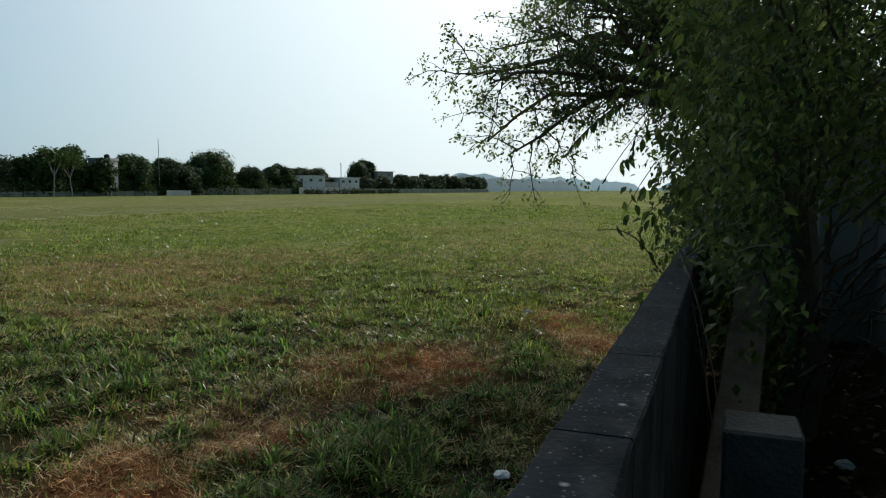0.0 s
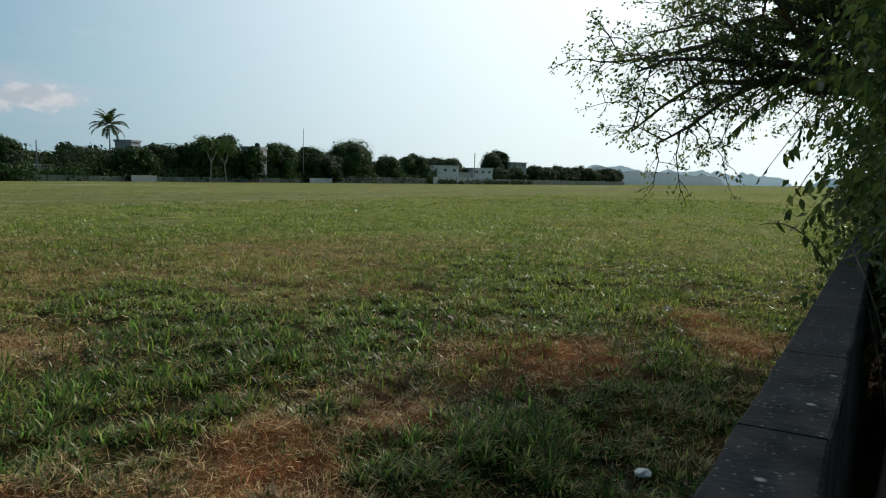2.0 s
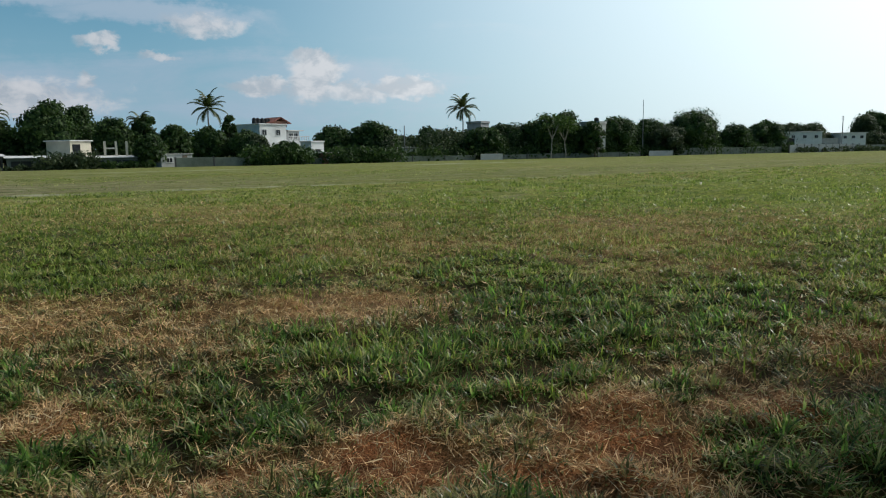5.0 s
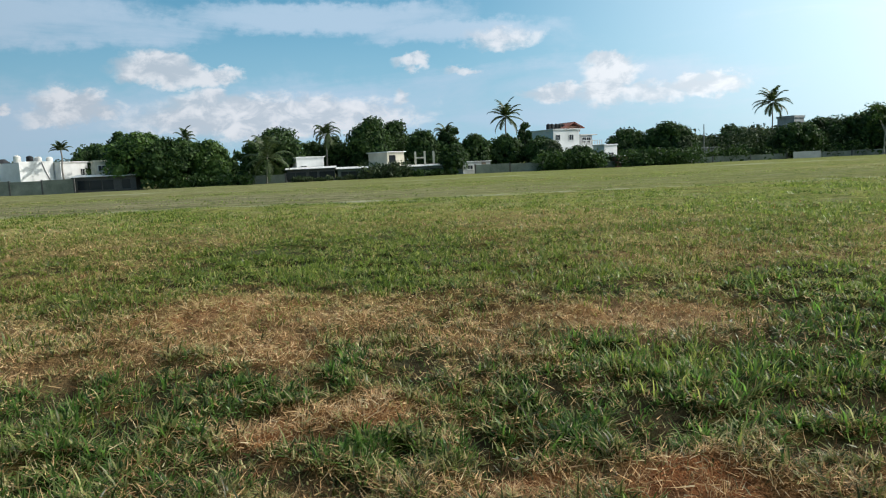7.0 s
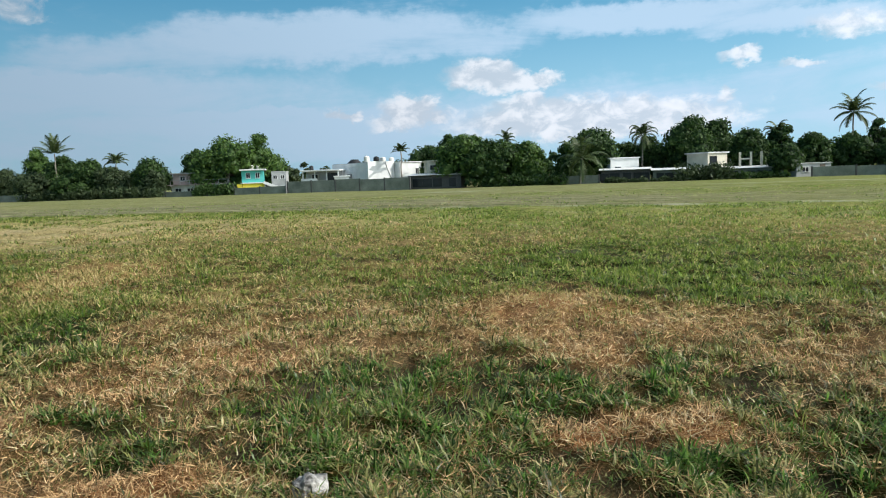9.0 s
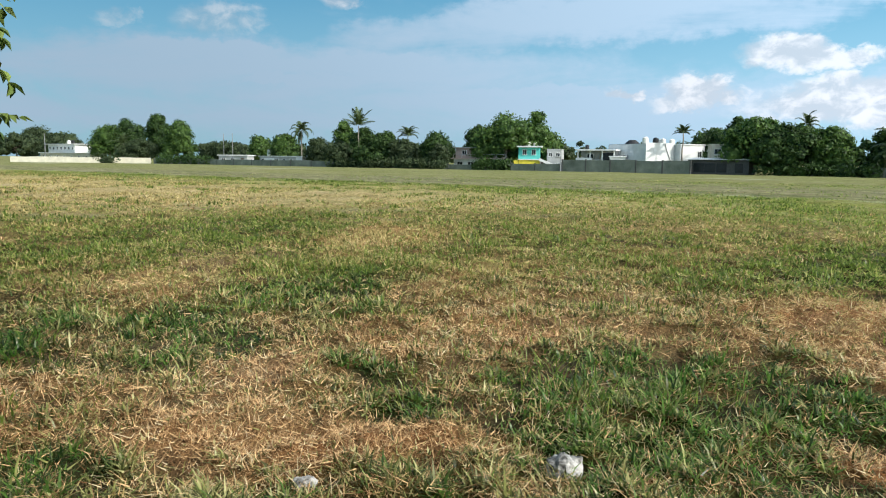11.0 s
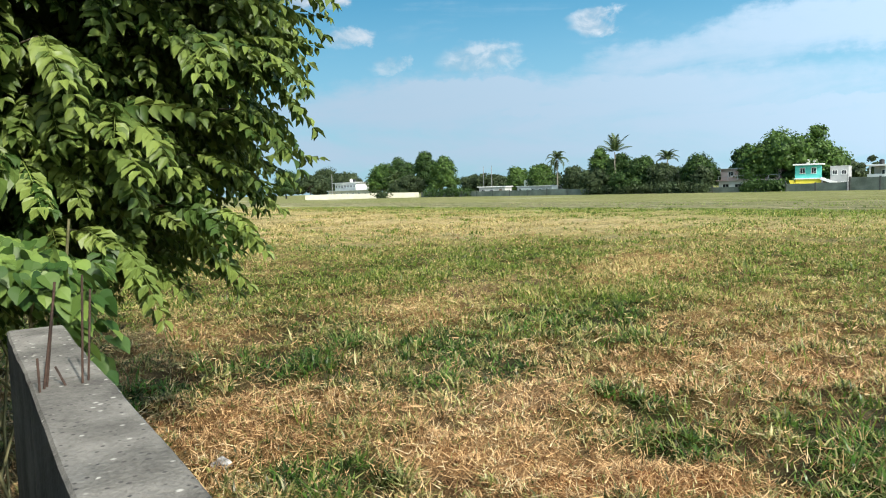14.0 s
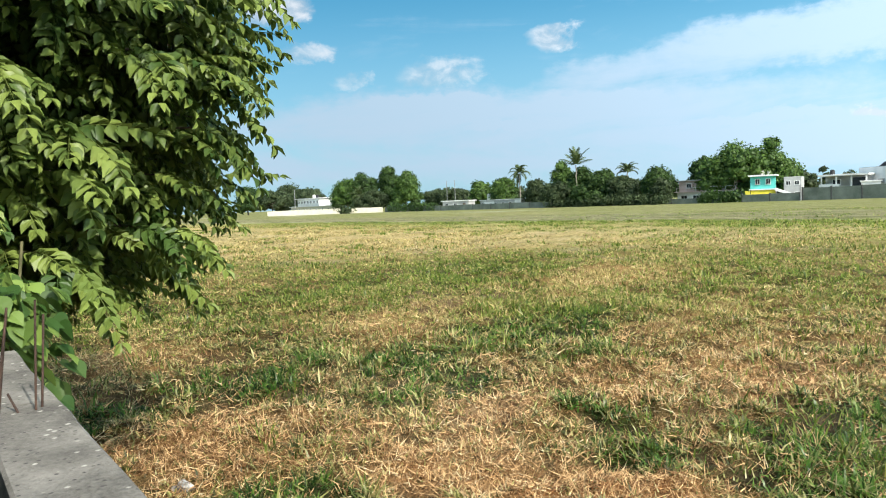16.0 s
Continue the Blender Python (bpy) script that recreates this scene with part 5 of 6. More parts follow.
stone(4.1, -0.63, 0.06, PAPER, "litter", "crumpled silver wrapper on the yard ground", "litter", 8.8, 0.5)
stone(5.0, -0.8, 0.05, PAPER, "litter", "crumpled pale paper on the yard ground", "litter", 9.3, 0.5)


# ---- far trees ----
def far_tree(s, d, h, w, mat, label, fine=1.0):
    """A broad crown of leafy lobes over a domed shape, on a short forked trunk."""
    tree = thing("tree", spot(s, d), label, "tree", "trees beyond the field")
    r = np.random.RandomState(int(abs(s) * 13 + d * 7 + h * 31) % 99991)
    top = Vector((r.randn() * 0.2, r.randn() * 0.2, h * 0.42))
    pts = limb((0, 0, -0.2), top, 0, 0.06)
    tubes("trunk", [(pts, list(np.linspace(0.03 * h + 0.05, 0.018 * h, len(pts))))], BARK, tree, "", 7)
    rise, half = 0.53 * h, np.array([w * 0.55, w * 0.45, 0.56 * h])
    lobes = int(min(17 + 1.6 * w, 38) * (0.6 + 0.4 * fine))
    bars, vs, ts, base = [], [], [], 0
    twist = r.rand() * 6.28
    for k in range(lobes):
        up = 1 - 1.9 * (k + 0.5) / lobes
        a = twist + k * 2.39996 + 0.3 * r.randn()
        ring = math.sqrt(1 - up * up) if up > 0 else 1.0 - 0.12 * up * up
        di = np.array([math.cos(a) * ring, math.sin(a) * ring, up])
        R = (0.13 + 0.15 * r.rand()) * min(w, h * 1.05)
        c = np.array([0, 0.6, rise]) + di * np.maximum(half - R * 0.9, 0.1) * (0.9 + 0.13 * r.randn())
        c[2] = max(c[2], 0.5 * R)
        bars.append((limb(top * 0.8, c, 0.1, 0.05, 4), [0.011 * h, 0.008 * h, 0.005 * h, 0.003 * h]))
        n = int(min(70 + 60 * R * R, 260) * fine)
        di = r.randn(n, 3)
        di /= np.linalg.norm(di, axis=1)[:, None]
        di[:, 2] = np.where(di[:, 2] < -0.45, -di[:, 2], di[:, 2])
        p = c + di * R * (0.7 + 0.55 * r.rand(n, 1) ** 1.6) * np.array([1, 1, 0.86])
        nr = di + r.randn(n, 3) * 0.5
        nr /= np.linalg.norm(nr, axis=1)[:, None]
        t1 = np.cross(nr, r.randn(n, 3))
        t1 /= np.linalg.norm(t1, axis=1)[:, None]
        t2 = np.cross(nr, t1)
        sz = (0.2 + 0.24 * r.rand(n, 1)) * (1.0 + 0.03 * h) / math.sqrt(fine)
        leaf = np.stack([p - t1 * sz * 0.55 - t2 * sz * 0.3, p + t1 * sz * 0.55 - t2 * sz * 0.3, p + t2 * sz * 0.95 + nr * 0.06], 1)
        vs.append(leaf.reshape(-1, 3))
        ts.append(np.arange(n * 3).reshape(-1, 3) + base)
        base += n * 3
        core = bmesh.new()
        bmesh.ops.create_icosphere(core, subdivisions=1, radius=R * 0.74)
        cv = np.array([tuple(v.co) for v in core.verts])
        cv = cv * (1 + 0.12 * r.randn(len(cv), 1)) * np.array([1, 1, 0.86]) + c
        cf = np.array([[v.index for v in f.verts] for f in core.faces])
        core.free()
        vs.append(cv)
        ts.append(cf + base)
        base += len(cv)
    soup("crown", np.concatenate(vs), [np.concatenate(ts)], mat, tree, "", True)
    tubes("limbs", bars, BARK, tree, "", 4)
    return tree


def palm(s, d, h, crown, fronds=22, lean=0.3, droop=1.0, young=False, label="tall coconut palm with a drooping feathered crown"):
    tree = thing("palm_tree", spot(s, d), label, "palm tree", "palms beyond the field")
    r = np.random.RandomState(int(abs(s) * 11 + h * 17) % 9973)
    hub = Vector((lean * r.randn(), lean * r.randn(), h - crown * (0.8 if young else 0.55)))
    pts = limb((0, 0, -0.2), hub, 0, 0.05, 9)
    tubes("trunk", [(pts, list(np.linspace(0.19, 0.11, 9)))], PALM_TRUNK, tree, "", 8)
    for k in range(fronds):
        a = k * 2.39996 + r.randn() * 0.15
        rise = 1.45 - 2.1 * (k / fronds) + 0.12 * r.randn()
        if young:
            rise = 1.5 - 1.3 * (k / fronds)
        ln = crown * (0.95 + 0.2 * r.rand())
        vs, tr = [], []
        n = 15
        spine = []
        for i in range(n):
            t = i / (n - 1)
            ang = max(-1.45, rise - droop * 1.5 * t * t)
            prev = spine[-1] if spine else hub
            st = ln / n
            spine.append(prev + Vector((math.cos(a) * math.cos(ang) * st, math.sin(a) * math.cos(ang) * st, math.sin(ang) * st)))
        side = Vector((-math.sin(a), math.cos(a), 0))
        for i in range(1, n):
            c = spine[i]
            ax = (spine[i] - spine[i - 1]).normalized()
            size = 0.25 * crown * math.sin(math.pi * (0.18 + 0.78 * i / n)) + 0.05
            for sgn in (-1, 1):
                for half in (0.0, 0.5):
                    b = c - ax * (ln / n) * half
                    o = (side * sgn * 0.85 + ax * 0.5 + Vector((0, 0, -0.45 + 0.1 * r.randn()))).normalized()
                    m = len(vs)
                    vs.extend([b - ax * 0.1, b + ax * 0.1, b + o * size])
                    tr.append((m, m + 1, m + 2))
        m = len(vs)
        for i, c in enumerate(spine):
            wd = 0.03 * (1 - 0.7 * i / n)
            vs.extend([c + side * wd, c - side * wd])
        for i in range(n - 1):
            tr.extend([(m + 2 * i, m + 2 * i + 1, m + 2 * i + 3), (m + 2 * i, m + 2 * i + 3, m + 2 * i + 2)])
        soup("frond", np.array([tuple(v) for v in vs]), [np.array(tr)], FROND, tree)
    return tree


T1, T2, T3 = "dense dark green mango tree with a domed crown", "bright leafy green tree with a broad crown", "dull green scrubby tree behind the field wall"
far_tree(92.8, 150, 7.0, 9.1, LEAF_FAR_DULL, T3)
far_tree(97.3, 135, 7.0, 9.5, LEAF_FAR, T1)
far_tree(108.9, 140, 8.0, 12.2, LEAF_FAR, T1)
far_tree(113.9, 135, 9.1, 9.5, LEAF_FAR, T1)
far_tree(123.8, 138, 11.0, 8.1, LEAF_FAR, T1)
far_tree(123.6, 134, 8.0, 6.2, LEAF_FAR, T1)
far_tree(138.9, 135, 9.9, 11.2, LEAF_FAR, T1)
far_tree(153.6, 137, 9.5, 11.1, LEAF_FAR, T1)
far_tree(169.9, 136, 11.9, 15.8, LEAF_FAR, T1)
far_tree(155.1, 133, 7.6, 11.0, LEAF_FAR_DULL, T3)
far_tree(187.6, 135, 8.6, 10.0, LEAF_FAR, T1)
far_tree(205.8, 138, 9.5, 13.4, LEAF_FAR, T1)
far_tree(242.8, 152, 9.8, 10.8, LEAF_FAR_DULL, T3)
far_tree(262.6, 156, 9.7, 11.4, LEAF_FAR_DULL, T3)
far_tree(291.6, 152, 13.2, 11.4, LEAF_FAR_DULL, T3)
far_tree(312.9, 158, 15.5, 10.6, LEAF_FAR, T1)
far_tree(62.0, 140, 7.2, 6.9, LEAF_FAR, T1)
far_tree(69.4, 136, 8.1, 10.3, LEAF_FAR, T1)
far_tree(70.3, 133.5, 5.9, 5.5, LEAF_FAR_DULL, T3)
far_tree(86.0, 150, 5.3, 7.9, LEAF_FAR_DULL, T3)
far_tree(89.3, 146, 7.1, 6.8, LEAF_FAR, T1)
far_tree(94.1, 140, 5.1, 7.8, LEAF_FAR, T1)
far_tree(29.6, 136, 7.4, 5.7, LEAF_FAR, T1)
far_tree(36.5, 138, 6.7, 8.5, LEAF_FAR, T1)
far_tree(42.3, 135, 6.0, 7.1, LEAF_FAR, T1)
far_tree(43.5, 133, 5.2, 5.3, LEAF_FAR_DULL, T3)
far_tree(48.9, 131.5, 3.9, 6.1, LEAF_FAR, T1)
far_tree(43.5, 150, 9.2, 3.8, LEAF_FAR, T1)
far_tree(25.0, 133, 5.5, 5.2, LEAF_FAR, T1)
far_tree(-31.3, 136, 9.6, 11.3, LEAF_FAR_BRIGHT, T2)
far_tree(-25.3, 133, 8.0, 10.5, LEAF_FAR, T1)
far_tree(-19.0, 134, 8.0, 7.0, LEAF_FAR_BRIGHT, T2)
far_tree(-42.3, 150, 8.4, 9.6, LEAF_FAR, T1)
far_tree(-35.4, 141, 10.2, 6.1, LEAF_FAR, T1)
far_tree(-7.9, 140, 9.8, 9.6, LEAF_FAR, T1)
far_tree(-11.9, 136, 6.7, 4.9, LEAF_FAR, T1)
far_tree(-1.2, 148, 7.6, 4.4, LEAF_FAR, T1)
far_tree(3.3, 146, 7.7, 5.8, LEAF_FAR, T1)
far_tree(10.3, 143, 11.0, 9.6, LEAF_FAR, T1)
far_tree(14.7, 146, 10.3, 6.9, LEAF_FAR, T1)
far_tree(20.2, 141, 8.0, 6.6, LEAF_FAR, T1)
far_tree(25.6, 143, 8.7, 5.5, LEAF_FAR, T1)
far_tree(-82.6, 141, 11.9, 18.4, LEAF_FAR_BRIGHT, "large bright green mango tree with a wide domed crown")
far_tree(-85.5, 139, 9.6, 12.5, LEAF_FAR_BRIGHT, T2)
far_tree(-74.7, 139, 8.2, 5.0, LEAF_FAR_BRIGHT, T2)
far_tree(-97.5, 147, 9.9, 6.5, LEAF_FAR, T1)
far_tree(-99.7, 134, 7.6, 8.0, LEAF_FAR, T1)
far_tree(-96.9, 131.5, 5.3, 4.5, LEAF_FAR_DULL, T3)
far_tree(-138.2, 144, 11.2, 6.9, LEAF_FAR_BRIGHT, T2)
far_tree(-127.8, 132, 6.0, 8.9, LEAF_FAR_DULL, T3)
far_tree(-123.4, 135, 9.1, 8.5, LEAF_FAR, T1)
far_tree(-115.3, 134, 8.3, 7.2, LEAF_FAR, T1)
far_tree(-109.4, 134, 6.6, 7.7, LEAF_FAR_DULL, T3)
far_tree(-117.9, 131.5, 5.0, 8.8, LEAF_FAR, T1)
far_tree(-140.2, 136, 7.2, 6.9, LEAF_FAR_DULL, T3)
far_tree(-155.3, 138, 8.5, 8.3, LEAF_FAR_BRIGHT, T2)
far_tree(-170.4, 142, 8.0, 7.1, LEAF_FAR_BRIGHT, T2)
far_tree(-244.5, 138, 12.4, 15.6, LEAF_FAR_BRIGHT, T2)
far_tree(-236.4, 140, 13.7, 12.5, LEAF_FAR, T1)
far_tree(-219.2, 140, 15.3, 9.4, LEAF_FAR, T1)
far_tree(-204.2, 138, 13.1, 11.4, LEAF_FAR_BRIGHT, T2)
far_tree(-220.0, 134, 7.5, 12.6, LEAF_FAR_DULL, T3)
far_tree(-188.7, 140, 6.7, 11.6, LEAF_FAR_DULL, T3)
far_tree(-356.1, 165, 14.9, 16.8, LEAF_FAR_DULL, T3)
far_tree(-373.7, 150, 14.8, 15.8, LEAF_FAR, T1)
for s, d, h, w in ((248, 148, 9.2, 11), (276, 140, 6.6, 9), (299, 144, 7.2, 12), (326, 146, 8.6, 16), (341, 148, 8.0, 16), (357, 150, 9.4, 18), (374, 152, 9.4, 18), (392, 156, 8.6, 18), (409, 152, 10.0, 20), (429, 158, 9.0, 20), (452, 154, 10.0, 22), (478, 160, 10.2, 24), (-308, 152, 12.0, 18), (-330, 145, 11.6, 20), (-262, 150, 9.0, 18), (-181, 140, 6.6, 10), (-60, 175, 6.6, 26), (-90, 175, 6.6, 26), (78, 160, 6.4, 24), (52, 160, 6.0, 14)):
    far_tree(s, d, h, w, LEAF_FAR_DULL, T3, 0.6)
back = np.random.RandomState(77)
for k in range(15):
    far_tree(100 + 11 * k + 3 * back.randn(), 148 + 6 * back.rand(), 6.6 + 1.4 * back.rand(), 14.0, LEAF_FAR_DULL, T3, 0.35)
for k in range(12):
    far_tree(-52 + 12.5 * k + 3 * back.randn(), 150 + 5 * back.rand(), 5.4 + 1.2 * back.rand(), 14.0, LEAF_FAR, T1, 0.35)
for k in range(9):
    far_tree(-205 + 15 * k + 3 * back.randn(), 156 + 6 * back.rand(), 5.6 + 1.4 * back.rand(), 14.0, LEAF_FAR_DULL, T3, 0.35)
palm(95.6, 142, 14.3, 4.3, 22, droop=0.85)
palm(37.1, 142, 13.1, 3.9, 20, droop=0.75)
palm(25.5, 145, 9.8, 3.0, 20, droop=1.3)
palm(-44.9, 139, 9.2, 2.1, 13, young=True, droop=0.9, label="small stiff palm behind the white house")
palm(-24.8, 142, 10.4, 2.6, 13)
palm(-9.3, 131.5, 7.4, 5.2, 18, label="low coconut palm with long fronds near the ground")
palm(1.6, 143, 10.6, 3.4, 20, droop=1.5, label="windblown coconut palm with hanging fronds")
palm(-122.1, 133, 13.8, 4.6, 10, young=True, droop=0.45, label="young palm with stiff upright fronds above the trees")
palm(-113.8, 141, 10.6, 3.4, 13, young=True, droop=1.1, label="ragged palm rising between the trees")
palm(-151.1, 141, 12.0, 4.0, 18, droop=1.5, label="windblown coconut palm with hanging fronds")
palm(-228.6, 134, 9.0, 5.0, 16, label="low bushy coconut palm behind the cream wall")


def forked_tree(s, d, h, lean):
    """Slim pale trunk forking below a thin light crown."""
    tree = thing("slim_tree", spot(s, d), "slim pale-trunked tree with a thin light green crown", "tree", "slim trees beyond the field")
    r = np.random.RandomState(int(s * 7) % 997)
    fork = Vector((lean * 0.4, 0, h * 0.45))
    pts = limb((0, 0, -0.2), fork, 0, 0.05)
    tubes("trunk", [(pts, list(np.linspace(0.16, 0.11, len(pts))))], PALE_BARK, tree, "", 7)
    places = []
    for k in range(7):
        a = k * 2.4
        tip = fork + Vector((math.cos(a) * h * 0.24 + lean * 0.5, math.sin(a) * h * 0.2, h * (0.3 + 0.25 * r.rand())))
        q = limb(fork, tip, 0.2, 0.08)
        tubes("limb", [(q, list(np.linspace(0.08, 0.02, len(q))))], PALE_BARK, tree, "", 5)
        for g in range(130):
            places.append(place(tip + Vector((r.randn() * 0.8, r.randn() * 0.7, r.randn() * 0.45)), Vector((r.randn(), r.randn(), r.randn())).normalized(), r.rand() * 3, 0.7 + 0.7 * r.rand()))
    scatter("crown", [small_leaf(0.4, 0.35), small_leaf(0.5, 0.3)], places, LEAF_FAR_BRIGHT, tree)


forked_tree(112.5, 130.5, 9.6, 0.8)
forked_tree(117.5, 131.0, 8.6, -0.8)


def shrubs(s0, s1, d, h, count, mat, label):
    """A ragged belt of bushes, one mass."""
    r = np.random.RandomState(int(abs(s0) + count))
    vs, ts, base = [], [], 0
    for k in range(count):
        s, R = s0 + (s1 - s0) * r.rand(), h * (0.35 + 0.3 * r.rand())
        c = np.array([s, d + r.randn() * 0.8, FAR_GROUND + R * 0.55 + h * 0.35 * r.rand()])
        n = int(64 * max(1.0, (h / 3.0) ** 1.6))
        di = r.randn(n, 3)
        di /= np.linalg.norm(di, axis=1)[:, None]
        p = c + di * R * (0.7 + 0.5 * r.rand(n, 1)) * np.array([1.3, 1, 0.9])
        t1 = r.randn(n, 3) * 0.17
        t2 = r.randn(n, 3) * 0.14
        vs.append(np.stack([p - t1, p + t2, p + t1, p - t2], 1).reshape(-1, 3))
        ts.append(np.arange(n * 4).reshape(-1, 4) + base)
        base += n * 4
    ob = soup("bushes", np.concatenate(vs), [np.concatenate(ts)], mat)
    ob.matrix_world = FIELD
    return tagged(ob, label, "bushes", kind="stuff")


shrubs(66, 215, 139.0, 6.2, 105, LEAF_FAR_DULL, "ragged thicket of dull green trees that closes the gaps between the crowns")
shrubs(41, 51, 129.4, 3.4, 46, LEAF_FAR, "dark bushes that hide the field wall")
shrubs(57, 71, 129.4, 3.0, 52, LEAF_FAR, "dark ragged bushes before the field wall")
shrubs(41, 215, 133.4, 3.0, 290, LEAF_FAR, "belt of dark bushes under the trees beyond the field")
shrubs(-86.5, -78, 131.0, 2.2, 34, LEAF_FAR, "dark garden bushes before the painted house")
shrubs(-130, -94, 129.8, 2.0, 90, LEAF_FAR_DULL, "belt of dull green bushes under the trees")
shrubs(-30, -12, 130.3, 2.0, 45, LEAF_FAR, "dark bushes at the foot of the trees")
shrubs(8, 15, 131.0, 2.6, 26, LEAF_FAR_DULL, "spiky grey-green bushes in front of the sheds")
shrubs(-204, -178, 130.5, 2.6, 60, LEAF_FAR, "dark bushes beside the low walls")
shrubs(-215, -211, 119.5, 2.6, 14, LEAF_FAR_DULL, "dull green bush in front of the cream wall")
shrubs(205, 285, 129.5, 1.6, 70, LEAF_FAR_DULL, "low bushes in front of the pale walls")


# ---- boundary walls ----
def boundary(s0, s1, d, h, mat, label, gap=6.0, posts=True, at=None, rz=0.0):
    n = max(1, round((s1 - s0) / gap))
    w = thing("wall_boundary", spot(*(at or ((s0 + s1) / 2, d)), None, rz), label, "wall", kind="structure")
    step = (s1 - s0) / n
    for k in range(n):
        x = s0 + step * (k + 0.5) - (s0 + s1) / 2
        hh = h * (1 + 0.04 * math.sin(k * 2.3 + s0))
        box_part("wall_panel", (x, 0, hh / 2 - 0.2), (step - 0.26 if posts else step - 0.02, 0.15, hh + 0.4), mat, w, bevel=0.02)
    if posts:
        for k in range(n + 1):
            box_part("pillar", (s0 + step * k - (s0 + s1) / 2, 0, h / 2 - 0.15), (0.25, 0.28, h + 0.55), BLOCK, w, bevel=0.02)
    return w


boundary(-21, 21, 0, 1.75, CREAM_RENDER, "long low cream rendered wall along the field", 6.0, False, (-222.8, 116.5), 40.5)
boundary(-205, -128, 130, 1.5, BOUNDARY, "low dark weathered block wall beside the field", 8.0)
boundary(-127, -80.5, 131, 1.1, BOUNDARY, "low mossy block wall under the trees", 7.0)
boundary(-77.5, -66.2, 130.5, 1.45, BOUNDARY, "low stained block wall below the painted house", 4.6)
boundary(-65.5, -40.5, 130, 2.3, BOUNDARY, "stained grey-green block wall with pillars", 5.0)
boundary(-26, -6, 131.5, 1.5, BOUNDARY, "low weathered grey wall behind the grass", 7.0)
boundary(28, 41, 130, 1.6, BOUNDARY, "low weathered grey wall behind the grass", 6.5)
boundary(44, 92, 132, 1.1, BOUNDARY, "low dark block wall under the trees", 8.0)
boundary(92, 98, 130, 1.35, GREY_RENDER, "short pale grey wall between the trees", 6.0, False)
boundary(99, 144, 132, 1.1, BOUNDARY, "low dark block wall under the trees", 8.0)
boundary(145, 154, 130, 1.3, GREY_RENDER, "short pale grey wall between the trees", 9.0, False)
boundary(156, 205, 132, 1.9, BOUNDARY, "low dark block wall under the trees", 8.0)
boundary(206, 245, 130, 2.4, GREY_RENDER, "pale grey block wall in front of white houses", 4.0)
boundary(246, 420, 132, 2.0, BOUNDARY, "long dim block wall far along the field", 20.0)


# ---- houses ----
def window(parent, x, y, z, w, h, frame_mat=WHITE_PAINT):
    bm = bmesh.new()
    t = 0.08
    box(bm, x, y - 0.03, z + h / 2 - t / 2, w, 0.1, t)
    box(bm, x, y - 0.05, z - h / 2 + t / 2, w + 0.1, 0.16, t)
    box(bm, x - w / 2 + t / 2, y - 0.03, z, t, 0.1, h - 2 * t)
    box(bm, x + w / 2 - t / 2, y - 0.03, z, t, 0.1, h - 2 * t)
    box(bm, x, y - 0.02, z, 0.05, 0.08, h - 2 * t)
    f = part("window", bm, frame_mat, parent)
    for sgn in (-1, 1):
        box_part("pane", (x + sgn * (w - 0.1) / 4, y - 0.015, z), ((w - 2 * t) / 2 - 0.04, 0.03, h - 2 * t), DARK_GLASS_AND_BAY, f)
    return f


def tank(parent, x, y, z, r, h, mat):
    bm = bmesh.new()
    bmesh.ops.create_cone(bm, cap_ends=True, segments=18, radius1=r, radius2=r * 0.94, depth=h, matrix=Matrix.Translation((x, y, z + h / 2)))
    bmesh.ops.create_cone(bm, cap_ends=True, segments=18, radius1=r * 0.9, radius2=r * 0.3, depth=h * 0.22, matrix=Matrix.Translation((x, y, z + h * 1.11)))
    return part("water_tank", bm, mat, parent, "roof water tank")


def house(s, d, w, depth, h, mat, label, storeys=1, windows=2, roof=0.22, roof_mat=None, over=0.2, parapet=0.0, door=True, turn=22.0):
    hs = thing("house", spot(s, d, None, (-30.0 if s > 200 else turn) if w < 13 else 0.0), label, "house", "houses beyond the field")
    box_part("wall", (0, depth / 2, h / 2 - 0.15), (w, depth, h + 0.3), mat, hs)
    box_part("roof", (0, depth / 2, h + roof / 2), (w + 2 * over, depth + 2 * over, roof), roof_mat or mat, hs, bevel=0.03)
    if parapet:
        for x, y, sx, sy in ((0, -over + 0.08, w + 2 * over, 0.15), (0, depth + over - 0.08, w + 2 * over, 0.15), (-w / 2 - over + 0.08, depth / 2, 0.15, depth + 2 * over - 0.31), (w / 2 + over - 0.08, depth / 2, 0.15, depth + 2 * over - 0.31)):
            box_part("parapet", (x, y, h + roof + parapet / 2), (sx, sy, parapet), mat, hs)
    fl = h / storeys
    for k in range(storeys):
        for i in range(windows):
            x = (i + 0.5) / windows * w - w / 2
            if k == 0 and door and i == windows - 1:
                box_part("door", (x, -0.02, 1.0), (0.95, 0.08, 2.05), TIMBER, hs)
                continue
            window(hs, x, 0, fl * k + fl * 0.55, min(1.3, w / windows * 0.6), min(1.1, fl * 0.4))
    return hs


# white houses seen small and hazy along the field
hs = house(227, 138, 11.5, 8, 6.4, WHITE_PAINT, "white two-storey house with a dark tall opening", 2, 3, over=0.3)
box_part("gate", (-4.6, -0.06, 2.4), (2.4, 0.1, 4.4), DARK_GLASS_AND_BAY, hs, "dark tall opening")
house(258, 139, 9, 8, 6.2, WHITE_PAINT, "white two-storey house with a flat roof", 2, 3, over=0.4)
house(243, 141, 10, 7, 4.2, GREY_RENDER, "low pale grey house behind the wall", 1, 3)
house(314, 150, 9, 8, 10.0, GREY_RENDER, "hazy grey house with an overhanging roof", 3, 2, over=0.8)
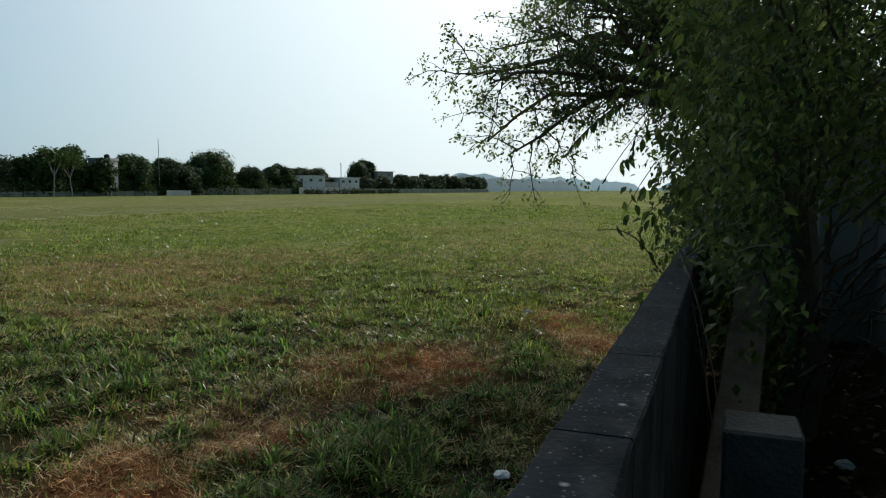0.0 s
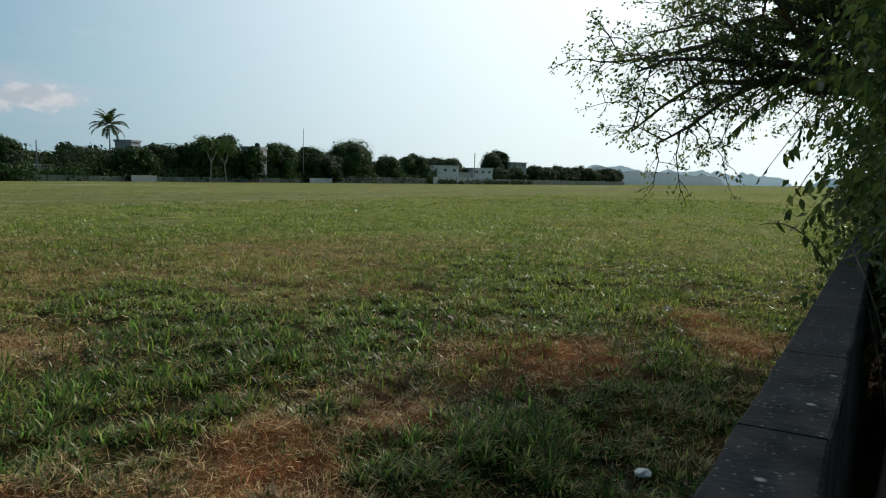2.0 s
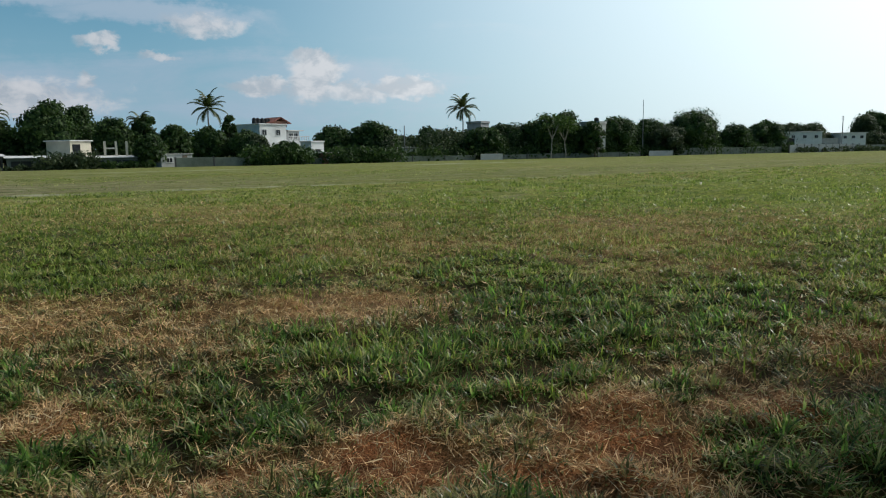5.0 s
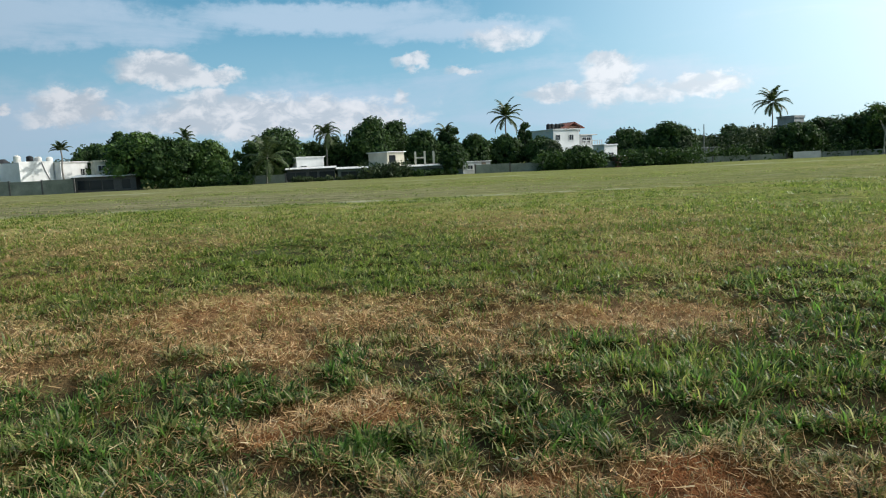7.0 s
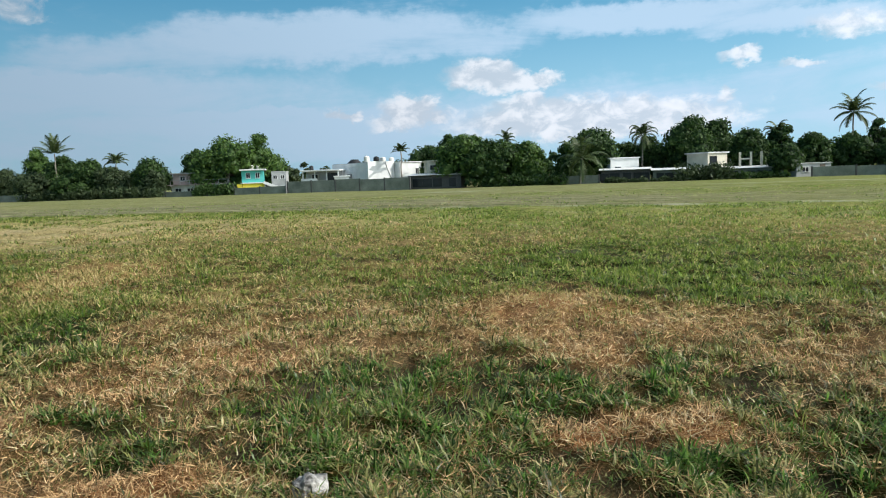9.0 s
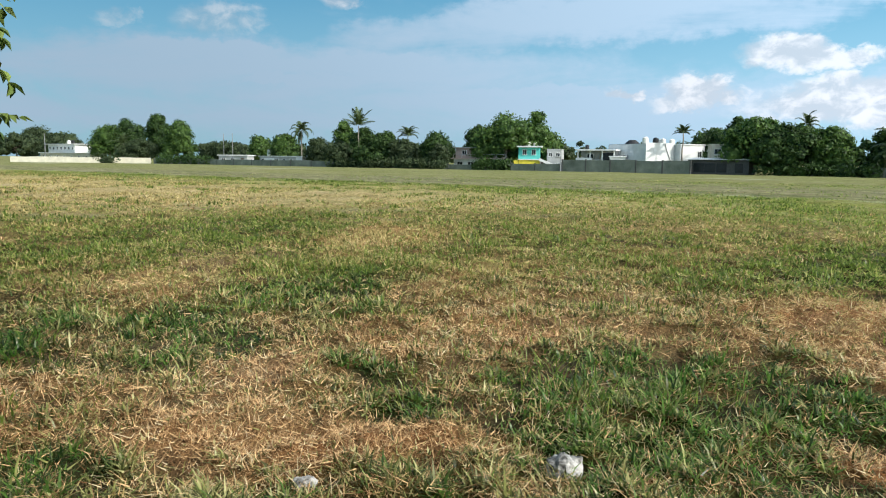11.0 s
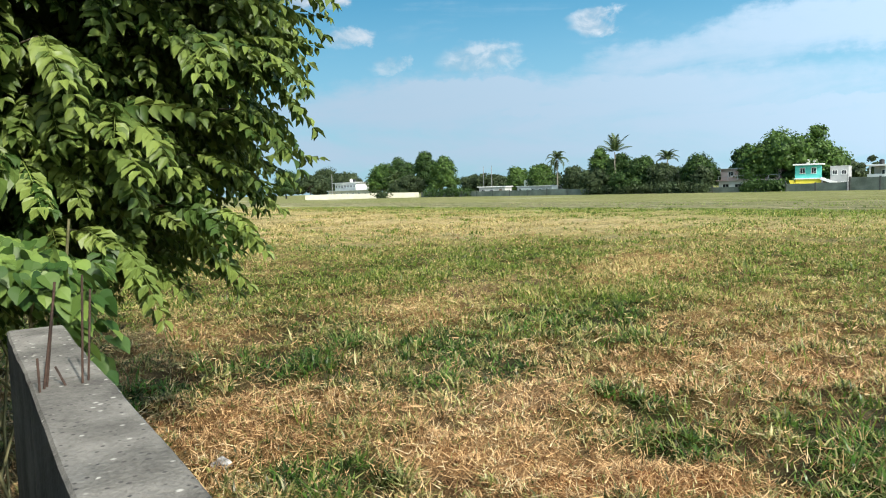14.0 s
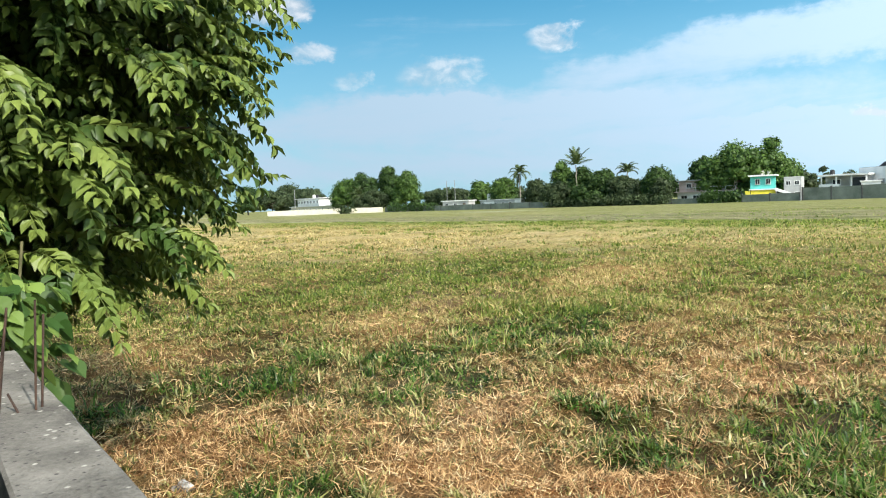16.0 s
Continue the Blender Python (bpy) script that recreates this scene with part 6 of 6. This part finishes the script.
hs = house(131, 132.6, 4.2, 5, 8.2, GREY_RENDER, "narrow grey two-storey house among trees", 2, 2, parapet=0.4)
tank(hs, 0.9, 2.0, 8.5, 0.65, 1.1, BLACK_TANK)
far_tree(126.5, 130.5, 8.2, 5.5, LEAF_FAR, T1)
house(104, 145, 3.6, 4, 8.6, GREY_RENDER, "grey rooftop room rising above the trees", 3, 1, parapet=0.3)
house(97.5, 139, 5.0, 5, 4.6, GREY_RENDER, "grey house under the palm", 1, 2)
house(77, 139, 12, 6, 2.9, GREY_RENDER, "long low grey outbuilding", 1, 4, over=0.3)


def shed(s, d, w, h, mat, label, openings):
    """Low shed with a thin bright sheet roof and dark slabs for its shaded bays."""
    sh = house(s, d, w, 4, h, mat, label, 1, 0, 0.06, mat, 0.02, turn=0.0)
    box_part("sheet_roof", (0, 1.9, h + 0.23), (w + 0.7, 5.0, 0.06), SHEET, sh, "sloping pale sheet roof", rx=4.0)
    for k in range(openings):
        x = (k + 0.5 + 0.25 * math.sin(k * 5 + s)) / openings * w - w / 2
        # Solid dark slab in place of the bay's shaded inside.
        box_part("opening", (x, -0.03, h * 0.45), (1.1 + 0.8 * abs(math.sin(k * 3.7 + s)), 0.1, h * 0.62), DARK_GLASS_AND_BAY, sh, "dark open bay")
    return sh


def hill_house():
    """The tall white house with tanks and a gabled roof room."""
    hs = thing("house", spot(52, 140, None, 20), "tall white house with roof tanks and a red gabled roof room", "house", "houses beyond the field")
    box_part("wall", (0, 4, 2.1), (12.5, 8, 4.5), WHITE_PAINT, hs)
    box_part("upper_wall", (-2.8, 4.5, 6.0), (6.6, 7, 3.4), WHITE_PAINT, hs)
    box_part("roof", (3.2, 4.4, 4.48), (6.4, 8.4, 0.25), WHITE_PAINT, hs, bevel=0.03)
    box_part("roof", (-2.8, 4.5, 7.82), (7.0, 7.4, 0.22), WHITE_PAINT, hs, bevel=0.03)
    box_part("terrace_room", (3.5, 5.0, 5.6), (3.4, 5, 2.0), GREY_RENDER, hs)
    box_part("roof", (4.2, 5.0, 6.72), (4.4, 5.6, 0.2), WHITE_PAINT, hs, bevel=0.03)
    bm = bmesh.new()
    for sgn in (-1, 1):
        box(bm, -0.2 + sgn * 1.25, 3.8, 8.65, 2.9, 4.6, 0.16, ry=sgn * 24)
    part("gable_roof", bm, RED_TILE, hs, "red tiled gable roof")
    box_part("gable_wall", (-0.2, 3.8, 7.95), (3.4, 3.8, 1.2), BRICK_RED, hs, "dark red brick room")
    for x in (-5.4, -4.5, -3.4, -2.6, -1.9):
        tank(hs, x, 3.4, 7.95, 0.45, 0.95, BLACK_TANK)
    for x, z in ((-5, 6.2), (-1.6, 6.2), (3.0, 5.6), (4.2, 5.6), (-4.6, 2.6), (-1.0, 2.6), (2.8, 2.6)):
        y = 1.0 if z == 6.2 else 2.5 if z == 5.6 else 0.0
        window(hs, x, y, z, 1.2, 1.2)
    for k in range(9):
        box_part("baluster", (0.9 + 0.62 * k, 0.35, 5.0), (0.1, 0.1, 0.8), WHITE_PAINT, hs)
    box_part("rail", (3.4, 0.35, 5.46), (5.3, 0.16, 0.12), WHITE_PAINT, hs)


hill_house()
hs = house(56, 134.5, 3.4, 3, 4.2, WHITE_PAINT, "white arched garden pavilion below the tall house", 1, 1, door=False)
house(58.5, 132.5, 5.6, 3, 2.0, BRICK_RED, "low red brick shed with a sheet roof", 1, 2, 0.1, SHEET)
house(29, 133.2, 6.2, 3, 2.2, GREY_RENDER, "low grey shed at the field edge", 1, 2, 0.1, SHEET)


def corner_house():
    """White block house with tanks on its roof behind the stained wall: two blocks set cornerwise to the field."""
    hs = thing("house", spot(-51.3, 137, None, 58), "bright white block house with water tanks on its roof", "house", "houses beyond the field")
    box_part("wall", (3.4, 6.2, 2.5), (6.8, 12.4, 6.0), WHITE_PAINT, hs)
    box_part("parapet", (3.4, 0.1, 5.62), (6.9, 0.22, 0.25), WHITE_PAINT, hs)
    box_part("roof", (3.4, 6.3, 5.54), (6.6, 12.0, 0.08), GREY_RENDER, hs)
    box_part("wall", (9.9, 4.4, 2.45), (5.9, 12.0, 5.9), WHITE_PAINT, hs)
    box_part("roof", (9.9, 4.4, 5.46), (6.3, 12.4, 0.2), WHITE_PAINT, hs, bevel=0.03)
    box_part("gate_pier", (13.5, -1.9, 2.2), (0.5, 0.5, 5.2), WHITE_PAINT, hs)
    tubes("pipe", [([(4.4, -0.08, 5.6), (4.9, -0.08, 4.2), (5.9, -0.08, 2.2)], [0.07] * 3)], METAL, hs)
    window(hs, 11.6, -1.6, 3.6, 1.0, 1.3)
    box_part("air_conditioner", (-0.25, 6.0, 3.0), (0.5, 1.0, 0.7), METAL, hs)
    for x, y, r, h, m in ((1.0, 1.6, 0.62, 1.1, WHITE_TANK), (3.3, 1.4, 0.6, 1.0, BLACK_TANK), (5.4, 1.8, 0.55, 0.9, WHITE_TANK), (6.4, 3.6, 0.5, 0.9, WHITE_TANK), (8.6, 3.0, 0.6, 0.9, WHITE_TANK)):
        tank(hs, x, y, 5.58, r, h, m)
    bm = bmesh.new()
    bmesh.ops.create_cone(bm, cap_ends=True, segments=18, radius1=1.7, radius2=0.7, depth=0.9, matrix=Matrix.Translation((3.0, 8.4, 6.0)))
    part("roof_canopy", bm, BLACK_TANK, hs, "dark round shade on the roof")


corner_house()


def veranda_house():
    """Low house with a white slab roof carried on posts over a dark veranda."""
    hs = thing("house", spot(-61.8, 138, None, 8), "low white house with a slab roof over a dark veranda", "house", "houses beyond the field")
    box_part("wall", (0, 4.5, 2.0), (7.8, 5.0, 4.4), GREY_RENDER, hs)
    box_part("roof", (0, 2.9, 4.32), (8.4, 8.6, 0.3), WHITE_PAINT, hs, bevel=0.03)
    for x in (-3.7, -1.2, 1.3, 3.7):
        box_part("post", (x, -0.9, 2.1), (0.22, 0.22, 4.4), WHITE_PAINT, hs)
    box_part("balustrade", (-2.4, -1.0, 2.1), (3.4, 0.16, 1.3), WHITE_PAINT, hs)
    # The doorway's inner shade is a flat dark slab.
    box_part("door_bay", (1.8, 1.95, 2.4), (2.6, 0.12, 2.8), DARK_GLASS_AND_BAY, hs, "dark open doorway")
    window(hs, -2.0, 2.0, 3.1, 1.4, 1.0)
    tank(hs, -3.0, 3.0, 4.5, 0.45, 0.8, BLACK_TANK)


veranda_house()
house(-57, 137, 3.0, 4, 2.9, WHITE_PAINT, "small white lean-to behind the wall", 1, 1, door=False)
house(-37, 138, 4.4, 6, 5.2, CREAM_RENDER, "cream house behind the dark shed", 2, 2, over=0.2)
shed(-36.5, 132.5, 10.4, 2.5, BLOCK, "dark open-fronted block shed", 4)
hs = house(-1.6, 138, 5.4, 6, 4.3, WHITE_PAINT, "small white house with a flat roof and a tank tower", 1, 2)
box_part("tank_tower", (-1.4, 3.5, 5.0), (0.9, 0.9, 1.2), WHITE_PAINT, hs)
tank(hs, -1.4, 3.5, 5.6, 0.4, 0.8, WHITE_TANK)
shed(-1.5, 133.5, 8.5, 2.2, BLOCK, "long low grey shed with a sheet roof", 5)
shed(6.5, 133.0, 6.5, 1.9, BOUNDARY, "low mossy shed with a pale sheet roof", 3)
shed(17.5, 134, 15.0, 1.75, BOUNDARY, "long low dark shed with a sheet roof", 6)
shrubs(12, 24, 131.6, 1.1, 30, LEAF_FAR, "dark weeds against the low sheds")
shrubs(-6, 8, 131.2, 0.8, 20, LEAF_FAR_DULL, "dull weeds against the low sheds")
hs = house(14.3, 137, 4.6, 5, 4.6, CREAM_RENDER, "small cream house with a sloping roof", 1, 2, 0.2, SHEET, 0.3, turn=40.0)
box_part("open_bay", (-1.0, -0.05, 3.4), (1.6, 0.12, 1.4), DARK_GLASS_AND_BAY, hs, "dark open bay")
frame_ob = thing("concrete_frame", spot(19.6, 137), "unfinished bare concrete frame beside the cream house", "building")
for x in (-1.6, 0.2, 1.9):
    box_part("column", (x, 0, 2.2), (0.35, 0.35, 4.8), CREAM_RENDER, frame_ob)
box_part("beam", (-0.7, 0, 3.4), (2.2, 0.25, 0.25), CREAM_RENDER, frame_ob)


def painted_house():
    """Narrow two-storey house, turquoise above and yellow below."""
    hs = thing("house", spot(-75.6, 134.6, None, 24), "narrow turquoise and yellow two-storey house with roof tanks", "house", "houses beyond the field")
    box_part("ground_floor", (0.1, 3, 0.9), (4.4, 6, 2.4), GREY_RENDER, hs, "grey rendered ground floor")
    box_part("yellow_band", (0.1, -0.03, 1.75), (4.4, 0.12, 0.9), YELLOW_PAINT, hs, "yellow painted band")
    box_part("yellow_pier", (-2.7, -0.3, 0.9), (0.9, 0.5, 2.4), YELLOW_PAINT, hs, "yellow painted pier")
    box_part("upper_floor", (0, 3, 3.6), (4.4, 6, 2.4), TURQUOISE, hs, "turquoise painted upper floor")
    box_part("band", (0, 2.9, 2.3), (4.8, 6.4, 0.2), WHITE_PAINT, hs)
    box_part("roof", (0.1, 2.7, 4.96), (5.2, 7.2, 0.26), WHITE_PAINT, hs, bevel=0.03)
    for x in (-0.9, 1.0):
        window(hs, x, 0, 3.8, 0.9, 1.15)
    for x in (-1.2, 0.7):
        window(hs, x, 0, 0.8, 0.9, 0.7)
    for x, r in ((-0.2, 0.36), (1.0, 0.36)):
        tank(hs, x, 2.5, 5.09, r, 0.75, WHITE_TANK)
    bm = bmesh.new()
    box(bm, 3.6, -0.4, 1.75, 3.0, 1.2, 0.5, ry=22)
    part("stair", bm, WHITE_PAINT, hs, "white outside stair")


painted_house()
house(-71.2, 137.5, 3.0, 6, 4.3, GREY_RENDER, "plain grey house beside the turquoise one", 2, 2, over=0.05, door=False)


def mango_house():
    """Wide two-storey house in the shade of the mango tree, with a balcony slab."""
    hs = thing("house", spot(-88.5, 136, None, 4), "faded pink two-storey house under the mango tree", "house", "houses beyond the field")
    box_part("lower_wall", (0, 3.5, 1.0), (14.0, 7, 2.7), WHITE_PAINT, hs, "whitewashed ground floor")
    box_part("upper_wall", (-0.4, 3.8, 3.6), (13.0, 6.4, 2.3), PINK_RENDER, hs, "faded pink upper floor")
    box_part("balcony", (0, 2.9, 2.42), (14.4, 8.0, 0.16), PINK_RENDER, hs)
    box_part("roof", (-0.4, 3.6, 4.84), (13.8, 7.4, 0.2), GREY_RENDER, hs, bevel=0.03)
    for x in (-5.4, -2.6, 0.4, 3.4, 5.6):
        window(hs, x, 0, 1.1, 1.5, 1.2)
    for x in (-4.6, -0.6, 3.6):
        window(hs, x, 0.6, 3.7, 1.2, 1.1)
    for k in range(7):
        box_part("post", (-6.6 + 2.2 * k, -0.9, 2.9), (0.1, 0.1, 0.8), GREY_RENDER, hs)
    box_part("rail", (0, -0.9, 3.34), (13.4, 0.1, 0.08), GREY_RENDER, hs)


mango_house()
hs = house(-282, 140, 20, 9, 6.4, WHITE_PAINT, "white two-storey house far off behind the cream wall", 2, 7, over=0.9)
tank(hs, 3, 3, 6.6, 0.7, 1.2, BLACK_TANK)
tank(hs, 0, 3, 6.6, 0.7, 1.2, WHITE_TANK)
house(-268, 134, 36, 3, 3.0, CREAM_RENDER, "row of low cream outbuildings with white roofs", 1, 7, 0.25, WHITE_PAINT, 0.6)
hs = house(-153, 135, 17, 5, 2.45, GREY_RENDER, "long low grey house with white panels and dark windows", 1, 6, 0.16, WHITE_PAINT, 0.3)
box_part("white_panel", (-4.6, -0.06, 1.5), (4.2, 0.1, 1.2), WHITE_PAINT, hs, "white painted panel")
box_part("white_panel", (7.4, -0.06, 1.6), (2.4, 0.1, 1.5), WHITE_PAINT, hs, "white painted panel")
tank(hs, -6.5, 2, 2.6, 0.8, 1.6, WHITE_TANK)
house(-172, 134, 9, 4, 2.6, GREY_RENDER, "low grey outbuilding with a white roof", 1, 3, 0.25, WHITE_PAINT, 0.4)


def pole(s, d, h, r, label, arms=0):
    p = thing("utility_pole" if arms else "mast", spot(s, d), label, "pole")
    tubes("shaft", [([(0, 0, -0.2), (0, 0, h * 0.5), (0, 0, h)], [r, r * 0.9, r * 0.7])], METAL, p, "", 8)
    for k in range(arms):
        box_part("crossarm", (0, 0, h - 0.4 - 0.7 * k), (1.6, 0.1, 0.1), TIMBER, p)


pole(147, 134, 14.5, 0.09, "thin tall radio mast above the trees")
pole(240, 133, 11.6, 0.17, "grey utility pole beside the white houses", 2)
pole(-280, 133, 10.2, 0.18, "pale utility pole in front of the white house", 1)
pole(-176, 134, 8.9, 0.12, "slim grey pole above the rooftops")
pole(-172, 134, 9.0, 0.12, "slim grey pole above the rooftops")
pole(-65.7, 129.6, 2.9, 0.14, "short white post at the boundary wall")
pole(77, 137, 7.6, 0.14, "slim grey pole between the trees")
pole(39, 139, 6.6, 0.12, "slim grey pole between the trees")


# ---- the hazy distance along the field ----
def distance():
    # Air haze put into the far trees' colour as a steady glow.
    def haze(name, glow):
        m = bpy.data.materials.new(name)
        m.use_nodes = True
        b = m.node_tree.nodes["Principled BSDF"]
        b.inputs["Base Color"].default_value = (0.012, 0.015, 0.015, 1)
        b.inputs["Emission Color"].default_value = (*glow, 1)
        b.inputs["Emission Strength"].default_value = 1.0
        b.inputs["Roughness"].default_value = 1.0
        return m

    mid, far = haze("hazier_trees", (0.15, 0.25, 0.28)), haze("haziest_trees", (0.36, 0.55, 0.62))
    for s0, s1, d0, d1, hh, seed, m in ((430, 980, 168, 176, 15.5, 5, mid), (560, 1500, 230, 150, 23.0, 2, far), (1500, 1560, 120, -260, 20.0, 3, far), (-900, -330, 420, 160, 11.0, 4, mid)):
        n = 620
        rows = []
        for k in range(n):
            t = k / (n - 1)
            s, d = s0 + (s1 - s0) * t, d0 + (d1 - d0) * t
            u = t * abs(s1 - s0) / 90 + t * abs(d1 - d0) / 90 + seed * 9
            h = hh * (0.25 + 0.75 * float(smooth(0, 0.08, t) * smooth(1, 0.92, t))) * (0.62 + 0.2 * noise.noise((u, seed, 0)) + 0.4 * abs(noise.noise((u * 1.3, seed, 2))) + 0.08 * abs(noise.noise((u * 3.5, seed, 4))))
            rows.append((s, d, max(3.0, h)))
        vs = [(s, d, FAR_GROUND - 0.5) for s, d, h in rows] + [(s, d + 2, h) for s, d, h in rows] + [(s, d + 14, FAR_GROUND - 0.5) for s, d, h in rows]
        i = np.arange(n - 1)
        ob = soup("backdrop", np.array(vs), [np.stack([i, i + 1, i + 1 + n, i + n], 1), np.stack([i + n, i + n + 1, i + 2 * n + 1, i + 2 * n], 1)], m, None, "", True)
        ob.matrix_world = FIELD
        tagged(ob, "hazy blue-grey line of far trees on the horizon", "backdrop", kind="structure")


distance()
